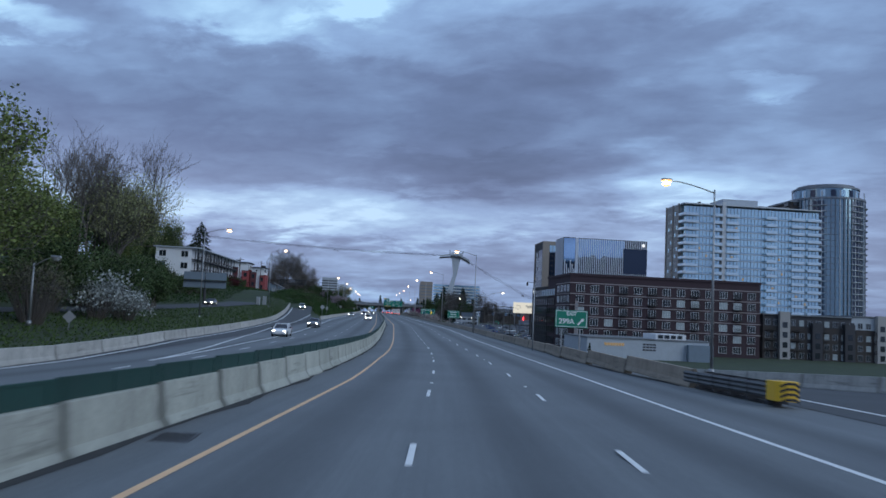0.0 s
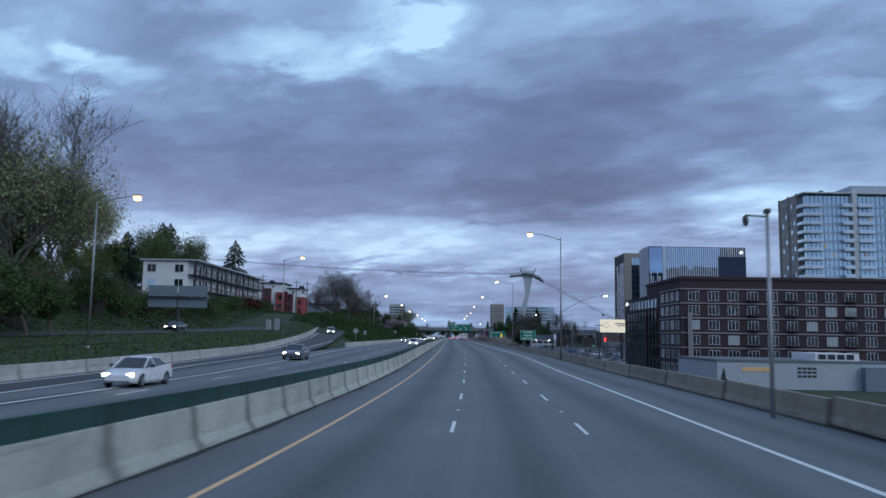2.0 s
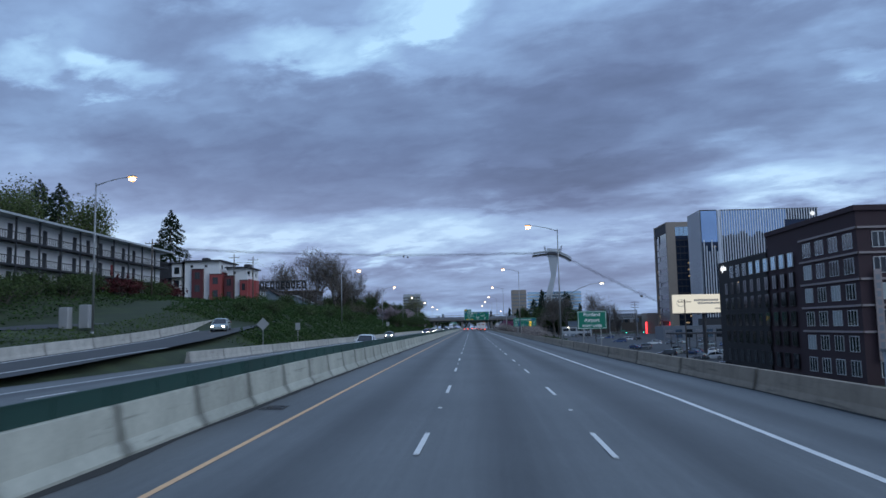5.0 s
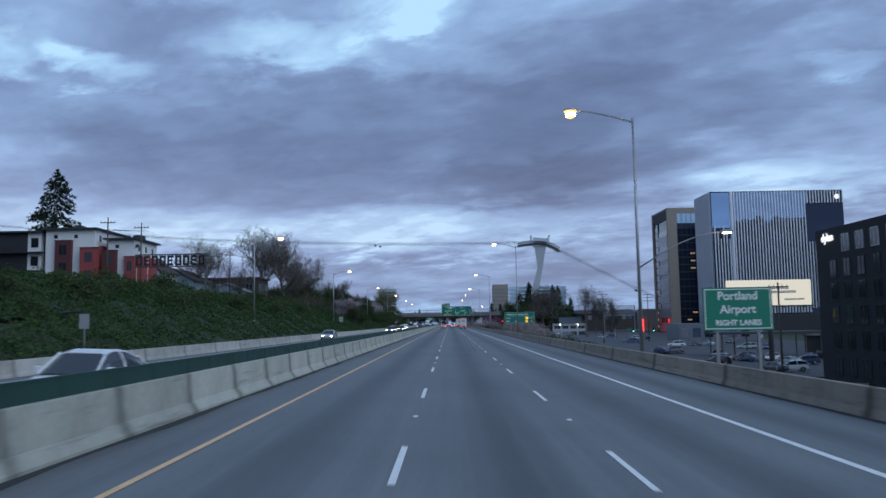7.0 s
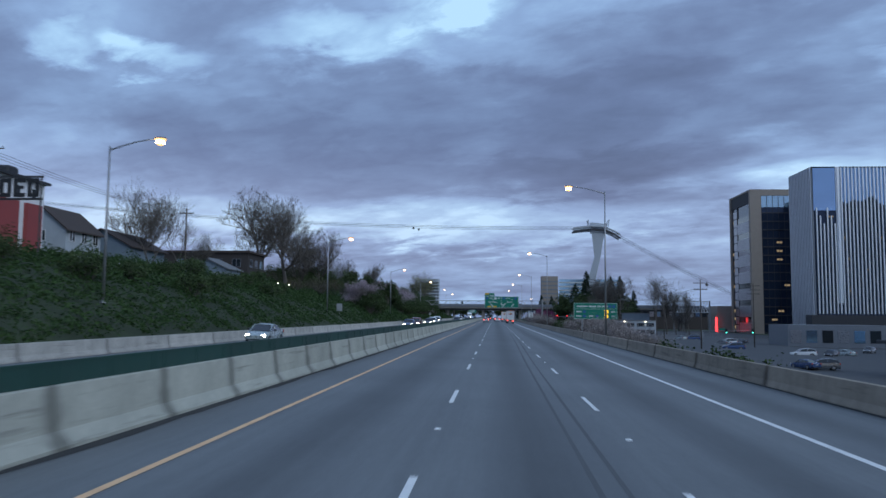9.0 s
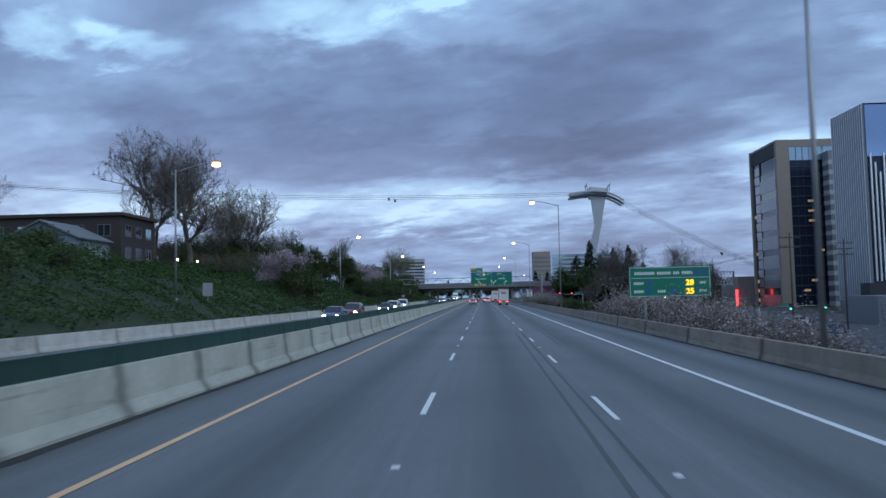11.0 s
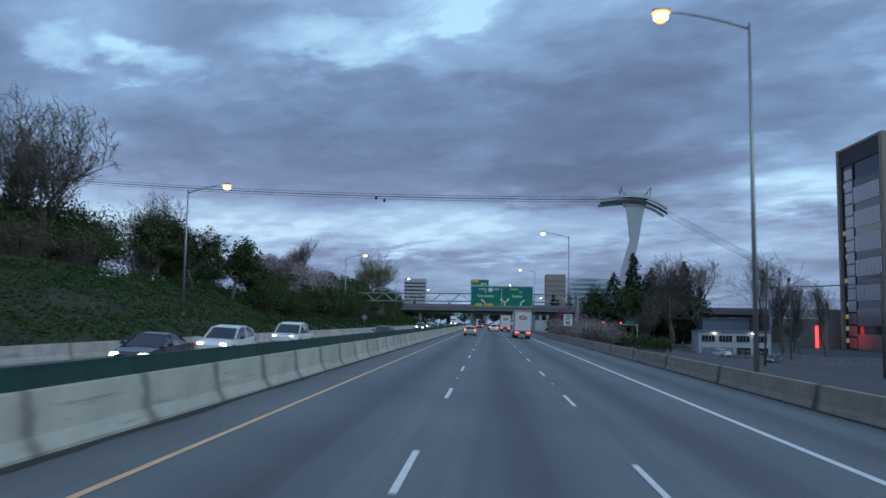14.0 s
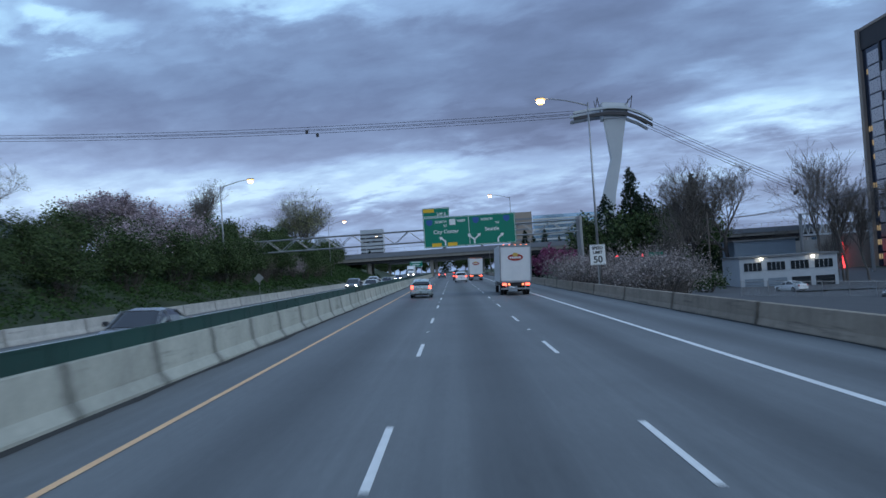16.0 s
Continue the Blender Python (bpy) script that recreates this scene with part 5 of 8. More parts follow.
def oncoming_truck(at):
    t = thing("semi_truck", "white lorry with sleeper cab and lit headlights", "truck", at, "vehicles on the motorway")
    g = Shape()
    g.chamfer_box(-1.28, 1.28, 0, 12, 1.1, 4.0, 0.05)
    part("trailer", g, TRUCK_BOX, t)
    g = Shape()
    g.rings([[(-w, y, 0.7), (-w, y, z), (-w * 0.8, y, z + 0.15), (w * 0.8, y, z + 0.15), (w, y, z), (w, y, 0.7)] for y, z, w in ((12.3, 3.5, 1.2), (13.6, 3.6, 1.2), (14.5, 2.9, 1.15), (15.0, 1.9, 1.1), (16.6, 1.6, 1.0))])
    cab = part("cab", g, PAINTS["white"], t)
    g = Shape()
    g.hexa([(-0.95, 14.45, 2.05), (0.95, 14.45, 2.05), (0.95, 15.0, 2.02), (-0.95, 15.0, 2.02), (-0.95, 14.35, 2.85), (0.95, 14.35, 2.85), (0.95, 14.62, 2.85), (-0.95, 14.62, 2.85)])
    part("windscreen", g, CAR_GLASS, cab)
    g = Shape()
    g.box(-0.6, 0.6, 16.55, 16.66, 0.8, 1.5)
    part("grille", g, STEEL, cab)
    for sx in (-1, 1):
        g = Shape()
        g.chamfer_box(sx * 0.8 - 0.15, sx * 0.8 + 0.15, 16.5, 16.68, 0.95, 1.2, 0.03)
        part("headlight", g, HEADLIGHT, t)
        for y in (1.2, 2.5, 12.6, 15.6):
            wheel(t, sx * 1.05, y, 0.5, 0.3)


def on_road(s, y, back=False):
    turn = -math.degrees(math.atan((cx(y + 3) - cx(y)) / 3)) + (180 if back else 0)
    tilt = math.degrees(math.atan(fall(y))) * (-1 if back else 1)
    return pose(s + cx(y), y, road_z(s, y), 0, tilt, turn)


car("hatch", "silver", on_road(-1.6, 476), "silver-green hatchback with glowing tail lights in the inner lane")
box_truck(on_road(5.95, 477), "white delivery box truck with a red oval emblem")
car("suv", "white", on_road(2.2, 538), "white hatchback with bright red tail lights in the middle lane")
car("sedan", "red", on_road(1.8, 560), "dark red car with lit tail lights in the middle lane")
box_truck(on_road(5.0, 552), "white box truck ahead in the outer lane")
car("sedan", "grey", on_road(-1.7, 600), "grey car with lit tail lights in the inner lane")
car("suv", "black", on_road(2.0, 640), "dark car with lit tail lights in the middle lane")
for s, y, kind, paint, label in (
    (-9.2, 204.5, "hatch", "white", "white hatchback with lit headlights in the oncoming lanes"),
    (-16.3, 293, "sedan", "silver", "silver car with lit headlights in the oncoming lanes"),
    (-16.3, 128, "sedan", "grey", "grey car with lit headlights in the oncoming lanes"),
    (-16.2, 92, "sedan", "white", "white car with lit headlights in the oncoming lanes"),
    (-12.8, 361, "sedan", "blue", "blue car with lit headlights in the oncoming lanes"),
    (-12.8, 371, "suv", "red", "dark red estate car in the oncoming lanes"),
    (-12.8, 422, "pickup", "white", "white pickup truck with lit headlights in the oncoming lanes"),
    (-9.2, 443, "sedan", "grey", "grey car with lit headlights in the oncoming lanes"),
    (-12.8, 398.5, "sedan", "black", "black car with lit headlights in the oncoming lanes"),
    (-12.8, 407.5, "suv", "white", "white car with lit headlights in the oncoming lanes"),
    (-9.2, 513, "sedan", "white", "white car with lit headlights in the oncoming lanes"),
    (-12.8, 524, "suv", "grey", "grey car with lit headlights in the oncoming lanes"),
    (-9.2, 536, "sedan", "silver", "silver car with lit headlights in the oncoming lanes"),
    (-12.8, 550, "suv", "white", "white car with lit headlights in the oncoming lanes"),
    (-12.8, 612, "sedan", "blue", "blue car with lit headlights in the oncoming lanes"),
    (-9.2, 640, "sedan", "grey", "grey car with lit headlights in the oncoming lanes"),
):
    car(kind, paint, on_road(s, y, True), label, "head")
oncoming_truck(on_road(-12.8, 690, True))


def parked(x, y, turn, kind, paint, label, lights="off"):
    s = x - cx(y)
    car(kind, paint, pose(x, y, land_z(s, y) + 0.27, 0, 0, turn), label, lights)["group"] = "parked cars"


for k, (x, y) in enumerate(((52, 300), (55.5, 300.5), (44, 262), (62, 318), (66, 319), (70, 330), (40, 240), (74, 331), (58, 345), (48, 350), (52, 352), (37, 150), (33, 138), (41, 166), (36, 186), (62, 440), (66, 446), (70, 452), (58, 470), (64, 476), (52, 505), (48, 520), (50, 318), (54, 330), (58, 326), (60, 332), (64, 332.5), (83, 330), (76, 372), (80, 373), (92, 372), (64, 390), (68, 391), (72, 392), (56, 408), (84, 410), (38, 282), (34, 300))):
    parked(x, y, 20 + 60 * (k % 3), ("sedan", "suv", "hatch")[k % 3], ("grey", "white", "black", "silver", "blue")[k % 5], ("grey", "white", "black", "silver", "blue")[k % 5] + " parked car in the lot below the motorway")
car("sedan", "black", pose(-40, 160, street_z(158) + 0.1, 0, 0, 180), "dark car with lit headlights on the side street", "head")
car("suv", "white", pose(-40, 262, street_z(260) + 0.1, 0, 0, 180), "white car with lit headlights on the side street", "head")
car("sedan", "silver", pose(ramp_out(215) + 3.2, 218, ramp_z(216) + 0.08, -3, 0, 190), "silver car with lit headlights on the slip road", "head")


# ---- buildings ----
BRICK = surface("dark_red_brick", (0.046, 0.027, 0.034), 0.85, 0.25, 0.6, 14, 0.2)
BRICK_BLACK = surface("black_brick", (0.022, 0.021, 0.024), 0.8, 0.25, 0.6, 14, 0.2)
BAND = surface("pale_stone_band", (0.30, 0.26, 0.26), 0.8, 0.15, 1, 14)
STUCCO = surface("white_stucco", (0.74, 0.75, 0.77), 0.85, 0.1, 0.6, 12, 0.1, streak=0.12)
STUCCO_RED = surface("red_panel", (0.30, 0.06, 0.06), 0.7, 0.15, 0.8, 12, 0.05)
STUCCO_DARK = surface("charcoal_panel", (0.035, 0.037, 0.045), 0.7, 0.15, 0.8, 12, 0.05)
CLAD_GREY = surface("grey_cladding", (0.20, 0.22, 0.25), 0.5, 0.1, 0.5, 8, 0.0, 0.3)
FIN = surface("pale_aluminium_fin", (0.72, 0.75, 0.79), 0.4, 0.06, 0.5, 8, 0.0, 0.6)
TAN = surface("tan_stone_cladding", (0.30, 0.26, 0.225), 0.75, 0.12, 0.5, 10, 0.05)
SLAB = surface("balcony_slab", (0.52, 0.54, 0.56), 0.7, 0.1, 0.5, 10)
ROOF_GREY = surface("grey_roof", (0.16, 0.17, 0.18), 0.85, 0.2, 0.5, 8)
ROOF_BROWN = surface("brown_shingle_roof", (0.06, 0.045, 0.04), 0.9, 0.3, 0.8, 10, 0.3)
SIDING_BLUE = surface("blue_siding", (0.17, 0.22, 0.27), 0.75, 0.12, 0.8, 10)
SIDING_BROWN = surface("brown_siding", (0.045, 0.038, 0.036), 0.8, 0.15, 0.8, 10)
PAINTED_BLOCK = surface("pale_painted_block", (0.40, 0.44, 0.48), 0.8, 0.12, 0.8, 10, streak=0.15)
FRAME_WHITE = surface("white_window_frame", (0.68, 0.70, 0.71), 0.6, 0.05, 2, 10, 0)


def walls(parent, x0, x1, y0, y1, z0, z1, material, name="wall", label=""):
    g = Shape()
    g.box(x0, x1, y0, y1, z0, z1)
    return part(name, g, material, parent, label)


def window_pair(w, h, frame_mat, panes=2, rows=1, depth=0.18):
    """Meshes of a framed window facing -y, its middle at the origin: the frame and the glass."""
    f, b = Shape(), 0.07
    xs = sorted(set(round(v, 4) for v in [-w / 2, -w / 2 + b] + [-w / 2 + w * k / panes + d for k in range(1, panes) for d in (-0.04, 0.04)] + [w / 2 - b, w / 2]))
    zs = sorted(set(round(v, 4) for v in [-h / 2, -h / 2 + b] + [-h / 2 + h * k / rows + d for k in range(1, rows) for d in (-0.035, 0.035)] + [h / 2 - b, h / 2]))
    nx, nz = len(xs), len(zs)
    f.v = [(x, y, z) for y in (-0.05, depth) for z in zs for x in xs]
    at = lambda i, j, k: k * nx * nz + j * nx + i
    solid = lambda i, j: 0 <= i < nx - 1 and 0 <= j < nz - 1 and not (i % 2 and j % 2)
    for j in range(nz - 1):
        for i in range(nx - 1):
            if not solid(i, j):
                continue
            f.f.append((at(i, j, 0), at(i + 1, j, 0), at(i + 1, j + 1, 0), at(i, j + 1, 0)))
            if not solid(i - 1, j):
                f.f.append((at(i, j, 1), at(i, j, 0), at(i, j + 1, 0), at(i, j + 1, 1)))
            if not solid(i + 1, j):
                f.f.append((at(i + 1, j, 0), at(i + 1, j, 1), at(i + 1, j + 1, 1), at(i + 1, j + 1, 0)))
            if not solid(i, j - 1):
                f.f.append((at(i, j, 1), at(i + 1, j, 1), at(i + 1, j, 0), at(i, j, 0)))
            if not solid(i, j + 1):
                f.f.append((at(i, j + 1, 0), at(i + 1, j + 1, 0), at(i + 1, j + 1, 1), at(i, j + 1, 1)))
    g = Shape()
    g.box(-w / 2 + b / 2, w / 2 - b / 2, -0.012, 0.03, -h / 2 + b / 2, h / 2 - b / 2)
    return f.mesh("window", frame_mat), g


def put_windows(parent, frame, panes, spots, turn=0.0):
    """Windows at spots; panes: the glass meshes from which each window draws one by chance."""
    for x, y, z in spots:
        w = part("window", frame, None, parent, at=pose(x, y, z, 0, 0, turn))
        part("pane", random.choice(panes), None, w)


CURTAIN = surface("curtained_pane", (0.33, 0.38, 0.39), 0.3, 0.3, 1.2, 8, 0.0)


def brick_block():
    random.seed(11)
    b = thing("apartment_block", "dark red brick apartment block with pale stone bands", "building", pose(1.5, -1.5, 0.2))
    walls(b, 49.5, 109.3, 231.5, 262, -7, 16.2, BRICK, "wall", "dark red brick wall")
    walls(b, 49.2, 100, 262.004, 287, -7, 13.4, BRICK_BLACK, "wing", "black brick wing")
    walls(b, 49.52, 60, 249, 262.0, -7, 13.5, BRICK_BLACK, "wing_end")
    for z in (0.2, 3.6, 7.0, 10.4, 13.7):
        g = Shape()
        g.box(49.3, 109.5, 231.25, 231.5, z - 0.14, z + 0.14)
        g.box(49.25, 49.5, 231.25, 249, z - 0.14, z + 0.14)
        part("stone_band", g, BAND, b)
    g = Shape()
    g.box(49.2, 109.6, 231.2, 231.6, 15.9, 16.6)
    g.box(49.2, 49.6, 231.6, 262, 15.9, 16.6)
    g.box(109.2, 109.6, 231.6, 262, 15.9, 16.6)
    part("parapet", g, BRICK, b)
    frame, glass = window_pair(2.5, 2.1, FRAME_WHITE, 3)
    panes = [glass.mesh("pane", GLASS_DARK), glass.mesh("pane", GLASS_DARK), glass.mesh("pane", CURTAIN), glass.mesh("pane", GLASS_DARK)]
    spots = []
    for r, z in enumerate((-4.6, -1.4, 2.0, 5.4, 8.8, 12.1, 14.75)):
        if r == 6:
            continue
        for k in range(13):
            spots.append((52.6 + 4.5 * k, 231.45, z))
    put_windows(b, frame, panes, spots)
    put_windows(b, frame, panes, [(49.45, 234 + 4.2 * k, z) for k in range(4) for z in (-4.6, -1.4, 2.0, 5.4, 8.8, 12.1)], -90)
    small, glass = window_pair(1.7, 2.2, FRAME_WHITE, 2)
    panes = [glass.mesh("pane", GLASS_TEAL), glass.mesh("pane", GLASS_DARK)]
    put_windows(b, small, panes, [(49.15, 252 + 3.4 * k, z) for k in range(9) for z in (11.2,)], -90)
    black, glass = window_pair(1.7, 2.3, BLACK, 2)
    dark = [glass.mesh("pane", GLASS_DARK)]
    put_windows(b, black, dark, [(49.15, 252 + 3.4 * k, z) for k in range(10) for z in (-4.4, -1.0, 2.1, 5.2, 8.1)], -90)
    for k in (3, 5, 8, 11):
        for z in (1.0, 4.4, 7.8, 11.2):
            g = Shape()
            g.box(51.2 + 4.5 * k, 54.0 + 4.5 * k, 230.2, 231.5, z - 0.2, z)
            deck = part("balcony", g, BLACK, b)
            g = Shape()
            for j in range(14):
                g.box(51.2 + 4.5 * k + 0.2 * j, 51.24 + 4.5 * k + 0.2 * j, 230.2, 230.24, z, z + 1.0)
            g.box(51.2 + 4.5 * k, 54.0 + 4.5 * k, 230.18, 230.26, z + 1.0, z + 1.06)
            tagged(part("railing", g, BLACK, deck), kind="stuff")
    lettering("name_lettering", "dylan", 1.5, glow("white_sign_light", (0.9, 0.95, 1.0), 1.2), b, pose(49.1, 283.6, 12.2, 90, 0, -90), 0.05, 0.02)
    # upright banner on the south corner
    g = Shape()
    g.box(51.0, 52.0, 230.9, 231.0, -3.5, 8.2)
    banner = part("banner", g, BAND, b, "tall upright banner sign")
    for k in range(10):
        g = Shape()
        g.box(51.25, 51.75, 230.86, 230.9, -2.9 + 1.08 * k, -2.2 + 1.08 * k)
        part("banner_bar", g, CLAD_GREY, banner)


def glass_tower():
    random.seed(12)
    t = thing("glass_office_tower", "blue glass office tower with pale upright fins and a grey side", "building", pose(0, 0, 0))
    x0, x1, y0, y1, top = 121.3, 181.7, 532, 554, 59.8
    walls(t, x0 + 0.3, x1, y0 + 0.3, y1, -7, top - 0.5, GLASS_NAVY, "core")
    # bluer glass at the upper corner, the sky's reflection put into its colour
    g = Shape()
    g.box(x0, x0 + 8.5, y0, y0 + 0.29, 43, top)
    part("bright_glass", g, GLASS_SKY, t, "corner glass with the mirrored sky put into its blue")
    g = Shape()
    g.box(x0 + 8.6, x0 + 10.2, y0 - 0.15, y0 + 0.28, 8, top)
    part("mullion", g, FIN, t)
    g = Shape()
    g.box(x0 + 43, x1, y0 - 0.02, y0 + 0.28, 36, top - 6)
    part("dark_glass", g, GLASS_NAVY, t)
    # glass floors
    for k in range(15):
        g = Shape()
        z = -3 + 4.0 * k
        g.box(x0 + 0.2, x1 - 0.1, y0 + 0.1, y0 + 0.295, z, z + 0.45)
        part("spandrel", g, GLASS_NAVY, t)
    g = Shape()
    g.box(0, 0.46, -0.5, 0.1, 0, 1)
    fin = g.mesh("fin", FIN)
    n = 45
    for k in range(n):
        x = x0 + 1.0 + (x1 - x0 - 1.6) * k / (n - 1)
        hi, lo = top - 0.4, 4
        if x < x0 + 9:
            hi = 44 - 3 * (k % 3)
        if x > x0 + 43:
            hi, lo = 36, 6
            part("fin", fin, None, t, at=Matrix.Translation((x, y0, top - 6)) @ Matrix.Diagonal((1, 1, 5.6, 1)))
        part("fin", fin, None, t, at=Matrix.Translation((x, y0, lo)) @ Matrix.Diagonal((1, 1, hi - lo, 1)))
        # reflected sky put into the uppermost panes as paler glass, with a ragged lower edge
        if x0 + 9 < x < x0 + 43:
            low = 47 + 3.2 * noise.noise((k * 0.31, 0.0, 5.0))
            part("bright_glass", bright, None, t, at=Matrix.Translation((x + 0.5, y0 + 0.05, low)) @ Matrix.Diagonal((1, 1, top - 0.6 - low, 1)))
    lit = Shape()
    lit.box(0, 0.7, 0.02, 0.08, 0, 0.5)
    lit_me = lit.mesh("lit_window", WINDOW_LIT)
    for k in range(34):
        j, f = random.randrange(3, n - 2), random.randrange(0, 11)
        x = x0 + 1.0 + (x1 - x0 - 1.6) * j / (n - 1)
        part("lit_window", lit_me, None, t, at=Matrix.Translation((x + 0.5, y0, 0.4 + 4.0 * f)))
    walls(t, x0 - 0.3, x0 + 0.29, y0, y1, -7, top, CLAD_GREY, "side_wall", "grey metal clad side wall")
    rib = Shape()
    rib.box(-0.3, 0.0, 0, 0.35, 0, 1)
    rib_me = rib.mesh("rib", FIN)
    for k in range(15):
        part("rib", rib_me, None, t, at=Matrix.Translation((x0 - 0.3, y0 + 0.3 + 1.5 * k, -2)) @ Matrix.Diagonal((1, 1, top + 1.8, 1)))
    walls(t, x0, x1, y0, y1, top - 0.48, top, ROOF_GREY, "roof")
    walls(t, x0 - 4, x1 + 10, y0 - 6, y0 - 0.6, -7, 3.5, STUCCO_DARK, "podium")
    g = Shape()
    g.rings([[(x1 - 3 + r * math.cos(a), y, top - 3.2 + r * math.sin(a)) for a in (2 * math.pi * i / 12 for i in range(12)) for r in (1.2,)] for y in (y0 - 0.7, y0 - 0.56)])
    part("emblem", g, glow("emblem_light", (0.9, 0.95, 1), 1.0), t, "white lit emblem")


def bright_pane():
    # pane whose paler blue carries the painted sky reflection
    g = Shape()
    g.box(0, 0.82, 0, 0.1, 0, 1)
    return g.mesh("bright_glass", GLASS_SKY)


bright = bright_pane()


GLASS_SILVER = gloss("silver_grey_glass", (0.37, 0.37, 0.39), 0.3, 0.8, var=0.15)


def tan_tower():
    random.seed(13)
    t = thing("tan_office_tower", "tan stone and dark glass office tower with lit windows", "building", pose(0, 0, 0))
    x0, x1, y0, y1, top = 123.6, 149, 611, 641.3, 64.0
    walls(t, x0 + 0.5, x1, y0 + 0.5, y1 - 0.1, -7, top - 1, GLASS_NAVY, "core")
    g = Shape()
    g.box(x0, x0 + 5.2, y0 - 0.5, y0 + 1.6, -7, top)
    part("corner_pier", g, TAN, t)
    g = Shape()
    g.box(x0 - 0.5, x0 + 0.5, y1 - 1.1, y1 + 0.4, -7, top)
    part("corner_pier", g, TAN, t)
    g = Shape()
    g.box(x0 + 5.21, x1, y0 - 0.2, y0 + 0.48, top - 3.0, top)
    part("parapet", g, TAN, t)
    g = Shape()
    g.box(x0 - 0.1, x0 + 0.49, y0 + 1.61, y1 - 1.11, top - 0.8, top)
    part("parapet", g, TAN, t)
    g = Shape()
    g.box(x0 + 0.1, x0 + 0.48, y0 + 1.62, y1 - 1.12, top - 6.4, top - 0.82)
    part("louvre_band", g, STUCCO_DARK, t, "dark louvred top band")
    g = Shape()
    g.box(x0 + 0.1, x0 + 0.48, y1 - 10.6, y1 - 9.9, -7, top - 6.41)
    part("mullion", g, STUCCO_DARK, t)
    g = Shape()
    g.box(x0 + 5.3, x1 - 0.2, y0 + 0.2, y0 + 0.47, top - 8.6, top - 3.02)
    part("upper_glass", g, GLASS_TEAL, t, "pale glass of the top storey")
    pane = Shape()
    pane.box(-0.06, 0.06, -0.4, 0.4, -0.75, 0.75)
    side_lit = pane.mesh("lit_window", WINDOW_LIT)
    pane = Shape()
    pane.box(-1.3, 1.3, -0.05, 0.05, -0.45, 0.45)
    front_lit = pane.mesh("lit_window", WINDOW_LIT)
    for k in range(7):
        # tall silvery storeys parted by dark bands on the south half of the west face
        z = -5.5 + 8.2 * k
        high = min(z + 5.4, top - 6.5)
        g = Shape()
        g.box(x0 + 0.05, x0 + 0.48, y0 + 2.2, y1 - 10.7, z, high)
        storey = part("side_glass", g, GLASS_SILVER, t, "silvery glass storeys")
        for j in range(9):
            g = Shape()
            g.box(x0, x0 + 0.049, y0 + 3.6 + 1.75 * j, y0 + 3.72 + 1.75 * j, z + 0.3, high - 0.2)
            part("mullion", g, CLAD_GREY, storey)
        if z + 8.1 < top - 6.5:
            g = Shape()
            g.box(x0 + 0.28, x0 + 0.48, y0 + 2.2, y1 - 10.7, z + 5.45, z + 8.15)
            part("dark_band", g, GLASS_DARK, t, "dark recessed window band")
    for k in range(15):
        z = -5 + 4.1 * k
        if z + 4.0 < top - 6.4:
            g = Shape()
            g.box(x0 + 0.2, x0 + 0.48, y1 - 9.8, y1 - 4.0, z, z + 3.6)
            part("side_panel", g, GLASS_SILVER, t)
            for y in (y1 - 3.2, y1 - 1.9):
                if random.random() < (0.75 if k < 6 else 0.3):
                    part("lit_window", side_lit, None, t, at=pose(x0 + 0.44, y, z + 2.6))
        if z < top - 9:
            g = Shape()
            g.box(x0 + 5.25, x1, y0 + 0.1, y0 + 0.47, z, z + 0.55)
            part("spandrel", g, STUCCO_DARK, t)
            for j in range(4):
                if random.random() < 0.14:
                    part("lit_window", front_lit, None, t, at=pose(x0 + 7.2 + 3.2 * j, y0 + 0.46, z + 2.4))
    for k in range(6):
        g = Shape()
        g.box(x0 + 5.3 + 2.7 * k, x0 + 5.45 + 2.7 * k, y0 + 0.0, y0 + 0.09, -7, top - 3.1)
        part("mullion", g, STUCCO_DARK, t)
    walls(t, x0 + 18.5, x1 + 6, y0 - 6, y0 - 0.52, -7, top - 6, CLAD_GREY, "side_bay")
    for k in range(15):
        g = Shape()
        g.box(x0 + 18.4, x1 + 6.1, y0 - 6.1, y0 - 5.95, -5 + 4.1 * k, -3.2 + 4.1 * k)
        part("bay_band", g, PAINTED_BLOCK, t)
        g = Shape()
        g.box(x0 + 18.38, x0 + 18.49, y0 - 5.9, y0 - 0.6, -5 + 4.1 * k, -3.2 + 4.1 * k)
        part("bay_band", g, PAINTED_BLOCK, t)


END_WALL = surface("grey_tan_concrete", (0.35, 0.34, 0.33), 0.8, 0.1, 0.5, 10, 0.05, streak=0.1)


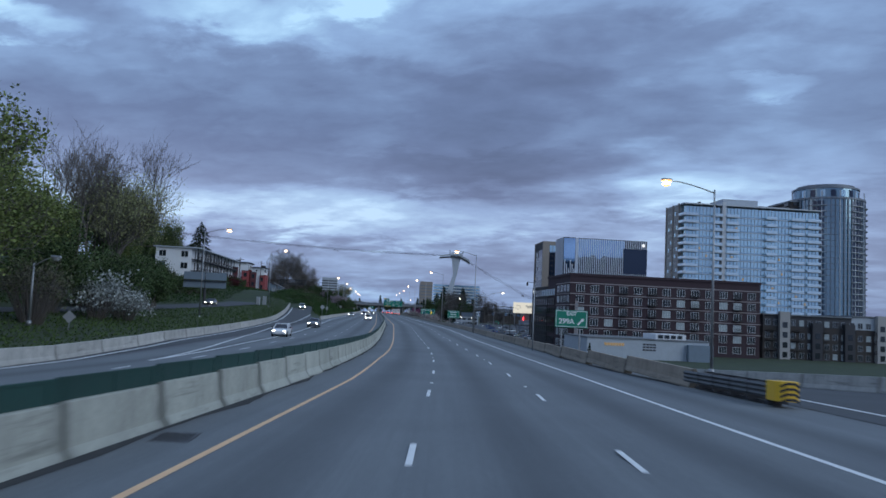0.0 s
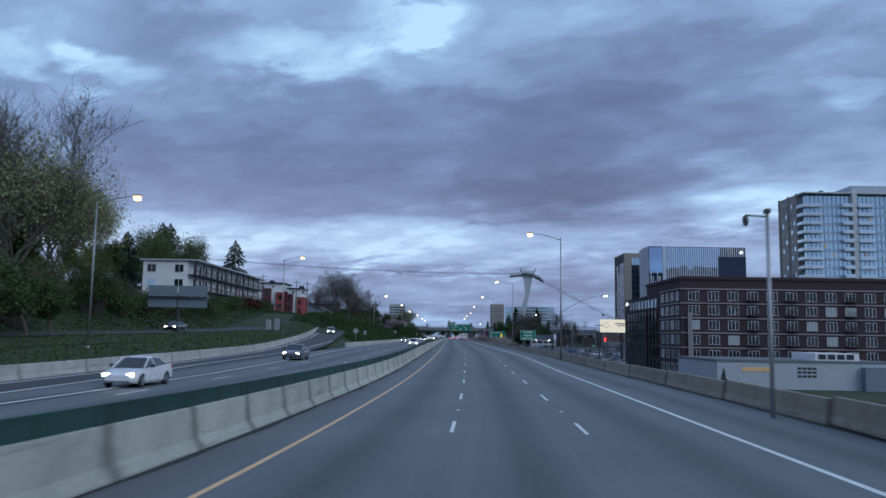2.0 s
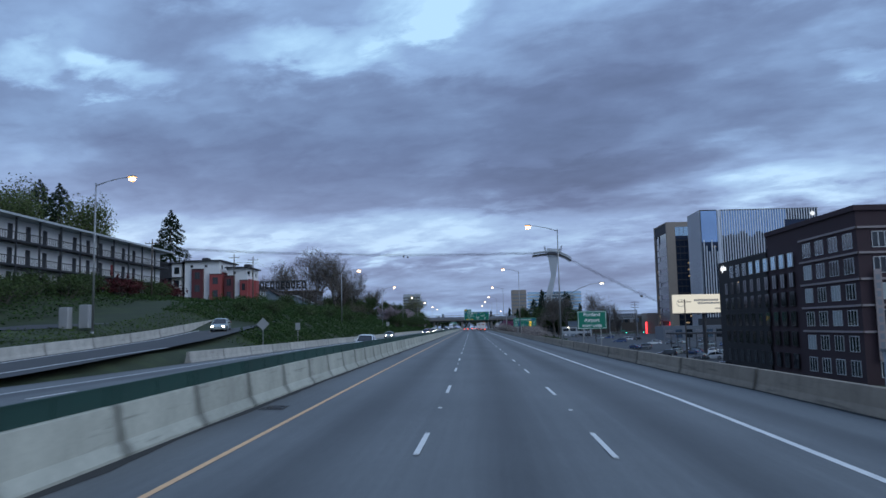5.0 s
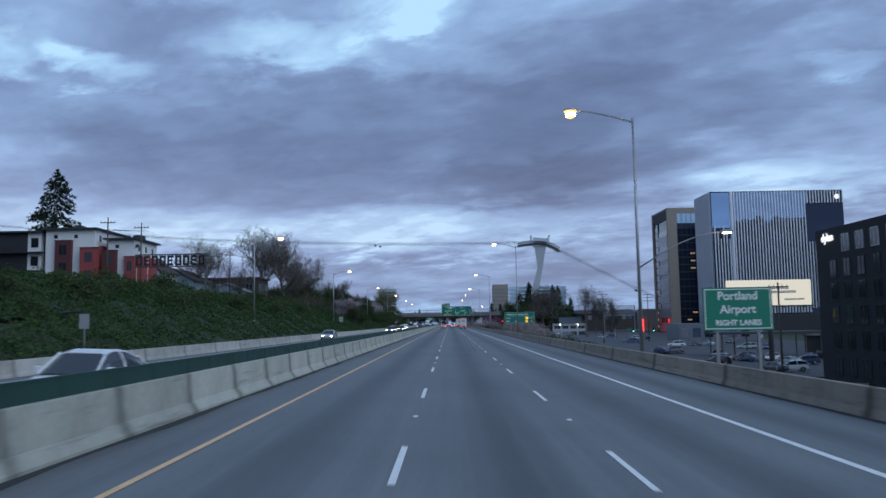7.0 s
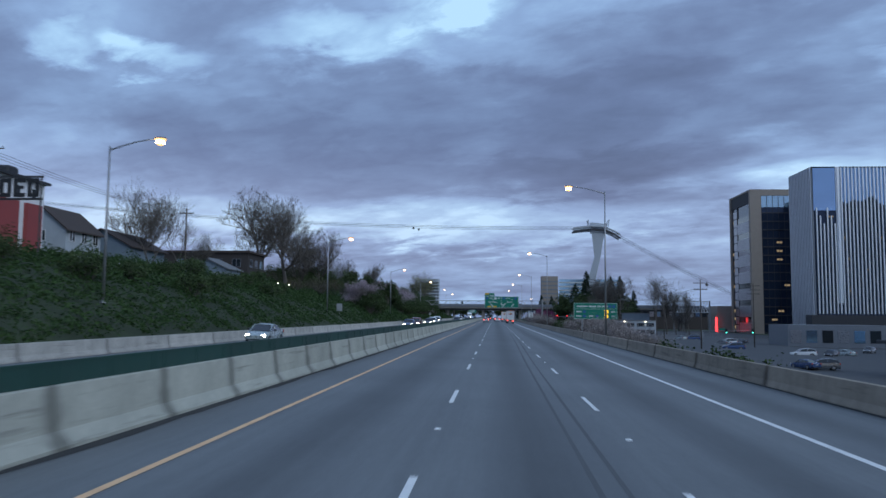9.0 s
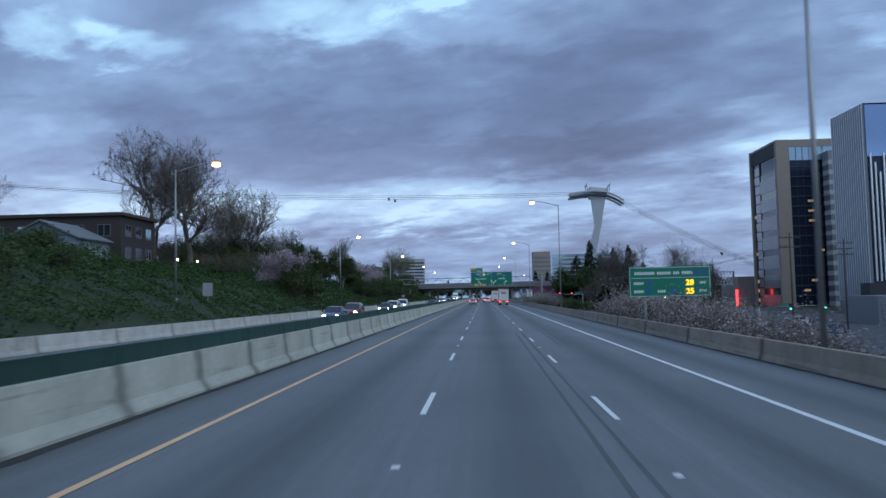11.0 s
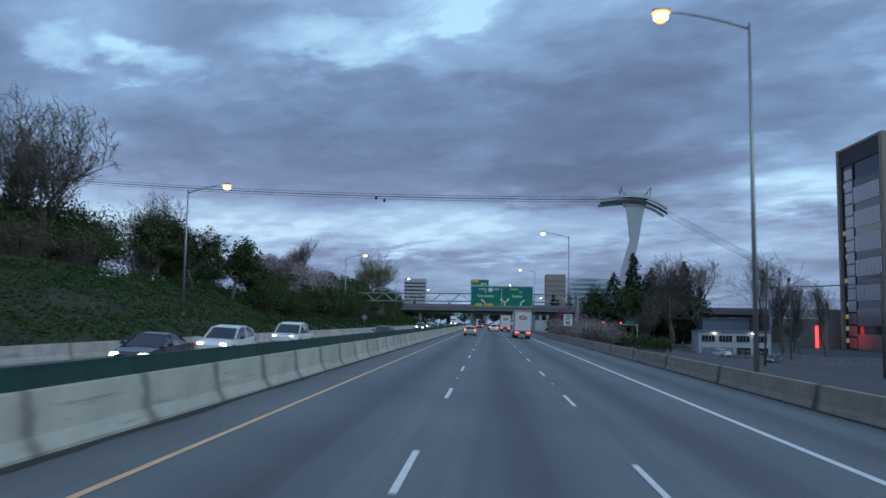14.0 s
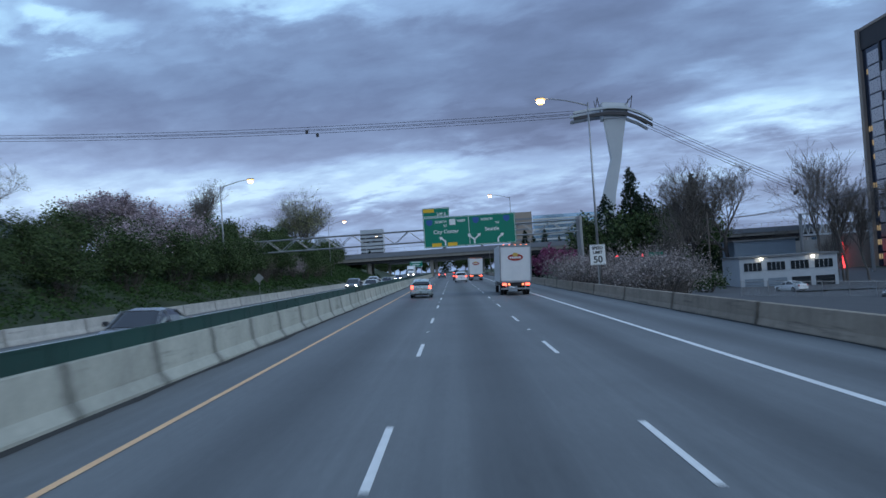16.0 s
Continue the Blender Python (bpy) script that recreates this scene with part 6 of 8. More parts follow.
def residential_tower():
    random.seed(14)
    t = thing("residential_tower", "tall pale apartment tower with glass balconies", "building", pose(0, 0, 0))
    x0, x1, y0, y1, top = 129.4, 194, 336, 358, 56.4
    walls(t, x0 + 0.5, x1 - 0.5, y0 + 1.2, y1, -7, top, GLASS_TEAL, "core")
    walls(t, x0 - 0.4, x0 + 0.49, y0 + 5.6, y1 - 0.4, -7, top + 0.8, END_WALL, "end_wall", "grey-tan concrete end wall")
    # upright strips that part the end wall
    for y in (y0 + 5.4, y0 + 12.6, y1 - 1.3):
        walls(t, x0 - 0.75, x0 - 0.402, y, y + 1.2, -7, top + 1.6, TAN, "end_strip")
    walls(t, x0 + 17.4, x0 + 19.1, y0 - 0.3, y0 + 1.18, -7, top + 2.5, SLAB, "pier")
    walls(t, x0 + 19.4, x0 + 36, y0 + 4, y1 - 4, top, top + 4.6, PAINTED_BLOCK, "roof_house")
    walls(t, x0 + 37, x0 + 52, y0 + 5, y1 - 4, top, top + 2.4, CLAD_GREY, "roof_house")
    walls(t, x0 - 0.6, x1 + 0.3, y0 - 0.1, y1, top + 0.81, top + 1.3, SLAB, "cornice")
    g = Shape()
    g.tube([(x0 + 9, y0 + 6, top + 1.3), (x0 + 9, y0 + 6, top + 2.6)], 0.25, 6)
    g.box(x0 + 8.3, x0 + 9.7, y0 + 5.6, y0 + 6.4, top + 2.5, top + 2.9)
    part("roof_vent", g, STEEL_DARK, t)
    rail = Shape()
    rail.box(0, 1, 0, 0.06, 0.05, 1.1)
    rail_me = rail.mesh("balcony_glass", GLASS_BALCONY)
    floors = 18
    for k in range(floors):
        z = -4 + 3.3 * k
        g = Shape()
        g.box(x0 + 0.5, x1, y0 + 0.9, y0 + 1.3, z - 0.12, z + 0.12)
        part("floor_slab", g, SLAB, t)
        g = Shape()
        g.box(x0 + 0.5, x1, y0 + 1.1, y0 + 1.19, z + 0.12, z + 0.75)
        part("spandrel", g, GLASS_SPANDREL, t)
        # balconies that turn the corner
        curve_at = [(x0 + 6.0, y0 + 1.2), (x0 + 6.0, y0 - 0.9)] + [(x0 - 0.9 + 2.6 * (1 - math.sin(a)), y0 - 0.9 + 2.6 * (1 - math.cos(a))) for a in (radians(90 * i / 6) for i in range(7))] + [(x0 - 0.9, y0 + 5.3), (x0 + 0.5, y0 + 5.3), (x0 + 0.5, y0 + 1.2)]
        g = Shape()
        g.rings([[(x, y, h) for x, y in curve_at] for h in (z - 0.16, z + 0.16)])
        part("corner_balcony", g, SLAB, t)
        if k % 2 == 0 or k > 3:
            g = Shape()
            ring = curve_at[1:-2]
            for (ax, ay), (bx, by) in zip(ring[:-1], ring[1:]):
                g.face((ax, ay, z + 0.2), (bx, by, z + 0.2), (bx, by, z + 1.1), (ax, ay, z + 1.1))
            part("balcony_glass", g, GLASS_BALCONY, t)
        for a, b in ((13.6, 17.3), (19.2, 25), (38, 43), (50, 56), (57.5, 64)):
            g = Shape()
            g.box(x0 + a, x0 + b, y0 - 0.9, y0 + 1.2, z - 0.14, z + 0.14)
            slab = part("balcony", g, SLAB, t)
            part("balcony_glass", rail_me, None, slab, at=Matrix.Translation((x0 + a, y0 - 0.88, z + 0.14)) @ Matrix.Diagonal((b - a, 1, 1, 1)))
        for j, y in enumerate((y0 + 8.4, y0 + 10.6, y0 + 15.4, y0 + 18.2)):
            g = Shape()
            g.box(x0 - 0.46, x0 - 0.38, y - 0.6, y + 0.6, z + 0.7, z + 2.4)
            part("window", g, GLASS_DARK if (j + k) % 3 else GLASS_TEAL, t)
    for k in range(40):
        x = x0 + 0.8 + (x1 - x0 - 1.4) * k / 39
        g = Shape()
        g.box(x - 0.06, x + 0.06, y0 + 1.02, y0 + 1.2, -7, top)
        part("mullion", g, SLAB if k % 5 == 0 else CLAD_GREY, t)
    lamp = Shape()
    lamp.box(-0.35, 0.35, -0.05, 0.05, -0.5, 0.5)
    lamp_me = lamp.mesh("lit_window", WINDOW_LIT)
    for k in range(14):
        part("lit_window", lamp_me, None, t, at=pose(x0 + 1 + 60 * random.random(), y0 + 1.0, -2.2 + 3.3 * random.randrange(1, 16)))


GLASS_BALCONY = gloss("pale_balcony_glass", (0.62, 0.76, 0.84), 0.12, 0.6, var=0.1)
GLASS_SPANDREL = gloss("blue_grey_spandrel_glass", (0.34, 0.48, 0.58), 0.15, 0.7, var=0.2)
GLASS_ROUND = gloss("dim_teal_glass", (0.22, 0.33, 0.40), 0.08, 0.7, var=0.2)


def round_tower():
    random.seed(15)
    t = thing("round_residential_tower", "round glass apartment tower with stacked balconies and a domed drum", "building", pose(259.5, 442, 0))
    drum = lambda r, a0=0.0, a1=360.0, n=40: [(r * math.sin(radians(a0 + (a1 - a0) * i / n)), -r * math.cos(radians(a0 + (a1 - a0) * i / n))) for i in range(n + (a1 - a0 < 360))]
    for r, z0, z1, m, nm in ((21.0, -7, 80, GLASS_ROUND, "core"), (18.0, 80.01, 86, GLASS_ROUND, "upper_drum"), (18.6, 86.01, 87.0, CLAD_GREY, "cornice"), (21.8, 79.2, 80.2, CLAD_GREY, "cornice"), (16.0, 87.01, 88.6, CLAD_GREY, "roof_house")):
        g = Shape()
        g.rings([[(x, y, z) for x, y in drum(r)] for z in (z0, z1)])
        part(nm, g, m, t)
    walls(t, -25, -14, -6, 20, -7, 78, SIDING_BROWN, "shoulder", "dark brown shoulder of the tower")
    walls(t, -25.4, -15, -6.4, 20, 78.01, 79, CLAD_GREY, "shoulder_cornice")
    for k in range(24):
        z = -3 + 3.4 * k
        g = Shape()
        g.rings([[(x, y, z + d) for x, y in drum(21.25)] for d in (0, 0.4)])
        part("floor_slab", g, CLAD_GREY, t)
        for a0, a1 in ((-52, -30), (8, 30), (50, 74)):
            g = Shape()
            ring = drum(22.6, a0, a1, 8) + drum(20.5, a0, a1, 8)[::-1]
            g.rings([[(x, y, z + d) for x, y in ring] for d in (0.0, 0.3)])
            part("balcony", g, SLAB, t)
            g = Shape()
            ring = drum(21.4, a0 + 2, a1 - 2, 8) + drum(20.8, a0 + 2, a1 - 2, 8)[::-1]
            g.rings([[(x, y, z + d) for x, y in ring] for d in (0.6, 2.9)])
            part("balcony_recess", g, GLASS_NAVY, t)
        g = Shape()
        g.box(-25.3, -25.0, -4.5 + (k % 2), 1.5, z + 0.8, z + 2.6)
        part("window", g, GLASS_DARK, t)
        g = Shape()
        g.box(-23.5, -17.0, -6.2, -6.0, z + 0.8, z + 2.6)
        part("window", g, GLASS_DARK, t)
    for k in range(28):
        a = radians(-88 + 176 * k / 27)
        g = Shape()
        g.box(-0.22, 0.22, -0.35, 0.1, -7, 79.1 if k % 4 else 84)
        part("pier", g, SLAB if k % 4 == 0 else CLAD_GREY, t, at=pose(21.2 * math.sin(a), -21.2 * math.cos(a), 0, 0, 0, math.degrees(a)))
    for k in range(9):
        a = radians(-70 + 140 * k / 8)
        g = Shape()
        g.box(-1.3, 1.3, -0.2, 0.1, 81, 85)
        part("window", g, GLASS_NAVY if k % 2 else GLASS_TEAL, t, at=pose(18.05 * math.sin(a), -18.05 * math.cos(a), 0, 0, 0, math.degrees(a)))


def low_block():
    random.seed(16)
    t = thing("low_apartment_block", "dim dark brown apartment block with paler bays", "building", pose(0, 0, 0))
    x0, x1, y0, y1, top = 117, 197, 240, 264, 7.2
    walls(t, x0, x1, y0, y1, -7.5, 3.6, SIDING_BROWN, "wall")
    walls(t, x0 + 0.1, x0 + 30, y0 + 0.1, y1, 3.61, top, STUCCO_DARK, "upper_wall")
    walls(t, x0 + 30.01, x1 - 0.1, y0 + 0.1, y1, 3.61, top + 0.6, PAINTED_BLOCK, "upper_wall", "pale upper storey")
    walls(t, x0 - 0.4, x0 + 30, y0 - 0.4, y1, top + 0.01, top + 0.4, ROOF_GREY, "roof")
    walls(t, x0 + 30.02, x1 + 0.4, y0 - 0.4, y1, top + 0.61, top + 1.0, ROOF_GREY, "roof")
    frame, glass = window_pair(1.6, 1.9, PAINTED_BLOCK, 2)
    panes = [glass.mesh("pane", GLASS_DARK), glass.mesh("pane", GLASS_DARK), glass.mesh("pane", CURTAIN)]
    put_windows(t, frame, panes, [(x0 + 1.6 + 2.85 * k, y0 - 0.02, z) for k in range(28) for z in (-5.5, -2.4, 0.8, 4.9)])
    for k in range(7):
        pale = k % 3 == 0
        high = top + (1.2 if pale else -2.0)
        bay = walls(t, x0 + 5 + 11 * k, x0 + 8.4 + 11 * k, y0 - 1.4, y0 - 0.02, -7.5, high, END_WALL if pale else STUCCO_DARK, "bay")
        for z in (-5.3, -2.2, 1.0, 4.2):
            if z + 1.2 < high:
                g = Shape()
                g.box(x0 + 5.9 + 11 * k, x0 + 7.5 + 11 * k, y0 - 1.47, y0 - 1.3, z - 0.9, z + 0.9)
                part("bay_window", g, GLASS_DARK, bay)
    for k in range(9):
        for z in (-3.9, -0.7, 2.4):
            g = Shape()
            g.box(x0 + 1 + 9 * k, x0 + 4 + 9 * k, y0 - 1.1, y0 - 0.02, z - 0.15, z)
            deck = part("balcony", g, BLACK, t)
            g = Shape()
            for j in range(11):
                g.box(x0 + 1 + 9 * k + 0.3 * j, x0 + 1.05 + 9 * k + 0.3 * j, y0 - 1.1, y0 - 1.05, z, z + 0.95)
            g.box(x0 + 1 + 9 * k, x0 + 4.05 + 9 * k, y0 - 1.12, y0 - 1.03, z + 0.95, z + 1.0)
            tagged(part("railing", g, BLACK, deck), kind="stuff")


def warehouse():
    random.seed(17)
    t = thing("warehouse", "low pale grey flat-roofed warehouse with a few lit windows", "building", pose(2.5, 3, -0.3))
    walls(t, 44, 76, 190, 214, -7, -1.3, PAINTED_BLOCK, "wall")
    walls(t, 43.8, 76.2, 189.8, 214.2, -1.29, -0.95, ROOF_GREY, "roof")
    walls(t, 62, 70, 190.5, 200, -0.94, 0.4, STUCCO, "roof_house")
    for k in range(4):
        g = Shape()
        g.box(62.6 + 1.7 * k, 63.9 + 1.7 * k, 190.4, 190.52, -0.7, 0.2)
        part("window", g, GLASS_DARK, t)
    for k in range(7):
        g = Shape()
        g.box(48.5 + 0.75 * k, 49.1 + 0.75 * k, 189.9, 190.02, -3.0, -2.3)
        part("window", g, WINDOW_LIT, t)
    rows = Shape()
    for r in range(3):
        for k in range(4):
            rows.box(58.5 + 0.9 * k, 59.2 + 0.9 * k, 189.94, 190.0, -2.6 - 0.7 * r, -2.2 - 0.7 * r)
    part("wall_lettering", rows, STUCCO_DARK, t)
    walls(t, 70, 76.5, 188.5, 189.98, -7, -2.0, SIDING_BLUE, "porch")


def billboard():
    t = thing("billboard", "lit pale billboard on a dark post beside the motorway", "billboard", pose(56.2, 315, 0.2))
    g = Shape()
    g.chamfer_box(-7.3, 7.3, 0, 0.5, 4.0, 8.4, 0.08)
    face = part("face", g, LIGHTBOX, t, "glowing cream billboard face")
    bars(face, [(-2.2, 3.4, 7.0, 0.5), (-1.4, 4.6, 6.3, 0.45), (2.6, 6.0, 5.0, 0.3)], CLAD_GREY, -0.01, "billboard_bars")
    g = Shape()
    g.tube([(-5.3 + 1.0 * math.cos(a), -0.02, 6.4 + 0.8 * math.sin(a)) for a in (2 * math.pi * i / 16 for i in range(17))], 0.06, 4)
    part("emblem", g, CLAD_GREY, face)
    g = Shape()
    g.box(-7.4, 7.4, -0.9, 0.5, 3.75, 3.95)
    part("catwalk", g, STEEL_DARK, t)
    g = Shape()
    g.tube([(0, 0.3, -7), (0, 0.3, 4)], 0.45, 12)
    part("post", g, STEEL_DARK, t)
    for k in range(4):
        g = Shape()
        g.tube([(-5.4 + 3.6 * k, 0.2, 3.8), (-5.4 + 3.6 * k, -1.4, 3.6)], 0.04, 5)
        g.box(-5.7 + 3.6 * k, -5.1 + 3.6 * k, -1.6, -1.35, 3.55, 3.75)
        part("flood_lamp", g, STEEL_DARK, t)


def motel():
    random.seed(18)
    t = thing("hillside_apartments", "long three-storey pale apartment house with dark gallery balconies", "building", pose(-55.6, 211.5, 0))
    # its long side lies along the road
    L, top, z0 = 59.5, 17.3, 5.5
    walls(t, -11.0, -1.6, 0, L, z0, top - 0.3, STUCCO, "wall", "white stucco wall")
    walls(t, -11.6, 0.6, -0.6, L + 0.6, top - 0.29, top, PAINTED_BLOCK, "roof", "pale metal roof edge")
    for k in range(4):
        z = top - 0.3 - 3.05 * (k + 1) + 0.2
        g = Shape()
        g.box(-1.6, 0.1, 0.0, L, z - 0.22, z)
        deck = part("gallery", g, STUCCO_DARK, t)
        g = Shape()
        g.box(0.02, 0.08, 0.0, L, z + 0.9, z + 1.0)
        for j in range(int(L / 0.5)):
            g.box(0.03, 0.07, 0.5 * j, 0.5 * j + 0.08, z, z + 0.9)
        part("railing", g, BLACK, deck)
    for j in range(11):
        g = Shape()
        g.box(-0.15, 0.05, 0.3 + 5.3 * j, 0.5 + 5.3 * j, z0, top - 0.3)
        part("post", g, STUCCO_DARK, t)
    frame, glass = window_pair(1.9, 1.7, FRAME_WHITE, 2)
    panes = [glass.mesh("pane", GLASS_DARK), glass.mesh("pane", GLASS_TEAL)]
    door = Shape()
    door.box(-0.5, 0.5, -0.05, 0.05, -1.1, 1.1)
    door_me = door.mesh("door", STUCCO_DARK)
    red = door.mesh("door", STUCCO_RED)
    for r in range(3):
        z = top - 0.3 - 3.05 * (r + 1) + 1.45
        put_windows(t, frame, panes, [(-1.64, 2 + 4.0 * j, z + 0.2) for j in range(14)], 90)
        for j in range(12):
            part("door", red if (r, j) == (1, 9) else door_me, None, t, at=pose(-1.58, 4.2 + 4.0 * j, z - 0.1, 0, 0, 90))
    put_windows(t, frame, panes, [(x, -0.02, z) for x in (-3.4, -9.2) for z in (15.4, 12.3)])
    g = Shape()
    g.tube([(-8, 30, top), (-8, 30, top + 1.0)], 0.25, 8)
    part("roof_vent", g, STEEL, t)


def townhouse(x0, x1, y, d, z0, top, bays, label, dark_wing=None):
    """White flat-roofed townhouse facing down the road; bays: (x0, x1, top, how far it stands out, in the shaded red or
    not).
    """
    t = thing("townhouse", label, "house", pose(0, y, 0), "townhouses")
    walls(t, x0, x1, 0, d, z0 - 2, top - 0.3, STUCCO, "wall", "white stucco wall")
    walls(t, x0 - 0.5, x1 + 0.6, -0.8, d + 0.4, top - 0.29, top, STUCCO_DARK, "roof")
    g = Shape()
    g.chamfer_box(x0 + 3.0, x0 + 4.6, 3, 5, top + 0.004, top + 0.9, 0.2)
    part("roof_hatch", g, STUCCO_DARK, t)
    for a, b, high, out, dark in bays:
        bay = walls(t, a, b, -out, -0.004, z0 - 2, high, STUCCO_RED_SHADED if dark else STUCCO_RED, "bay", "dark red bay")
        walls(t, a - 0.1, b + 0.1, -out - 0.1, -0.004, high + 0.004, high + 0.16, STUCCO_DARK, "bay_cap")
        z = high - 2.3
        while z > z0:
            g = Shape()
            g.box(a + (b - a) * 0.28, a + (b - a) * 0.72, -out - 0.05, -out + 0.05, z, z + 1.6)
            pane = part("window", g, GLASS_DARK, bay)
            g = Shape()
            g.box((a + b) / 2 - 0.04, (a + b) / 2 + 0.04, -out - 0.08, -out - 0.051, z, z + 1.6)
            part("glazing_bar", g, STUCCO_DARK, pane)
            z -= 3.0
    # small square lights high on the front and along the side
    for k in range(2):
        g = Shape()
        g.box(x0 + 1.4 + 3.4 * k, x0 + 2.0 + 3.4 * k, -0.06, 0.1, top - 1.7, top - 1.1)
        part("window", g, GLASS_DARK, t)
    for k in range(3):
        g = Shape()
        g.box(x1 - 0.1, x1 + 0.06, 1.6 + d * 0.3 * k, 2.3 + d * 0.3 * k, top - 2.1, top - 1.1)
        part("window", g, GLASS_DARK, t)
    walls(t, x1 + 0.004, x1 + 0.5, d * 0.12, d * 0.46, z0 - 2, top - 2.9, STUCCO_RED, "bay", "dark red side bay")
    walls(t, x1 + 0.004, x1 + 0.5, d * 0.62, d * 0.9, z0 - 2, top - 2.9, STUCCO_RED, "bay", "dark red side bay")
    if dark_wing:
        a, b, c = dark_wing
        walls(t, a, b, 0.6, d - 1, z0 - 2, top - 0.6, STUCCO_DARK, "wing", "charcoal wing")
        walls(t, a - 0.4, x0 - 0.52, -0.2, d - 0.6, top - 0.59, top - 0.3, STUCCO_DARK, "wing_roof")
        walls(t, b + 0.004, c, 0.5, d - 1, z0 - 2, top - 0.6, STUCCO, "wing_wall", "white stucco strip")
        walls(t, c + 0.004, x0 - 0.004, 1.4, d - 1, z0 - 2, top - 0.6, STUCCO_DARK, "stair_recess")
        for k in range(3):
            z = z0 + 1.0 + 3.1 * k
            g = Shape()
            g.box(b + 0.6, c - 0.5, 0.42, 0.52, z + 0.8, z + 2.4)
            part("window", g, GLASS_DARK, t)
            g = Shape()
            g.box(a, c + 0.6, -0.8, 0.49, z - 0.18, z)
            deck = part("balcony", g, STUCCO_DARK, t)
            g = Shape()
            for j in range(int((b - a) / 0.3)):
                g.box(a + 0.3 * j, a + 0.3 * j + 0.05, -0.8, -0.75, z, z + 0.95)
            g.box(a, b, -0.82, -0.73, z + 0.95, z + 1.02)
            part("railing", g, BLACK, deck)
    return t


# darker copy of the red bay panel, with shade put into its colour
STUCCO_RED_SHADED = surface("shaded_maroon_panel", (0.11, 0.028, 0.034), 0.7, 0.15, 0.8, 12, 0.05)


def gabled_house(x, y, w, d, z0, eave, ridge, wall_mat, roof_mat, label, turn=0):
    t = thing("house", label, "house", pose(x, y, 0, 0, 0, turn), "houses on the hill")
    walls(t, -w / 2, w / 2, 0, d, z0 - 1.5, eave, wall_mat, "wall")
    g = Shape()
    e = 0.5
    for sx in (-1, 1):
        g.hexa([(0, -e, ridge), (sx * (w / 2 + e), -e, eave - 0.15), (sx * (w / 2 + e), d + e, eave - 0.15), (0, d + e, ridge), (0, -e, ridge + 0.2), (sx * (w / 2 + e), -e, eave + 0.05), (sx * (w / 2 + e), d + e, eave + 0.05), (0, d + e, ridge + 0.2)])
    part("roof", g, roof_mat, t)
    g = Shape()
    g.rings([[(-w / 2, yy, eave), (w / 2, yy, eave), (0, yy, ridge)] for yy in (0.0, d)])
    part("gable", g, wall_mat, t)
    frame, glass = window_pair(1.4, 1.5, FRAME_WHITE, 2)
    panes = [glass.mesh("pane", GLASS_DARK)]
    h = z0 + 1.9
    put_windows(t, frame, panes, [(-w * 0.25, -0.02, h), (w * 0.25, -0.02, h)] + ([(0, -0.02, h + 2.8)] if eave - z0 > 4.5 else []))
    put_windows(t, frame, panes, [(w / 2 + 0.02, d * (k + 0.5) / 3, hh) for k in range(3) for hh in ((h, h + 2.8) if eave - z0 > 5 else (h,))], 90)
    return t


def panels_board():
    t = thing("twin_billboard", "blue-grey back of a wide twin roadside billboard", "billboard", pose(-43.8, 168.5, 0, 0, 0, 4), "")
    for x0, x1 in ((-4.4, -0.1), (0.1, 4.4)):
        for z0, z1 in ((5.9, 7.3), (7.6, 9.2)):
            g = Shape()
            g.box(x0, x1, 0, 0.25, z0, z1)
            part("panel", g, SIDING_BLUE, t)
    g = Shape()
    g.box(-4.5, 4.5, -0.5, 0.0, 7.32, 7.5)
    part("catwalk", g, STEEL_DARK, t)
    g = Shape()
    g.tube([(0, 0.5, 1.0), (0, 0.5, 8.0)], 0.28, 10)
    part("post", g, STEEL_DARK, t)


LETTER_AT = Matrix.Translation((-38.4, 289, -3.0)) @ Matrix.Diagonal((0.76, 1, 0.9, 1))


def letter_sign():
    t = thing("rooftop_letter_sign", "strip of dark upright letters seen from behind, on posts", "sign", LETTER_AT)
    for x in (-6.4, 0.2, 6.6):
        g = Shape()
        g.tube([(x, 0, 8), (x, 0, 17.2)], 0.08, 5)
        part("post", g, STEEL_DARK, t)
    for z in (15.25, 17.15):
        g = Shape()
        g.box(-6.6, 6.8, -0.05, 0.05, z - 0.09, z + 0.09)
        part("rail", g, STEEL_DARK, t)
    for k in range(9):
        x = -6.3 + 1.45 * k
        g = Shape()
        g.box(x, x + 1.15, -0.16, -0.06, 15.4, 15.75)
        g.box(x, x + 1.15, -0.16, -0.06, 16.65, 17.0)
        g.box(x, x + 0.35, -0.16, -0.06, 15.75, 16.65)
        if k % 3 != 1:
            g.box(x + 0.8, x + 1.15, -0.16, -0.06, 15.75, 16.65)
        else:
            g.box(x + 0.35, x + 1.0, -0.16, -0.06, 16.1, 16.35)
        part("letter_bar", g, BLACK, t)


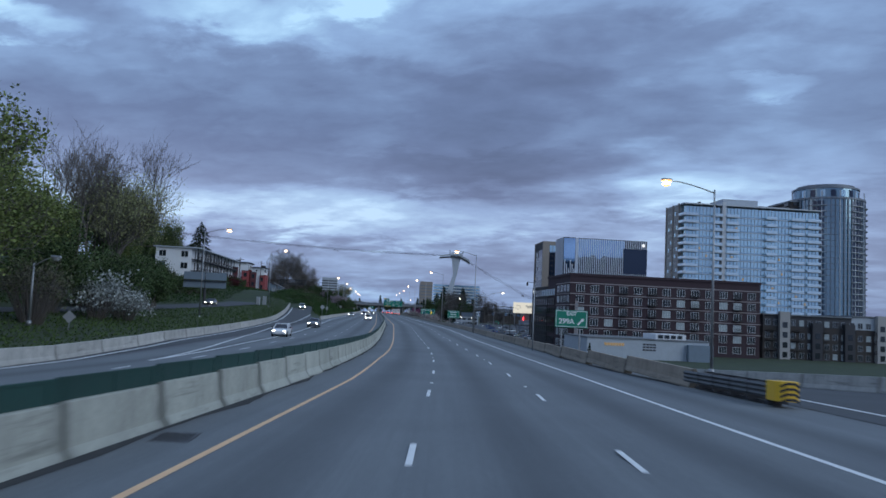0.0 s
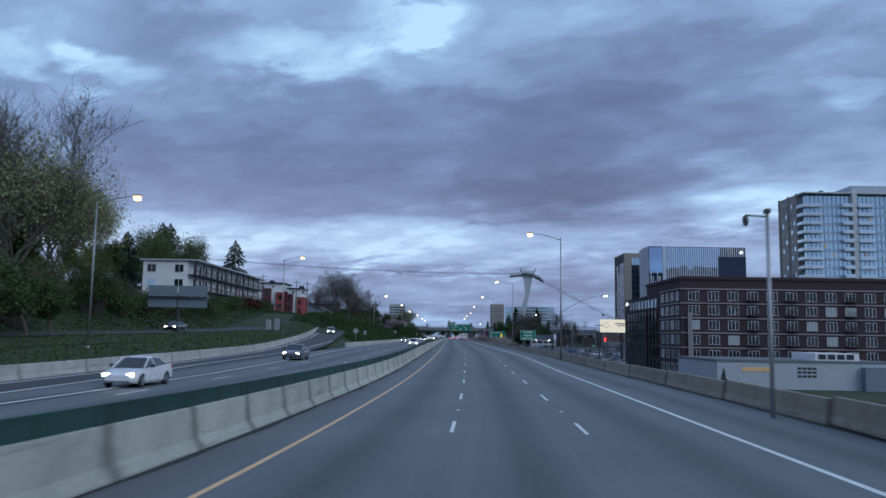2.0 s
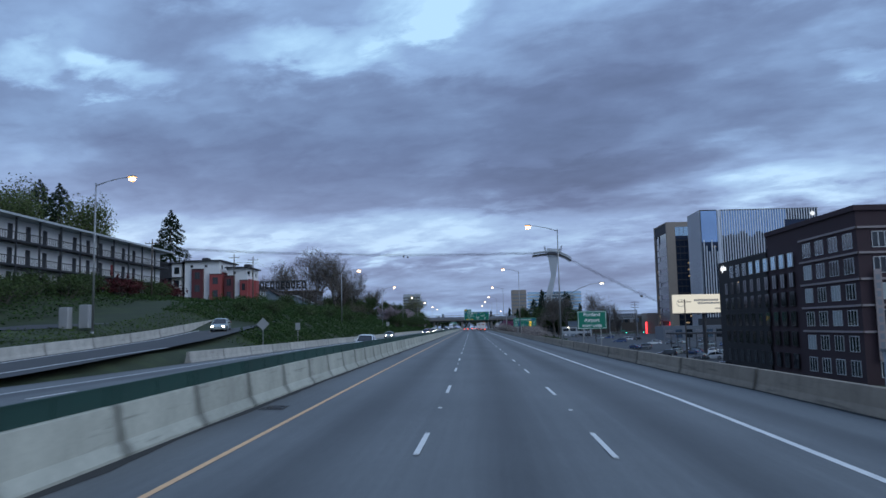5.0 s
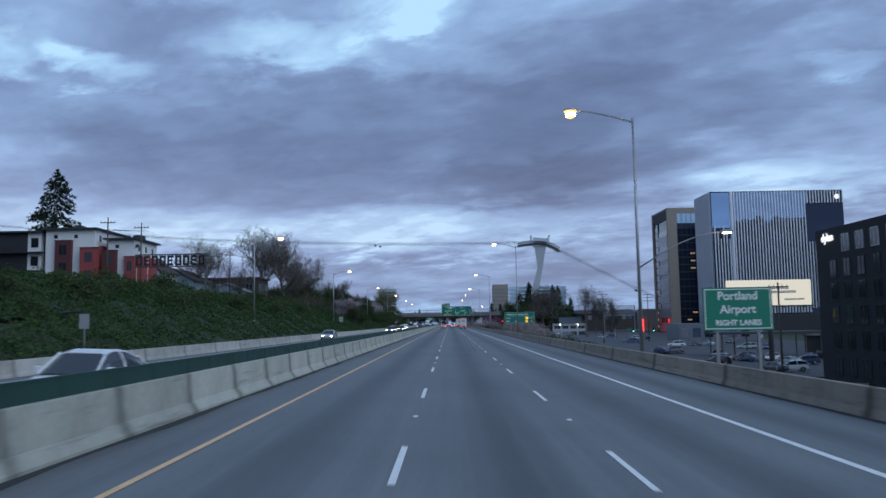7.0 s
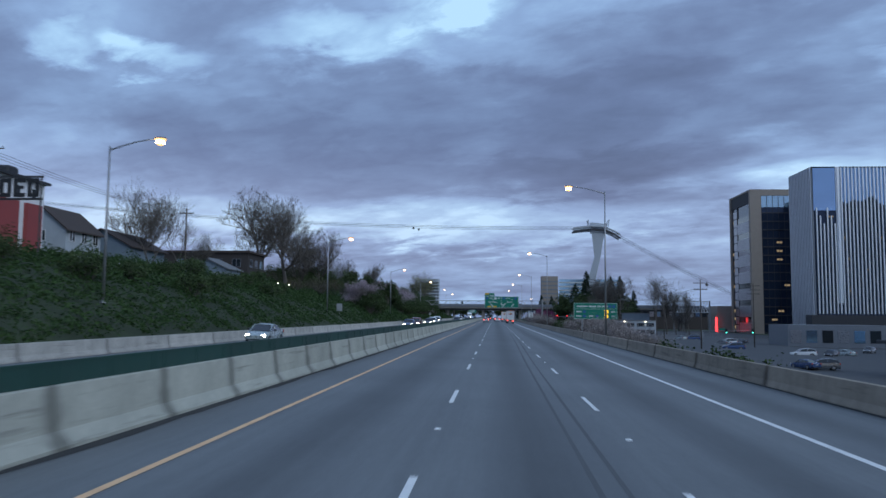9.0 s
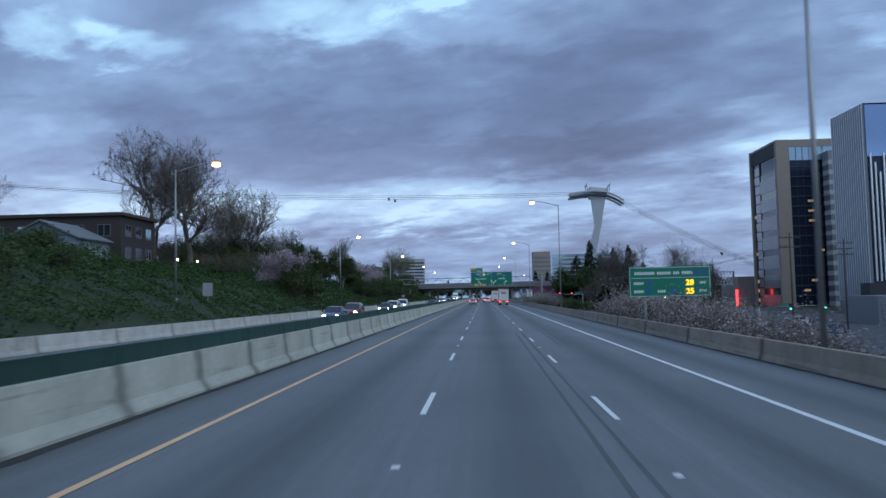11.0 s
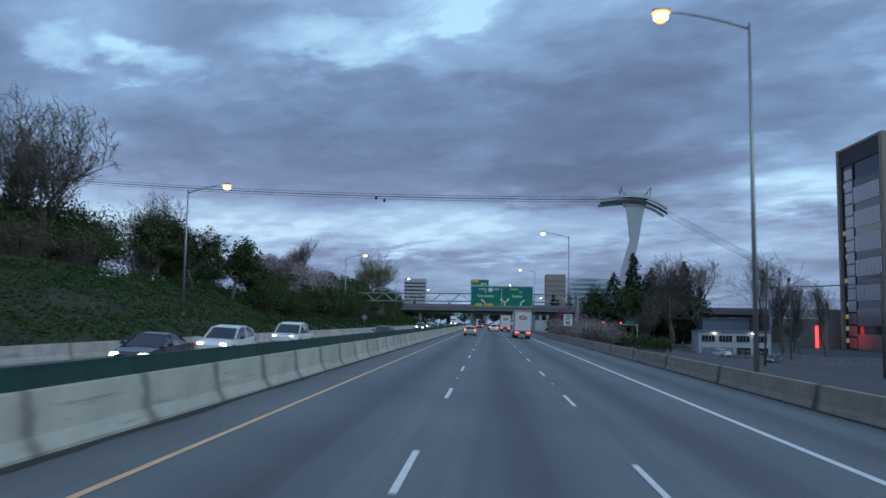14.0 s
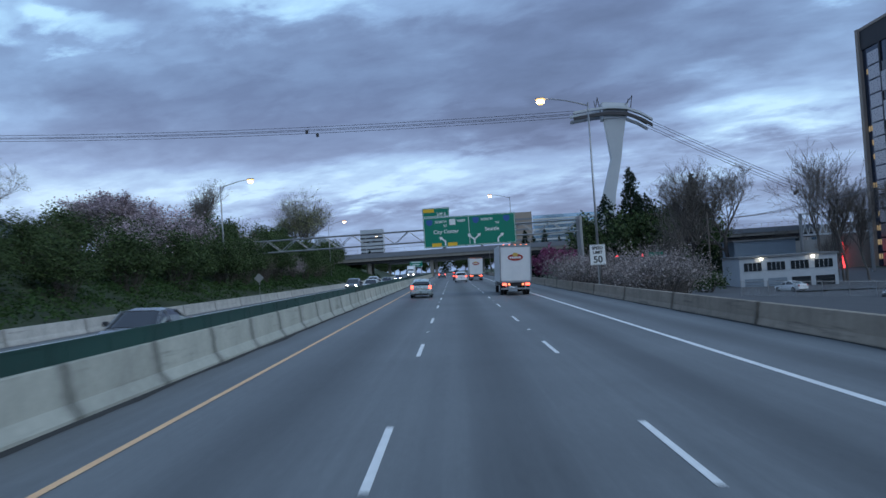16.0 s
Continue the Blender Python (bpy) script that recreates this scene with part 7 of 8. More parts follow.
def brown_hall():
    """Long dark house with a low roof on the crest."""
    t = thing("brown_hall", "dark brown flat-roofed two-storey hall with pale windows", "building", pose(-53.7, 401, 0))
    walls(t, -24, 0, 0, 12, 5.5, 15.6, SIDING_BROWN, "wall")
    walls(t, -24.5, 0.5, -0.5, 12.5, 15.61, 16.1, ROOF_BROWN, "roof")
    frame, glass = window_pair(2.0, 1.8, CLAD_GREY, 2)
    panes = [glass.mesh("pane", GLASS_TEAL), glass.mesh("pane", GLASS_DARK), glass.mesh("pane", GLASS_DARK)]
    put_windows(t, frame, panes, [(-2.6 - 4.2 * k, -0.02, z) for k in range(5) for z in (10.0, 13.4)])
    put_windows(t, frame, panes, [(0.02, 2.4 + 3.6 * k, z) for k in range(3) for z in (10.0, 13.4)], 90)
    h = gabled_house(-59.4, 389.5, 10, 9, 7.6, 11.4, 13.8, SIDING_BLUE, ROOF_GREY, "small blue house with a white porch and dormer")
    for k in range(5):
        g = Shape()
        g.box(-4.9 + 2.45 * k - 0.09, -4.9 + 2.45 * k + 0.09, -1.7, -1.52, 7.4, 9.9)
        part("porch_post", g, FRAME_WHITE, h)
    g = Shape()
    g.hexa([(-5.3, -2.0, 9.9), (5.3, -2.0, 9.9), (5.3, -0.01, 10.5), (-5.3, -0.01, 10.5), (-5.3, -2.0, 10.1), (5.3, -2.0, 10.1), (5.3, -0.01, 10.7), (-5.3, -0.01, 10.7)])
    part("porch_roof", g, ROOF_GREY, h)
    g = Shape()
    g.box(-5.2, 5.2, -1.75, -0.01, 7.1, 7.4)
    g.box(-5.2, 2.4, -1.66, -1.6, 8.2, 8.28)
    part("porch_deck", g, FRAME_WHITE, h)
    g = Shape()
    g.box(-0.12, 0.12, -0.3, -0.1, 9.3, 9.55)
    part("porch_lamp", g, LAMP_COOL, h)
    for k, (x, y) in enumerate(((-51, 416), (-50.5, 424))):
        lo = thing("yard_lamp", "small lit wall lamp in the yard", "lamp", pose(x, y, land_z(x, y) - 0.1))
        g = Shape()
        g.tube([(0, 0, 0), (0, 0, 2.6)], 0.05, 6)
        part("post", g, STEEL_DARK, lo)
        g = Shape()
        g.chamfer_box(-0.16, 0.16, -0.16, 0.16, 2.6, 2.95, 0.05)
        part("lamp_glass", g, LAMP_COOL, lo)
    gabled_house(-59, 331, 7, 9, 7.6, 13.0, 16.2, PAINTED_BLOCK, ROOF_BROWN, "grey gabled house with a dark roof on the hill")
    gabled_house(-58, 345, 9, 12, 7.6, 12.0, 14.6, SIDING_BLUE, ROOF_BROWN, "blue house with a brown roof on the hill")
    gabled_house(-54, 500, 8, 11, 7.0, 11.2, 13.6, SIDING_BLUE, ROOF_GREY, "blue-grey house among trees on the crest", 20)
    gabled_house(-74, 150, 12, 12, 10, 18.0, 22.0, SIDING_BROWN, ROOF_GREY, "old dark house high among the trees")


def blue_workshop():
    random.seed(19)
    t = thing("workshop", "pale blue-grey two-storey workshop with dark windows and garage doors", "building", pose(49.2, 546, 0, 0, 0, -8))
    walls(t, 0, 15.5, 0, 14, -6, 0.6, PAINTED_BLOCK, "wall")
    walls(t, -0.2, 15.7, -0.3, 14.2, 0.61, 0.9, ROOF_GREY, "roof")
    for k in range(4):
        g = Shape()
        g.box(0.7 + 3.75 * k, 3.5 + 3.75 * k, -0.08, 0.1, -1.6, -0.2)
        pane = part("window", g, GLASS_DARK, t)
        for j in range(3):
            g = Shape()
            g.box(1.35 + 3.75 * k + 0.7 * j, 1.41 + 3.75 * k + 0.7 * j, -0.11, -0.081, -1.6, -0.2)
            part("glazing_bar", g, PAINTED_BLOCK, pane)
        g = Shape()
        g.box(0.7 + 3.75 * k, 3.7 + 3.75 * k, -0.06, 0.1, -5.6, -2.9)
        door = part("garage_door", g, SIDING_BLUE if k < 2 else GLASS_DARK, t)
        for j in range(4):
            g = Shape()
            g.box(0.7 + 3.75 * k, 3.7 + 3.75 * k, -0.075, -0.061, -5.1 + 0.55 * j, -5.06 + 0.55 * j)
            part("door_seam", g, STUCCO_DARK, door)
    walls(t, 3, 14, 17, 28, -6, 3.6, SIDING_BLUE, "rear_hall")
    walls(t, 2.7, 14.3, 16.7, 28.3, 3.61, 3.9, ROOF_GREY, "rear_roof")
    for x in (3.4, 11.6):
        g = Shape()
        g.box(x - 0.2, x + 0.2, -0.6, -0.3, 0.2, 0.5)
        part("wall_lamp", g, LAMP_COOL, t)


def truss_span():
    t = thing("steel_truss", "pale steel lattice truss of a footbridge on posts beyond the yard", "footbridge", pose(0, 600, 0))
    for z in (4.6, 9.6):
        g = Shape()
        g.box(84, 101, -0.2, 0.2, z - 0.2, z + 0.2)
        part("chord", g, SLAB, t)
    for k in range(12):
        for up in (1, 0):
            g = Shape()
            x = 84.6 + 1.36 * k
            g.tube([(x, 0, 4.6 if up else 9.6), (x + 1.36, 0, 9.6 if up else 4.6)], 0.11, 4)
            part("brace", g, SLAB, t)
    for x in (84.3, 100.7):
        g = Shape()
        g.box(x - 0.3, x + 0.3, -0.3, 0.3, -7, 9.8)
        part("post", g, STEEL, t)


def tan_box():
    t = thing("tan_shed", "plain tan box building with a tall red lit sign", "building", pose(0, 0, 0))
    walls(t, 117, 129, 646, 662, -6, 8.3, TAN, "wall")
    g = Shape()
    g.box(115.6, 116.6, 644.6, 644.9, -6.5, 2.4)
    part("red_sign", g, LED_RED, t, "tall glowing red sign")


def carport():
    t = thing("carport", "long dark flat carport roof on thin posts in the car park", "carport", pose(0, 0, 0))
    g = Shape()
    g.chamfer_box(55, 77, 338, 347, -1.2, -0.75, 0.06)
    part("roof", g, STUCCO_DARK, t)
    for x in (56, 61, 66, 71, 76):
        for y in (339, 346):
            g = Shape()
            g.box(x - 0.1, x + 0.1, y - 0.1, y + 0.1, -6.6, -1.2)
            part("post", g, STEEL_DARK, t)


def dark_shed():
    t = thing("shed", "long low dark shed with a shallow gabled roof", "building", pose(0, 0, 0))
    walls(t, 79, 114, 336, 352, -7, -2.0, SIDING_BROWN, "wall")
    g = Shape()
    g.rings([[(78.4, y, -2.1), (96.5, y, 0.7), (114.6, y, -2.1), (114.6, y, -1.9), (96.5, y, 0.95), (78.4, y, -1.9)] for y in (335.4, 352.6)])
    part("roof", g, ROOF_BROWN, t)
    for k in range(6):
        g = Shape()
        g.box(81 + 5.4 * k, 84.6 + 5.4 * k, 335.9, 336.1, -6.4, -3.2)
        part("roller_door", g, CLAD_GREY if k % 2 else STUCCO_DARK, t)


def far_offices():
    random.seed(20)
    for x, y, w, d, h, lab in ((56, 1010, 16, 20, 42, "tan office block far ahead"), (98, 1030, 62, 30, 40, "pale green glass office block far ahead")):
        t = thing("office_block", lab, "building", pose(x, y, 0))
        walls(t, -w / 2, w / 2, 0, d, -6, h, TAN if w < 20 else GLASS_TEAL, "wall")
        for k in range(int(h / 4)):
            g = Shape()
            g.box(-w / 2 - 0.2, w / 2 + 0.2, -0.3, 0.0, 4 * k, 4 * k + 1.2)
            part("floor_band", g, CLAD_GREY if w < 20 else SLAB, t)
    t = thing("far_tower", "pink-grey tower block far ahead", "building", pose(-85, 1250, 0))
    walls(t, -12, 12, 0, 20, 0, 50, PAINTED_BLOCK, "wall")
    for k in range(11):
        g = Shape()
        g.box(-12.2, 12.2, -0.3, 0, 4 + 4 * k, 5.5 + 4 * k)
        part("floor_band", g, STUCCO_DARK, t)
    for k, (x, y, w, d, h) in enumerate(((75, 760, 30, 18, 6), (112, 720, 40, 20, 7), (150, 760, 36, 18, 9), (40, 820, 26, 16, 8), (190, 700, 40, 24, 12), (90, 440, 26, 14, 0.5), (105, 470, 24, 12, 0.2))):
        t = thing("low_building", "low grey commercial building in the distance", "building", pose(x, y, 0))
        walls(t, -w / 2, w / 2, 0, d, -7, h, (PAINTED_BLOCK, SIDING_BROWN, CLAD_GREY)[k % 3], "wall")
        for j in range(int(w / 4)):
            g = Shape()
            g.box(-w / 2 + 0.7 + 4 * j, -w / 2 + 3.4 + 4 * j, -0.08, 0.05, h - 4.6, h - 1.4)
            part("window", g, (GLASS_SKY, GLASS_DARK, GLASS_SILVER)[(j + k) % 3], t)


brick_block()
glass_tower()
tan_tower()
residential_tower()
round_tower()
low_block()
warehouse()
billboard()
motel()
townhouse(-66.8, -58.5, 309.3, 13, 8.0, 19.1, ((-64.9, -62.2, 16.9, 0.7, True), (-60.5, -57.7, 15.6, 1.1, False)), "white townhouse with dark red bays and flat dark roof", (-77, -70.1, -67.8))
townhouse(-56.9, -52.3, 310.4, 10, 8.0, 17.4, ((-57.4, -55.1, 15.2, 1.0, True), (-53.7, -51.9, 14.1, 0.8, False)), "smaller white townhouse with dark red bays")
panels_board()
letter_sign()
brown_hall()
blue_workshop()
truss_span()
tan_box()
carport()
dark_shed()
far_offices()


# ---- bridge ----
def bridge():
    t = thing("road_bridge", "concrete road bridge crossing over the motorway on piers", "bridge", pose(0, 645, 0))
    g = Shape()
    g.box(-75, 110, 0, 14, 6.0, 7.4)
    part("deck", g, CONCRETE_DARK, t)
    for k in range(6):
        g = Shape()
        g.box(-75, 110, 1 + 2.3 * k, 1.5 + 2.3 * k, 5.2, 6.0)
        part("girder", g, STEEL_DARK, t)
    g = Shape()
    g.box(-75, 110, -0.25, -0.004, 6.9, 8.3)
    part("parapet", g, CLAD_GREY, t)
    g = Shape()
    for k in range(92):
        g.box(-75 + 2 * k, -74.94 + 2 * k, -0.15, -0.09, 8.3, 9.6)
    g.box(-75, 110, -0.15, -0.09, 9.55, 9.62)
    part("railing", g, STEEL, t)
    for x in (-24, -5.3, 14.5, 40, 70, 100):
        g = Shape()
        g.box(x - 0.5, x + 0.5, 2, 3.2, -6, 5.2)
        part("pier", g, CONCRETE_DARK, t)
        g = Shape()
        g.box(x - 0.5, x + 0.5, 10, 11.2, -6, 5.2)
        part("pier", g, CONCRETE_DARK, t)
    far = thing("second_bridge", "dark overpass behind the road bridge", "bridge", pose(0, 740, 0))
    g = Shape()
    g.box(-60, 160, 0, 12, 5.6, 7.4)
    part("deck", g, STEEL_DARK, far)
    for x in (-26, -6, 14, 45, 75, 105, 135):
        g = Shape()
        g.box(x - 0.6, x + 0.6, 4, 6, -6, 5.6)
        part("pier", g, CONCRETE_DARK, far)


bridge()


# ---- cable-car tower ----
def tram_tower():
    PALE = surface("pale_tower_steel", (0.46, 0.50, 0.53), 0.45, 0.06, 0.2, 4, 0.0, 0.2)
    t = thing("cable_car_tower", "tall pale angular steel cable-car tower with spreading saddle arms", "tower", pose(61, 688, 0))
    g = Shape()
    def cut(z, w, d, sx):
        return [(sx - w / 2, -d / 2, z), (sx + w / 2, -d / 2, z), (sx + w / 2 * 0.8, d / 2, z), (sx - w / 2 * 0.8, d / 2, z)]
    g.rings([cut(-6, 6.6, 8, -8.6), cut(12, 5.2, 6.5, -5.6), cut(24.5, 4.3, 5.4, -3.5), cut(37, 3.4, 4.6, -0.2), cut(44, 5.4, 4.8, -0.1), cut(51, 7.8, 5.2, 0.1)])
    part("shaft", g, PALE, t)
    g = Shape()
    g.hexa([(-4.0, -3, 51), (4.2, -3, 51), (4.2, 3, 51), (-4.0, 3, 51), (-4.0, -2.6, 57.0), (5.2, -2.6, 56.0), (5.2, 2.6, 56.0), (-4.0, 2.6, 57.0)])
    part("head", g, PALE, t)
    for y in (-3.6, 3.6):
        pts = [(-14.5, 51.6), (-8, 52.4), (-2, 52.8), (4, 52.2), (9, 50.0), (12.8, 47.6)]
        g = Shape()
        g.rings([[(x, y - 0.5, z - 0.6), (x, y + 0.5, z - 0.6), (x, y + 0.5, z + 0.5), (x, y - 0.5, z + 0.5)] for x, z in pts])
        part("saddle_arm", g, STEEL_DARK if y < 0 else CLAD_GREY, t)
        g = Shape()
        g.rings([[(x, y - 0.9, z + 1.5), (x, y + 0.9, z + 1.5), (x, y + 0.9, z + 2.3), (x, y - 0.9, z + 2.3)] for x, z in pts])
        part("walkway", g, PALE, t)
    for x in (-4.8, 5.6):
        out = 0.9 if x > 0 else -0.9
        g = Shape()
        for y in (-3, 3):
            g.tube([(x, y, 53.5), (x + out, y, 58.6)], 0.16, 5)
        g.tube([(x - 1.5, -3, 55.5), (x + out, -3, 58.4)], 0.13, 5)
        part("mast", g, STEEL_DARK, t)
    c = thing("tram_cables", "thin dark cable-car cables strung from the tower", "cable")
    for y in (684.4, 691.6):
        for dz in (0, 0.9):
            g = Shape()
            pts = [(46.5 - 600 * q, y + 10 * q, 53.4 + dz + 60 * q * q - 3 * q) for q in (i / 20 for i in range(21))]
            g.tube(pts, 0.075, 4)
            part("cable", g, STEEL_DARK, c)
            g = Shape()
            pts = [(73.8 + 110 * q, y - 6 * q, 48.0 + dz - 62 * q + 8 * q * q) for q in (i / 12 for i in range(13))]
            g.tube(pts, 0.075, 4)
            part("cable", g, STEEL_DARK, c)
    for x, z in ((-47, 53.6), (122, 21.3)):
        for k in range(2):
            h = thing("cable_marker", "small dark hanger on the cable-car cables", "cable hanger", pose(x + 2.5 * k, 684.4 + 7.2 * k, z))
            g = Shape()
            g.chamfer_box(-0.5, 0.5, -0.4, 0.4, -0.9, 0.4, 0.2)
            part("body", g, STEEL_DARK, h)


tram_tower()


# ---- fences ----
def chain_fence(x0, x1, y, label):
    """Steel posts and rails with a net of crossed wires, running across the road's line."""
    f = thing("chain_link_fence", label, "fence", pose(x0, y, 0))
    n = int((x1 - x0) / 3)
    z = lambda x: land_z(x0 + x - cx(y), y) + 0.1
    for k in range(n + 1):
        g = Shape()
        g.tube([(3 * k, 0, z(3 * k) - 0.3), (3 * k, 0, z(3 * k) + 1.9)], 0.04, 6)
        part("post", g, STEEL, f)
    for k in range(n):
        g = Shape()
        g.tube([(3 * k, 0, z(3 * k) + 1.85), (3 * k + 3, 0, z(3 * k + 3) + 1.85)], 0.025, 5)
        part("rail", g, STEEL, f)
        net = Shape()
        a = z(3 * k)
        for j in range(16):
            u = 3 * k + 3 * j / 16
            for d in (-1.8, 1.8):
                w = min(max(u + d, 3 * k), 3 * k + 3)
                net.tube([(u, 0, a + 0.05), (w, 0, a + 0.05 + abs(w - u))], 0.008, 3, False)
        tagged(part("wire_net", net, STEEL, f), kind="stuff")


def board_fence():
    f = thing("board_fence", "weathered grey board fence along the top of the bank", "fence", pose(0, 0, 0))
    g = Shape()
    g.box(-0.015, 0.015, 0.01, 0.17, 0, 1.6)
    board = g.mesh("board", WOOD_POLE)
    for k in range(290):
        y = 398 + 0.18 * k
        part("board", board, None, f, at=pose(-45.0, y, land_z(-45.0, y) - 0.1 + 0.06 * noise.noise((y, 0, 0)), 0, 0, 0))
    for k in range(21):
        y = 398 + 2.5 * k
        g = Shape()
        g.box(-0.12, -0.02, 0, 0.1, -0.3, 1.65)
        part("post", g, WOOD_POLE, f, at=pose(-45.0, y, land_z(-45.0, y)))


chain_fence(33.0, 78.0, 502, "grey chain-link fence beside the low yard")
board_fence()


# ---- plants ----
TWIGS_BROWN = leafy("brown_twigs", (0.045, 0.048, 0.030), (0.14, 0.145, 0.085))
BLOSSOM_WHITE = leafy("white_blossom", (0.13, 0.15, 0.14), (0.40, 0.43, 0.42))
def leaf_mesh(name, centres, sizes, material, rng, flat=0.0):
    """Many small four-cornered leaves or clumps, each turned by chance."""
    n = len(centres)
    a = rng.normal(size=(n, 3))
    a[:, 2] *= 1 - flat
    a /= np.linalg.norm(a, axis=1, keepdims=True)
    b = np.cross(a, rng.normal(size=(n, 3)))
    b /= np.linalg.norm(b, axis=1, keepdims=True) + 1e-9
    s = np.asarray(sizes)[:, None]
    a, b = a * s, b * s * (0.5 + 0.4 * rng.random((n, 1)))
    c = np.asarray(centres)
    verts = np.stack([c - a, c - b * 0.9 + a * 0.1, c + a, c + b], 1).reshape(-1, 3)
    me = bpy.data.meshes.new(name)
    me.vertices.add(4 * n)
    me.vertices.foreach_set("co", verts.ravel())
    me.loops.add(4 * n)
    me.loops.foreach_set("vertex_index", np.arange(4 * n))
    me.polygons.add(n)
    me.polygons.foreach_set("loop_start", np.arange(0, 4 * n, 4))
    me.polygons.foreach_set("loop_total", np.full(n, 4))
    me.materials.append(material)
    me.update(calc_edges=True)
    me.validate()
    return me


def limbs(rng, height, spread, levels=5, trunk=0.30, first=0.28, forks=3, droop=0.0, upright=0.5, hull=None):
    """Branches of a tree as (start, end, radius, radius, level, limb), from the foot at the origin."""
    out = []
    count = [0]

    def grow(p, d, length, r, level):
        steps_n = 3 if level < 3 else 2
        count[0] += 1
        own = count[0]
        for k in range(steps_n):
            bend = Vector(rng.normal(size=3)) * (0.10 + 0.05 * level)
            d = (d + bend + Vector((0, 0, 0.06 * upright - droop * level * 0.05))).normalized()
            q = p + d * (length / steps_n)
            r2 = r * 0.86
            out.append((p, q, r, r2, level, own))
            p, r = q, r2
            if level < levels and (level > 0 or k > 0):
                for _ in range(forks if level < 2 else 2):
                    if rng.random() < (0.82 if level < 3 else 0.66):
                        side = Vector(rng.normal(size=3))
                        side.z = abs(side.z) * upright
                        way = (d * 0.75 + side.normalized() * spread).normalized()
                        grow(p, way, length * (0.60 + 0.25 * rng.random()), r * (0.58 + 0.16 * rng.random()), level + 1)

    grow(Vector((0, 0, 0)), Vector((0, 0, 1)), height * first, trunk, 0)
    top = max(s[1].z for s in out)
    k = height / top

    def hold(p):
        """Draws a branch end that strays back inside the tree's rounded crown."""
        if hull is None:
            return p
        mid, wide, tall = hull[0] * height, hull[1] * height, hull[2] * height
        q = Vector((p.x / wide, p.y / wide, (p.z - mid) / tall))
        far = q.length
        if far < 0.6 or p.z < mid - tall:
            return p
        q *= (0.6 + 0.4 * math.tanh((far - 0.6) / 0.45)) / far
        return Vector((q.x * wide, q.y * wide, q.z * tall + mid))

    return [(hold(a * k), hold(b * k), r0, r1, lv, own) for a, b, r0, r1, lv, own in out]


def limb_shapes(segs):
    """The trunk, the main limbs one by one, and the fine branchwork of a tree."""
    chains, thin = {}, Shape()
    for a, b, r0, r1, lv, own in segs:
        if lv < 2:
            pts, radii, _ = chains.setdefault(own, ([a], [max(r0, 0.02)], lv))
            pts.append(b)
            radii.append(max(r1, 0.015))
        else:
            thin.tube([a, b], [max(r0, 0.019), max(r1, 0.014)], 3, False)
    tubes = []
    for pts, radii, lv in chains.values():
        tubes.append((lv, Shape().tube(pts, radii, 7)))
    return [g for lv, g in tubes if lv == 0], [g for lv, g in tubes if lv == 1], thin


def make_tree(name, label, seed, height, spread, leaves=None, leaf_n=0, leaf_size=0.25, bark=None, levels=5, trunk=0.3, forks=3, upright=0.5, first=0.28, low=0.25, spray=0, hull=None):
    """spray: how many thin twigs end the branches."""
    rng = np.random.default_rng(seed)
    t = thing(name, label, "tree", group="trees")
    segs = limbs(rng, height, spread, levels, trunk, first, forks, upright=upright, hull=hull)
    stem, boughs, thin = limb_shapes(segs)
    for g in stem:
        part("trunk", g, bark or BARK, t)
    for g in boughs:
        part("limb", g, bark or BARK, t)
    tagged(part("branchwork", thin, bark or BARK, t), kind="stuff")
    ends = [(a, b) for a, b, r0, r1, lv, own in segs if lv >= levels - 1 and b.z > height * low]
    if spray:
        pick = rng.integers(0, len(ends), spray)
        foot = np.array([ends[i][1] for i in pick]) - 0.5 * rng.random((spray, 1)) * np.array([ends[i][1] - ends[i][0] for i in pick])
        way = np.array([(ends[i][1] - ends[i][0]).normalized() for i in pick]) + rng.normal(size=(spray, 3)) * 0.55
        way[:, 2] += 0.15
        way /= np.linalg.norm(way, axis=1, keepdims=True)
        length = height * (0.025 + 0.045 * rng.random((spray, 1)))
        tagged(part("twig_spray", twig_mesh("twig_spray", foot, foot + way * length, 0.016, bark or BARK, rng), None, t), kind="stuff")
    if leaves:
        tips = [b for a, b, r0, r1, lv, own in segs if lv >= levels - 2 and b.z > height * low]
        pick = rng.integers(0, len(tips), leaf_n)
        c = np.array([tips[i] for i in pick]) + np.clip(rng.normal(size=(leaf_n, 3)), -1.5, 1.5) * (height * 0.032)
        part("crown", leaf_mesh("crown", c, leaf_size * (0.5 + rng.random(leaf_n)), leaves, rng), None, t)
    return t


def twig_mesh(name, a, b, width, material, rng):
    """Slender tapering three-cornered blades from a to b."""
    n = len(a)
    d = b - a
    side = np.cross(d, rng.normal(size=(n, 3)))
    side /= np.linalg.norm(side, axis=1, keepdims=True) + 1e-9
    verts = np.stack([a - side * width, a + side * width, b], 1).reshape(-1, 3)
    me = bpy.data.meshes.new(name)
    me.from_pydata(verts.tolist(), [], [(3 * k, 3 * k + 1, 3 * k + 2) for k in range(n)])
    me.materials.append(material)
    return me


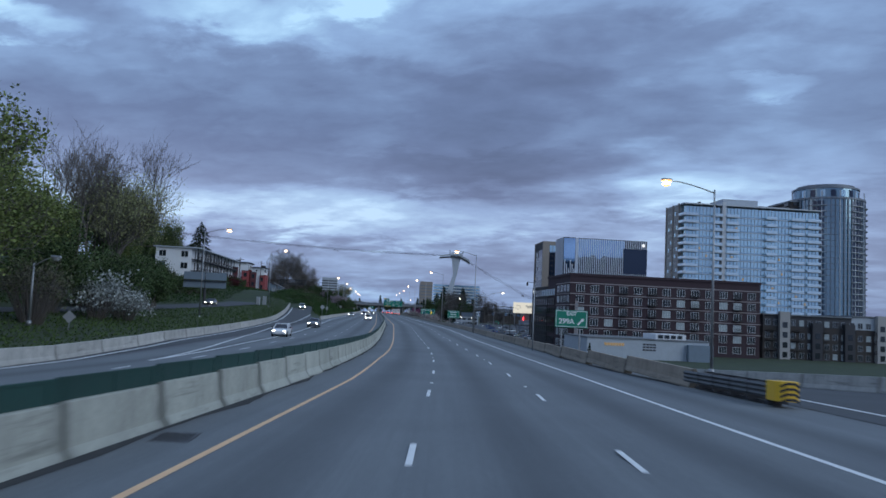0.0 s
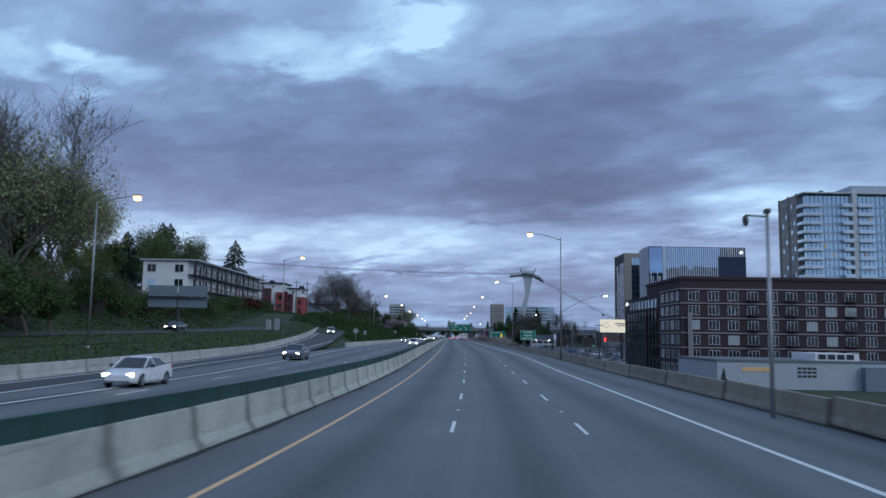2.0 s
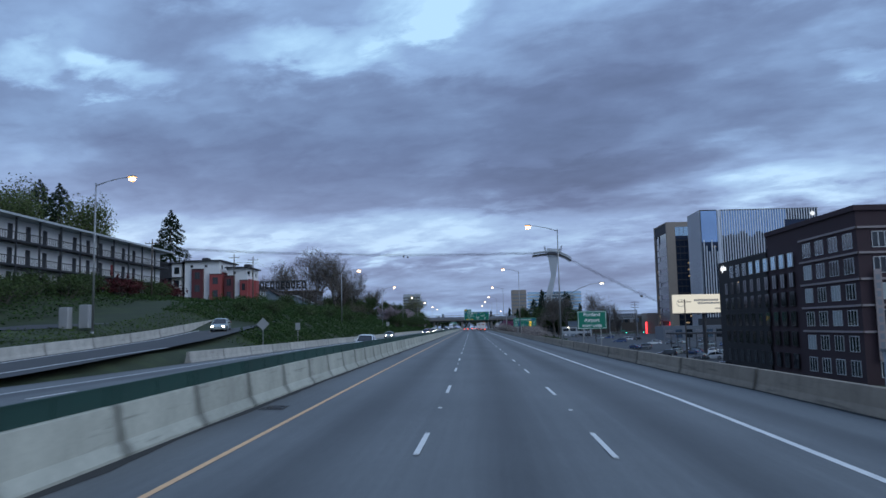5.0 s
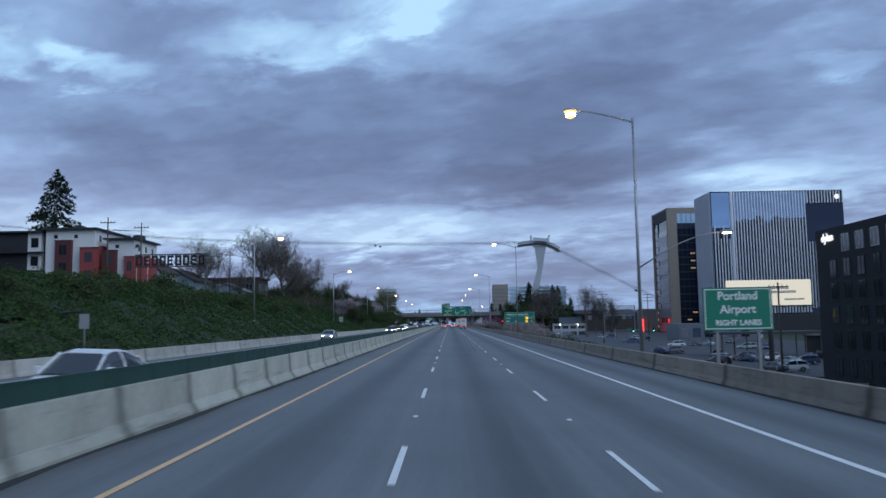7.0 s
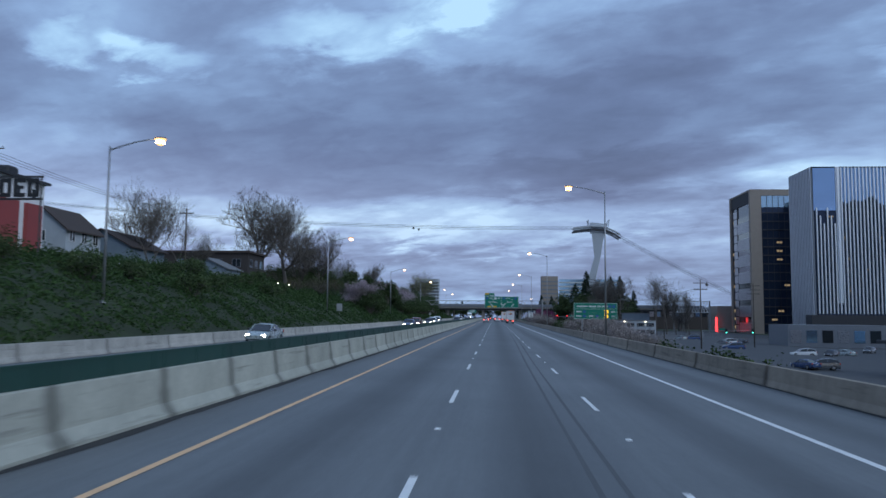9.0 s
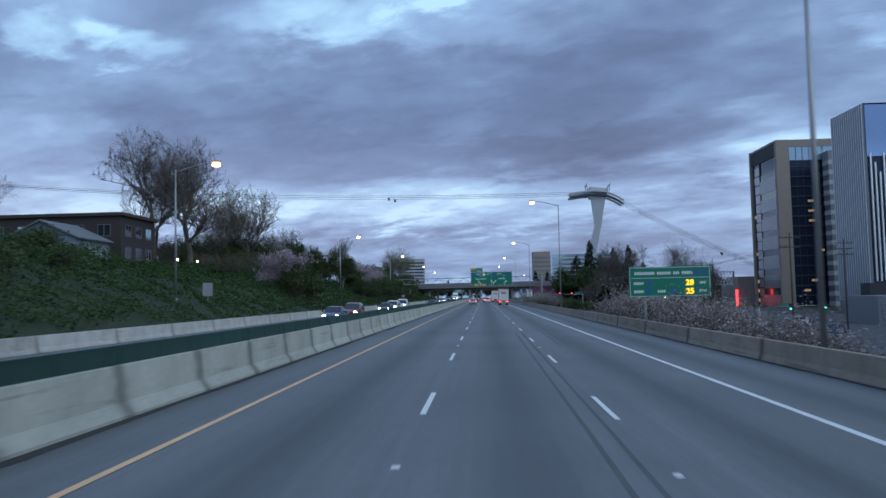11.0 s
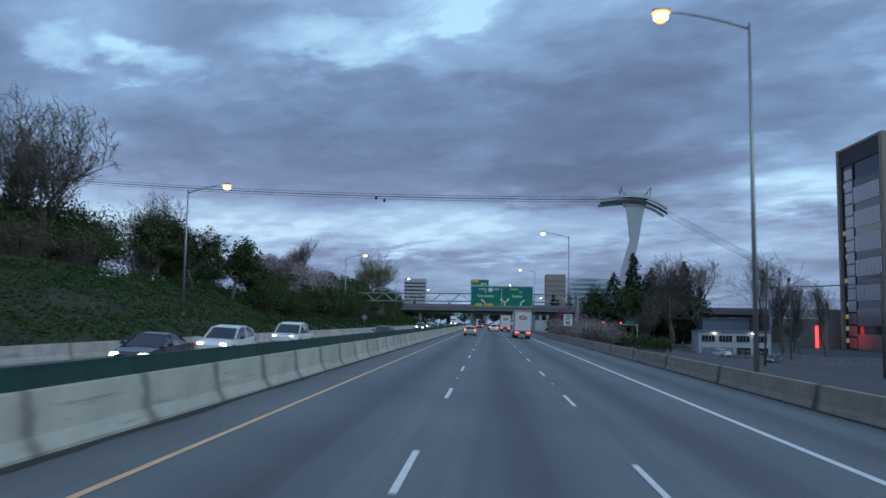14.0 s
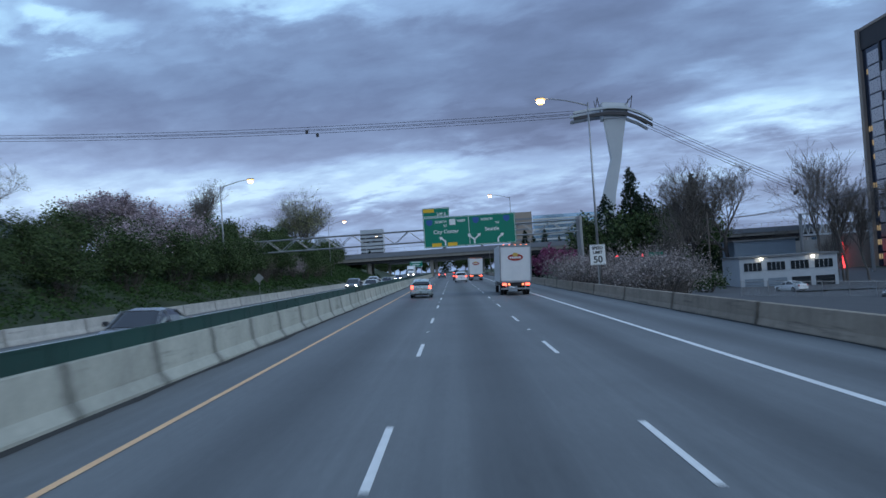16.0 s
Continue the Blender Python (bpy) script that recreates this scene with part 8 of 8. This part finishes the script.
def make_fir(label, seed, height, width, n_whorl=34, droop=0.35):
    rng = np.random.default_rng(seed)
    t = thing("fir_tree", label, "tree", group="trees")
    g = Shape()
    g.tube([(0, 0, 0), (0, 0, height * 0.5), (0, 0, height)], [0.32, 0.2, 0.03], 7)
    part("trunk", g, BARK, t)
    c, s = [], []
    for k in range(n_whorl):
        f = k / (n_whorl - 1)
        z = height * (0.10 + 0.89 * f)
        reach = width * (1 - f) ** 0.68 * (0.75 + 0.5 * rng.random()) + 0.25
        for j in range(7):
            a = rng.random() * 6.283
            rr = reach * (0.65 + 0.5 * rng.random())
            m = max(6, int(rr * 15))
            q = np.sqrt(rng.random(m))
            c.append(np.stack([np.cos(a) * rr * q, np.sin(a) * rr * q, z - droop * rr * q ** 1.4 + 0.1 * rng.normal(size=m)], 1) + rng.normal(size=(m, 3)) * 0.13)
            s.append(0.11 + 0.17 * rng.random(m))
    part("crown", leaf_mesh("crown", np.concatenate(c), np.concatenate(s), NEEDLES, rng, 0.5), None, t)
    return t


def make_shrub(name, label, seed, height, radius, leaves, leaf_n, leaf_size, twigs=40, bark=None, lumps=0.0):
    rng = np.random.default_rng(seed)
    t = thing(name, label, "shrub", group="shrubs")
    g = Shape()
    ends = []
    for k in range(twigs):
        a, r = rng.random() * 6.283, radius * math.sqrt(rng.random())
        p = Vector((0.25 * r * math.cos(a), 0.25 * r * math.sin(a), 0))
        q = Vector((0.7 * r * math.cos(a), 0.7 * r * math.sin(a), height * (0.45 + 0.2 * rng.random())))
        e = Vector((r * math.cos(a + 0.2), r * math.sin(a + 0.2), height * (1 - 0.45 * (r / radius) ** 2) * (0.8 + 0.25 * rng.random()) * (1 + lumps * noise.noise((2.2 * r / radius * math.cos(a), 2.2 * r / radius * math.sin(a), seed)))))
        g.tube([p, q, e], [0.035, 0.022, 0.008], 4, False)
        for _ in range(3):
            m = q.lerp(e, rng.random())
            w = m + Vector(rng.normal(size=3)) * 0.35 * radius * 0.5 + Vector((0, 0, 0.25))
            g.tube([m, w], [0.016, 0.008], 3, False)
            ends.append(w)
        ends += [e, q.lerp(e, 0.6)]
    part("stem", g, bark or BARK, t)
    pick = rng.integers(0, len(ends), leaf_n)
    c = np.array([ends[i] for i in pick]) + np.clip(rng.normal(size=(leaf_n, 3)), -1.4, 1.4) * radius * 0.15
    c[:, 2] = np.abs(c[:, 2])
    part("crown", leaf_mesh("crown", c, leaf_size * (0.5 + rng.random(leaf_n)), leaves, rng), None, t)
    return t


def plant(master, x, y, scale=1.0, turn=0.0, sink=0.15, z=None):
    z = land_z(x - cx(y), y) - sink if z is None else z
    m = pose(x, y, z, 0, 0, turn)
    ob = copy_thing(master, m)
    ob.scale = (scale, scale, scale)
    return ob


def grow_all():
    away = []

    def master(t):
        away.append(t)
        return t

    bare_a = master(make_tree("bare_tree", "tall bare deciduous tree with fine spreading twigs", 1, 21, 0.85, levels=5, trunk=0.45, forks=3, upright=0.75, first=0.20, spray=4800, hull=(0.55, 0.42, 0.46)))
    bare_b = master(make_tree("bare_tree", "bare deciduous tree with upswept branches", 5, 17, 0.75, levels=5, trunk=0.34, forks=3, upright=0.9, first=0.18, spray=4200, hull=(0.54, 0.42, 0.47)))
    bare_c = master(make_tree("bare_tree", "tall bare tree with wide heavy limbs", 2, 22, 0.8, levels=5, trunk=0.48, forks=3, upright=0.8, first=0.20, spray=4800, hull=(0.55, 0.40, 0.46)))
    thin_two = master(make_tree("bare_tree", "slim bare tree leaning with airy crown", 18, 25, 0.5, levels=5, trunk=0.26, forks=2, upright=0.8, first=0.36, spray=1600))
    thin_bare = master(make_tree("bare_tree", "slim bare tree with few upright limbs", 8, 24, 0.42, levels=5, trunk=0.24, forks=2, upright=1.0, first=0.42, spray=1600))
    snag = master(make_tree("bare_snag", "thin leaning bare trunk with few branches", 15, 22, 0.4, levels=3, trunk=0.22, forks=1, upright=1.0, first=0.6))
    budding = master(make_tree("budding_tree", "tall tree with pale spring buds", 21, 22, 0.6, BUDS, 9000, 0.14, levels=5, trunk=0.32, forks=3, upright=0.8))
    leafy_a = master(make_tree("leafy_tree", "dense green tree overgrown with ivy", 3, 17, 0.8, LEAVES_MID, 15000, 0.135, levels=4, trunk=0.4, low=0.02, first=0.2, hull=(0.52, 0.42, 0.48)))
    leafy_b = master(make_tree("leafy_tree", "green tree in fresh spring leaf", 4, 15, 0.8, LEAVES, 15000, 0.115, levels=4, trunk=0.34, low=0.02, first=0.2, hull=(0.52, 0.42, 0.48)))
    dark_tree = master(make_tree("evergreen_tree", "dark rounded evergreen tree on the bank", 6, 8.5, 0.9, LEAVES_DARK, 9500, 0.14, levels=3, trunk=0.25, low=0.0, first=0.22))
    pale_tree = master(make_tree("blossom_tree", "spreading tree in pale pink blossom", 7, 8.5, 0.9, BLOSSOM, 11000, 0.11, levels=5, trunk=0.22, low=0.1, first=0.2))
    pink_tree = master(make_tree("pink_blossom_tree", "low tree in deep pink blossom", 9, 7.0, 0.9, BLOSSOM_PINK, 6500, 0.15, levels=4, trunk=0.2, low=0.0, first=0.2))
    willow = master(make_tree("budding_willow", "tall willow with pale yellow-green buds", 10, 18, 0.6, BUDS, 7500, 0.09, levels=5, trunk=0.3, forks=3, upright=0.9))
    poplar = master(make_tree("bare_poplar", "narrow bare poplar tree", 12, 17, 0.3, levels=4, trunk=0.2, forks=3, upright=1.4, spray=1600))
    fir_a = master(make_fir("dark green fir tree with drooping boughs", 31, 26, 8.6, 46))
    fir_b = master(make_fir("tall dark narrow conifer tree", 32, 24, 4.4, 52, 0.2))
    bush = master(make_shrub("dark_bush", "large dark evergreen bush growing to the ground", 51, 6.0, 3.8, LEAVES_DARK, 12000, 0.115, 70, lumps=0.5))
    bush_pale = master(make_shrub("blossom_bush", "large bush in pale pink blossom", 52, 5.4, 3.8, BLOSSOM, 6000, 0.085, 120))
    brush = master(make_shrub("leafless_brush", "tall tangle of leafless grey-brown brush", 53, 5.5, 3.2, TWIGS_BROWN, 1600, 0.10, 110))
    shrub_pale = master(make_shrub("pale_shrub", "leafless shrub with pale dry twigs and blossom", 41, 2.8, 2.4, TWIGS_PALE, 2000, 0.042, 90, BARK_PALE))
    shrub_dark = master(make_shrub("dark_shrub", "low dark green shrub", 42, 2.2, 2.2, LEAVES_DARK, 2600, 0.10, 30))
    shrub_red = master(make_shrub("red_hedge", "clipped dark red hedge bush", 43, 2.2, 2.4, HEDGE_RED, 1400, 0.16, 30))
    shrub_white = master(make_shrub("white_blossom_shrub", "white-flowering shrub beside the road", 44, 3.8, 3.4, BLOSSOM_WHITE, 2400, 0.13, 60))

    # wooded slope west of the road, near the start
    for m, x, y, s, r in ((leafy_b, -46, 72, 1.5, 0), (leafy_b, -54, 84, 1.45, 80), (leafy_a, -42, 60, 1.0, 30), (leafy_b, -49, 98, 1.0, 200), (leafy_a, -59, 98, 0.9, 150), (leafy_b, -60, 122, 0.9, 60), (leafy_a, -53, 112, 0.55, 200), (leafy_b, -53, 147, 0.5, 10), (leafy_a, -64, 142, 0.85, 100), (leafy_a, -60, 72, 1.3, 250), (leafy_b, -44, 54, 1.2, 120), (leafy_a, -57, 152, 0.72, 300), (leafy_b, -62, 172, 0.6, 40), (leafy_a, -66, 186, 0.5, 140), (leafy_b, -35, 57, 0.9, 10), (leafy_b, -34, 38, 0.9, 80)):
        plant(m, x, y, s, r)
    for m, x, y, s, r in ((budding, -54, 139, 1.0, 0), (thin_bare, -55, 142, 1.2, 140), (thin_two, -56.5, 136, 1.1, 40), (thin_bare, -58, 143, 1.15, 240), (thin_two, -61, 147, 1.0, 90), (snag, -57.5, 128, 1.2, 0), (snag, -55, 126, 1.0, 120), (snag, -60, 126, 1.15, 220), (thin_bare, -59, 150, 0.9, 60), (budding, -58.5, 152, 0.85, 200), (budding, -74, 193, 1.0, 40), (budding, -77, 214, 1.0, 160), (budding, -70, 178, 0.95, 300), (budding, -62, 165, 0.9, 20), (leafy_a, -72, 205, 0.6, 0), (dark_tree, -80, 222, 1.3, 0), (bare_b, -64, 160, 0.8, 10)):
        plant(m, x, y, s, r)
    for k, (x, y, s) in enumerate(((-37, 92, 1.0), (-40, 100, 1.15), (-44, 106, 1.2), (-42, 116, 1.1), (-47, 124, 1.3), (-49, 134, 1.2), (-48, 112, 1.1), (-52, 128, 1.2), (-53, 146, 1.2), (-52, 158, 1.0), (-55, 166, 1.1), (-54, 174, 0.9), (-39, 78, 1.1), (-35, 66, 1.0))):
        plant(bush if k % 3 == 0 else brush, x, y, s, 47 * k)
    for k, (x, y, s) in enumerate(((-36.5, 104, 0.7), (-39, 112, 0.75), (-41, 122, 0.8), (-43, 130, 0.7))):
        plant(dark_tree, x, y, s, 70 * k)
    plant(shrub_white, -35.5, 81, 1.1, 0)
    plant(shrub_white, -34, 86, 0.8, 90)
    plant(leafy_b, -37, 99, 0.28, 40)
    for k in range(22):
        plant(shrub_dark, -27 - 8 * ((k * 0.618) % 1), 232 + 5.5 * k, 0.55 + 0.4 * ((k * 0.37) % 1), 61 * k, sink=0.3)
    # hillside with the flats
    for m, x, y, s, r in ((fir_a, -87.3, 352.4, 1.04, 0), (leafy_a, -93, 288, 1.5, 0), (fir_a, -95, 296, 0.95, 60), (fir_a, -97, 308, 1.0, 30), (leafy_a, -92, 304, 1.5, 90), (leafy_a, -91, 274, 1.25, 90), (fir_a, -90, 258, 0.66, 0), (fir_b, -93, 264, 0.72, 0), (leafy_b, -95.7, 326, 1.1, 0), (bare_b, -104, 300, 1.1, 0)):
        plant(m, x, y, s, r)
    for k in range(12):
        plant(shrub_red if k in (6, 7, 10, 11) else shrub_dark, -52.6 - 0.9 * (k % 3), 215 + 4.8 * k, 1.1, 37 * k)
    for k in range(9):
        plant(shrub_dark, -52 - 2.5 * (k % 2), 168 + 5 * k, 1.3, 50 * k)
    # crest of the ivy bank
    for m, x, y, s, r in ((bare_a, -57.2, 420, 1.3, 0), (bare_c, -50.8, 421, 1.2, 100), (bare_a, -60.5, 429, 0.95, 200), (bare_b, -48, 447, 1.25, 40), (bare_b, -53, 446, 1.3, 130), (bare_b, -50, 434, 0.85, 20), (thin_bare, -50.5, 346, 0.62, 0), (bare_b, -55.1, 352, 0.85, 80), (thin_bare, -53, 350, 0.6, 160), (thin_bare, -49, 354, 0.5, 0), (bare_b, -47, 358, 0.55, 0), (bare_a, -54.1, 490, 0.7, 60), (bare_b, -48.9, 498, 0.7, 10), (bare_b, -46.5, 470, 0.86, 30), (leafy_a, -47, 471, 0.45, 30), (brush, -49, 424, 0.8, 0), (brush, -47, 432, 0.9, 60), (brush, -46.5, 440, 1.1, 130), (brush, -45, 448, 1.1, 10), (brush, -53, 432, 0.9, 200), (brush, -48, 456, 1.2, 10), (brush, -44, 462, 1.1, 50), (bush, -42, 468, 0.6, 0), (brush, -57, 424, 1.2, 90)):
        plant(m, x, y, s, r)
    for k in range(9):
        plant(bush, -58 + 1.3 * k, 438 + 2.2 * (k % 3) + 1.5 * k, 1.0 + 0.25 * ((k * 0.37) % 1), 50 * k)
    # a flowering tree low on the bank
    for m, x, y, s, r in ((pale_tree, -27.0, 395.5, 0.78, 0), (bush, -25.5, 395, 0.75, 100), (bush_pale, -28.6, 395, 0.6, 200), (bush, -27.5, 398, 0.8, 0), (bush, -24.5, 399, 0.65, 60), (bush, -26.2, 397, 0.8, 20)):
        plant(m, x, y, s, r)
    for m, x, y, s, r in ((bush, -33.5, 484, 0.72, 0), (bush, -31.5, 492, 0.7, 70), (bush_pale, -30.5, 496, 1.1, 30), (bush_pale, -31.4, 505, 1.25, 140), (bush_pale, -28.5, 486, 0.85, 200), (bush, -32.4, 516, 0.8, 120), (bush, -35, 526, 0.85, 200), (bush_pale, -31.3, 532, 0.9, 60), (bush, -24.8, 466, 0.6, 0), (bush, -25.5, 478, 0.75, 60), (bush, -25, 488, 0.8, 120), (bush, -26, 494, 0.6, 170), (bush, -25, 503, 0.8, 30), (bush, -25.5, 512, 0.85, 90), (brush, -25, 521, 0.7, 10), (bush, -25.5, 530, 0.85, 150), (bush_pale, -25.5, 540, 0.7, 40), (bush, -25, 549, 0.8, 200), (brush, -24.6, 560, 0.6, 80), (bush, -25, 566, 0.7, 250), (bush, -30, 472, 0.6, 20), (brush, -32, 477, 0.7, 0), (brush, -36, 490, 0.7, 60), (brush, -33, 512, 0.9, 40), (bush, -29, 518, 0.9, 300), (brush, -35, 520, 0.9, 0), (bush, -30.5, 512, 0.8, 80), (dark_tree, -28.5, 524, 0.6, 60), (dark_tree, -28, 545, 0.6, 200), (bush, -36, 508, 0.8, 33), (bush, -37, 534, 0.85, 133), (dark_tree, -36.4, 542, 0.85, 10), (bush, -31.3, 546, 0.9, 80), (bush, -29.5, 556, 0.9, 20), (bush, -33, 566, 0.9, 150), (bush, -29.5, 574, 0.9, 250), (dark_tree, -35, 575, 0.95, 20), (willow, -31, 588, 1.05, 0), (willow, -35, 596, 0.9, 90), (bush, -28.5, 586, 0.8, 0), (bush, -28.6, 598, 0.8, 60), (bush_pale, -30, 606, 0.8, 60), (bush, -31, 616, 1.0, 30), (poplar, -56.4, 595, 1.17, 0), (poplar, -58.4, 599, 1.05, 50), (poplar, -60.2, 604, 1.0, 100), (pale_tree, -39.5, 505, 0.95, 20), (pale_tree, -43.2, 508, 0.85, 140), (pale_tree, -36.5, 503, 0.88, 250), (dark_tree, -30.2, 457, 0.95, 0), (dark_tree, -42, 462, 1.2, 40), (dark_tree, -63, 454, 0.9, 10), (dark_tree, -58, 457, 0.85, 110), (dark_tree, -66, 449, 0.85, 210), (dark_tree, -27.8, 461, 0.7, 80), (dark_tree, -33.5, 453, 1.0, 150), (bush, -26.4, 459, 0.6, 10), (poplar, -46.8, 560, 0.6, 0), (poplar, -48.9, 565, 0.65, 80), (bush, -33, 630, 1.1, 0), (bush, -37, 468, 0.6, 40), (brush, -34, 538, 0.8, 0), (brush, -33, 556, 0.8, 100), (bush, -38, 552, 0.75, 10), (bush, -40, 586, 1.2, 60), (dark_tree, -42, 600, 1.0, 0)):
        plant(m, x, y, s, r)
    for k in range(14):
        plant(dark_tree, -30 - 9 * (k % 3), 655 + 14 * k, 0.9, 50 * k, z=1.0)
    for k in range(26):
        plant(dark_tree if k % 4 else fir_b, -78 + 6.2 * k, 915 + 9 * (k % 3), (1.3 + 0.5 * ((k * 0.41) % 1)) * (1.0 if k % 4 else 0.5), 50 * k, z=-1.5)
    # east side
    for m, x, y, s, r in ((fir_b, 43.8, 597, 1.15, 0), (fir_b, 60, 602, 1.1, 50), (fir_b, 70, 698, 1.3, 80), (fir_b, 70, 623, 0.85, 30), (fir_a, 48.9, 604, 0.85, 0), (fir_a, 39.5, 606, 0.85, 100), (fir_a, 56, 606, 0.8, 30), (dark_tree, 49.9, 600, 2.36, 0), (dark_tree, 58.2, 604, 2.27, 90), (dark_tree, 42, 590, 2.01, 10), (dark_tree, 64.5, 606, 2.10, 50), (dark_tree, 36, 598, 2.01, 150), (dark_tree, 53, 592, 2.10, 250), (dark_tree, 46, 594, 2.19, 70), (dark_tree, 32, 606, 1.05, 20), (fir_b, 27, 660, 0.6, 0), (fir_b, 34.3, 690, 0.75, 0), (fir_b, 30.2, 720, 0.8, 0), (bare_c, 47, 562, 1.2, 30), (bare_a, 55, 566, 1.2, 90), (thin_bare, 66, 552, 1.1, 200), (thin_two, 71, 554, 1.05, 20), (bare_b, 41.6, 632, 0.8, 10), (poplar, 71, 555, 1.15, 0), (poplar, 74.5, 553, 1.1, 60), (poplar, 79, 550, 1.1, 110), (pink_tree, 22, 569, 1.25, 0), (pink_tree, 26, 574, 1.2, 60), (pink_tree, 19.5, 580, 1.0, 160), (bare_b, 95.7, 640, 0.8, 0), (bare_b, 87.4, 590, 0.7, 0), (bare_b, 37, 545, 0.7, 20)):
        plant(m, x, y, s, r)
    rng = np.random.default_rng(77)
    for k in range(26):
        plant(shrub_pale, 14.6 + 5.5 * rng.random() + (k % 3), 330 + 1.9 * k, 1.1 + 0.6 * rng.random(), 360 * rng.random())
    for k in range(16):
        plant(shrub_pale, 13.8 + 3.5 * rng.random(), 466 + 2.2 * k, 1.0 + 0.45 * rng.random(), 360 * rng.random())
    for k in range(20):
        plant(shrub_dark, 17 + 9 * rng.random(), 286 + 3.5 * k, 0.8 + 0.5 * rng.random(), 360 * rng.random())
    for k in range(14):
        plant(shrub_dark, 24 + 12 * rng.random(), 520 + 6 * k, 1.0 + 0.6 * rng.random(), 360 * rng.random())
    plant(fir_b, 45.2, 186, 0.16, 0)
    for t in away:
        for o in (*t.children_recursive, t):
            bpy.data.objects.remove(o)


grow_all()


def ivy():
    """Ivy and brambles that cover the bank: countless leaves in one object."""
    rng = np.random.default_rng(99)
    n = 300000
    s = -21.2 - 17.5 * rng.random(n)
    y = 212 + 440 * rng.random(n) ** 1.15
    keep = (y > 226) | (s > -24.5 - 0)
    s, y = s[keep], y[keep]
    z = np.array([land_z(a, b) for a, b in zip(s, y)])
    mound = np.array([max(0.0, noise.noise((a * 0.35, b * 0.28, 3.0))) + 0.6 * max(0.0, noise.noise((a * 0.9, b * 0.8, 9.0))) for a, b in zip(s, y)])
    z = z + 0.03 + mound * 2.3 * (0.25 + 0.75 * np.sqrt(rng.random(len(s)))) + 0.16 * rng.random(len(s))
    x = s + np.array([cx(b) for b in y])
    me = leaf_mesh("ivy_bank", np.stack([x, y, z], 1), 0.055 + 0.075 * rng.random(len(s)), IVY, rng, 0.4)
    tagged(new("ivy_bank", me), "dark green ivy and brambles covering the bank", "ivy", kind="stuff")
    n = 36000
    s, y = -47.5 - 17 * rng.random(n), 60 + 260 * rng.random(n)
    z = np.array([land_z(a, b) for a, b in zip(s, y)]) + 0.7 * rng.random(n) ** 2
    x = s + np.array([cx(b) for b in y])
    me = leaf_mesh("hillside_undergrowth", np.stack([x, y, z], 1), 0.10 + 0.13 * rng.random(n), IVY, rng, 0.6)
    tagged(new("hillside_undergrowth", me), "dark undergrowth on the hillside", "undergrowth", kind="stuff")
    n = 40000
    s, y = -21.5 - 15.5 * rng.random(n), 30 + 215 * rng.random(n)
    ok = [(a < ramp_out(b) - 0.6) or (b > 205 and -0.3 > a + 20.5 and a > ramp_out(b) + 6.9) for a, b in zip(s, y)]
    s, y = s[ok], y[ok]
    z = np.array([land_z(a, b) for a, b in zip(s, y)]) + 0.06 + 0.25 * rng.random(len(s)) ** 2
    x = s + np.array([cx(b) for b in y])
    me = leaf_mesh("verge_grass", np.stack([x, y, z], 1), 0.05 + 0.08 * rng.random(len(s)), leafy("verge_grass_blades", (0.030, 0.056, 0.016), (0.085, 0.13, 0.042)), rng)
    tagged(new("verge_grass", me), "rough green grass on the verge", "grass", kind="stuff")


ivy()


# ---- many small pieces ----
def marker_mesh():
    g = Shape()
    g.rings([[(-0.06, -0.06, 0), (0.06, -0.06, 0), (0.06, 0.06, 0), (-0.06, 0.06, 0)], [(-0.05, -0.03, 0.02), (0.05, -0.03, 0.02), (0.05, 0.03, 0.02), (-0.05, 0.03, 0.02)]])
    return g.mesh("raised_marker", SIGN_WHITE)


MARKER = marker_mesh()
for lane in (0.0, 3.62):
    for k in range(-13, 40, 2):
        y = 187.1 + 12.19 * k
        y += 1.0 * (1 - step(110, 160, y))
        part("raised_marker", MARKER, None, ROAD, at=pose(lane + cx(y), y, road_z(lane, y) + 0.003))
dashes(ROAD, 0.0, -18, 50)
dashes(ROAD, 3.62, -18, 50)
dashes(ROAD_OPP, -10.7, -18, 45)
dashes(ROAD_OPP, -14.4, -18, 45)
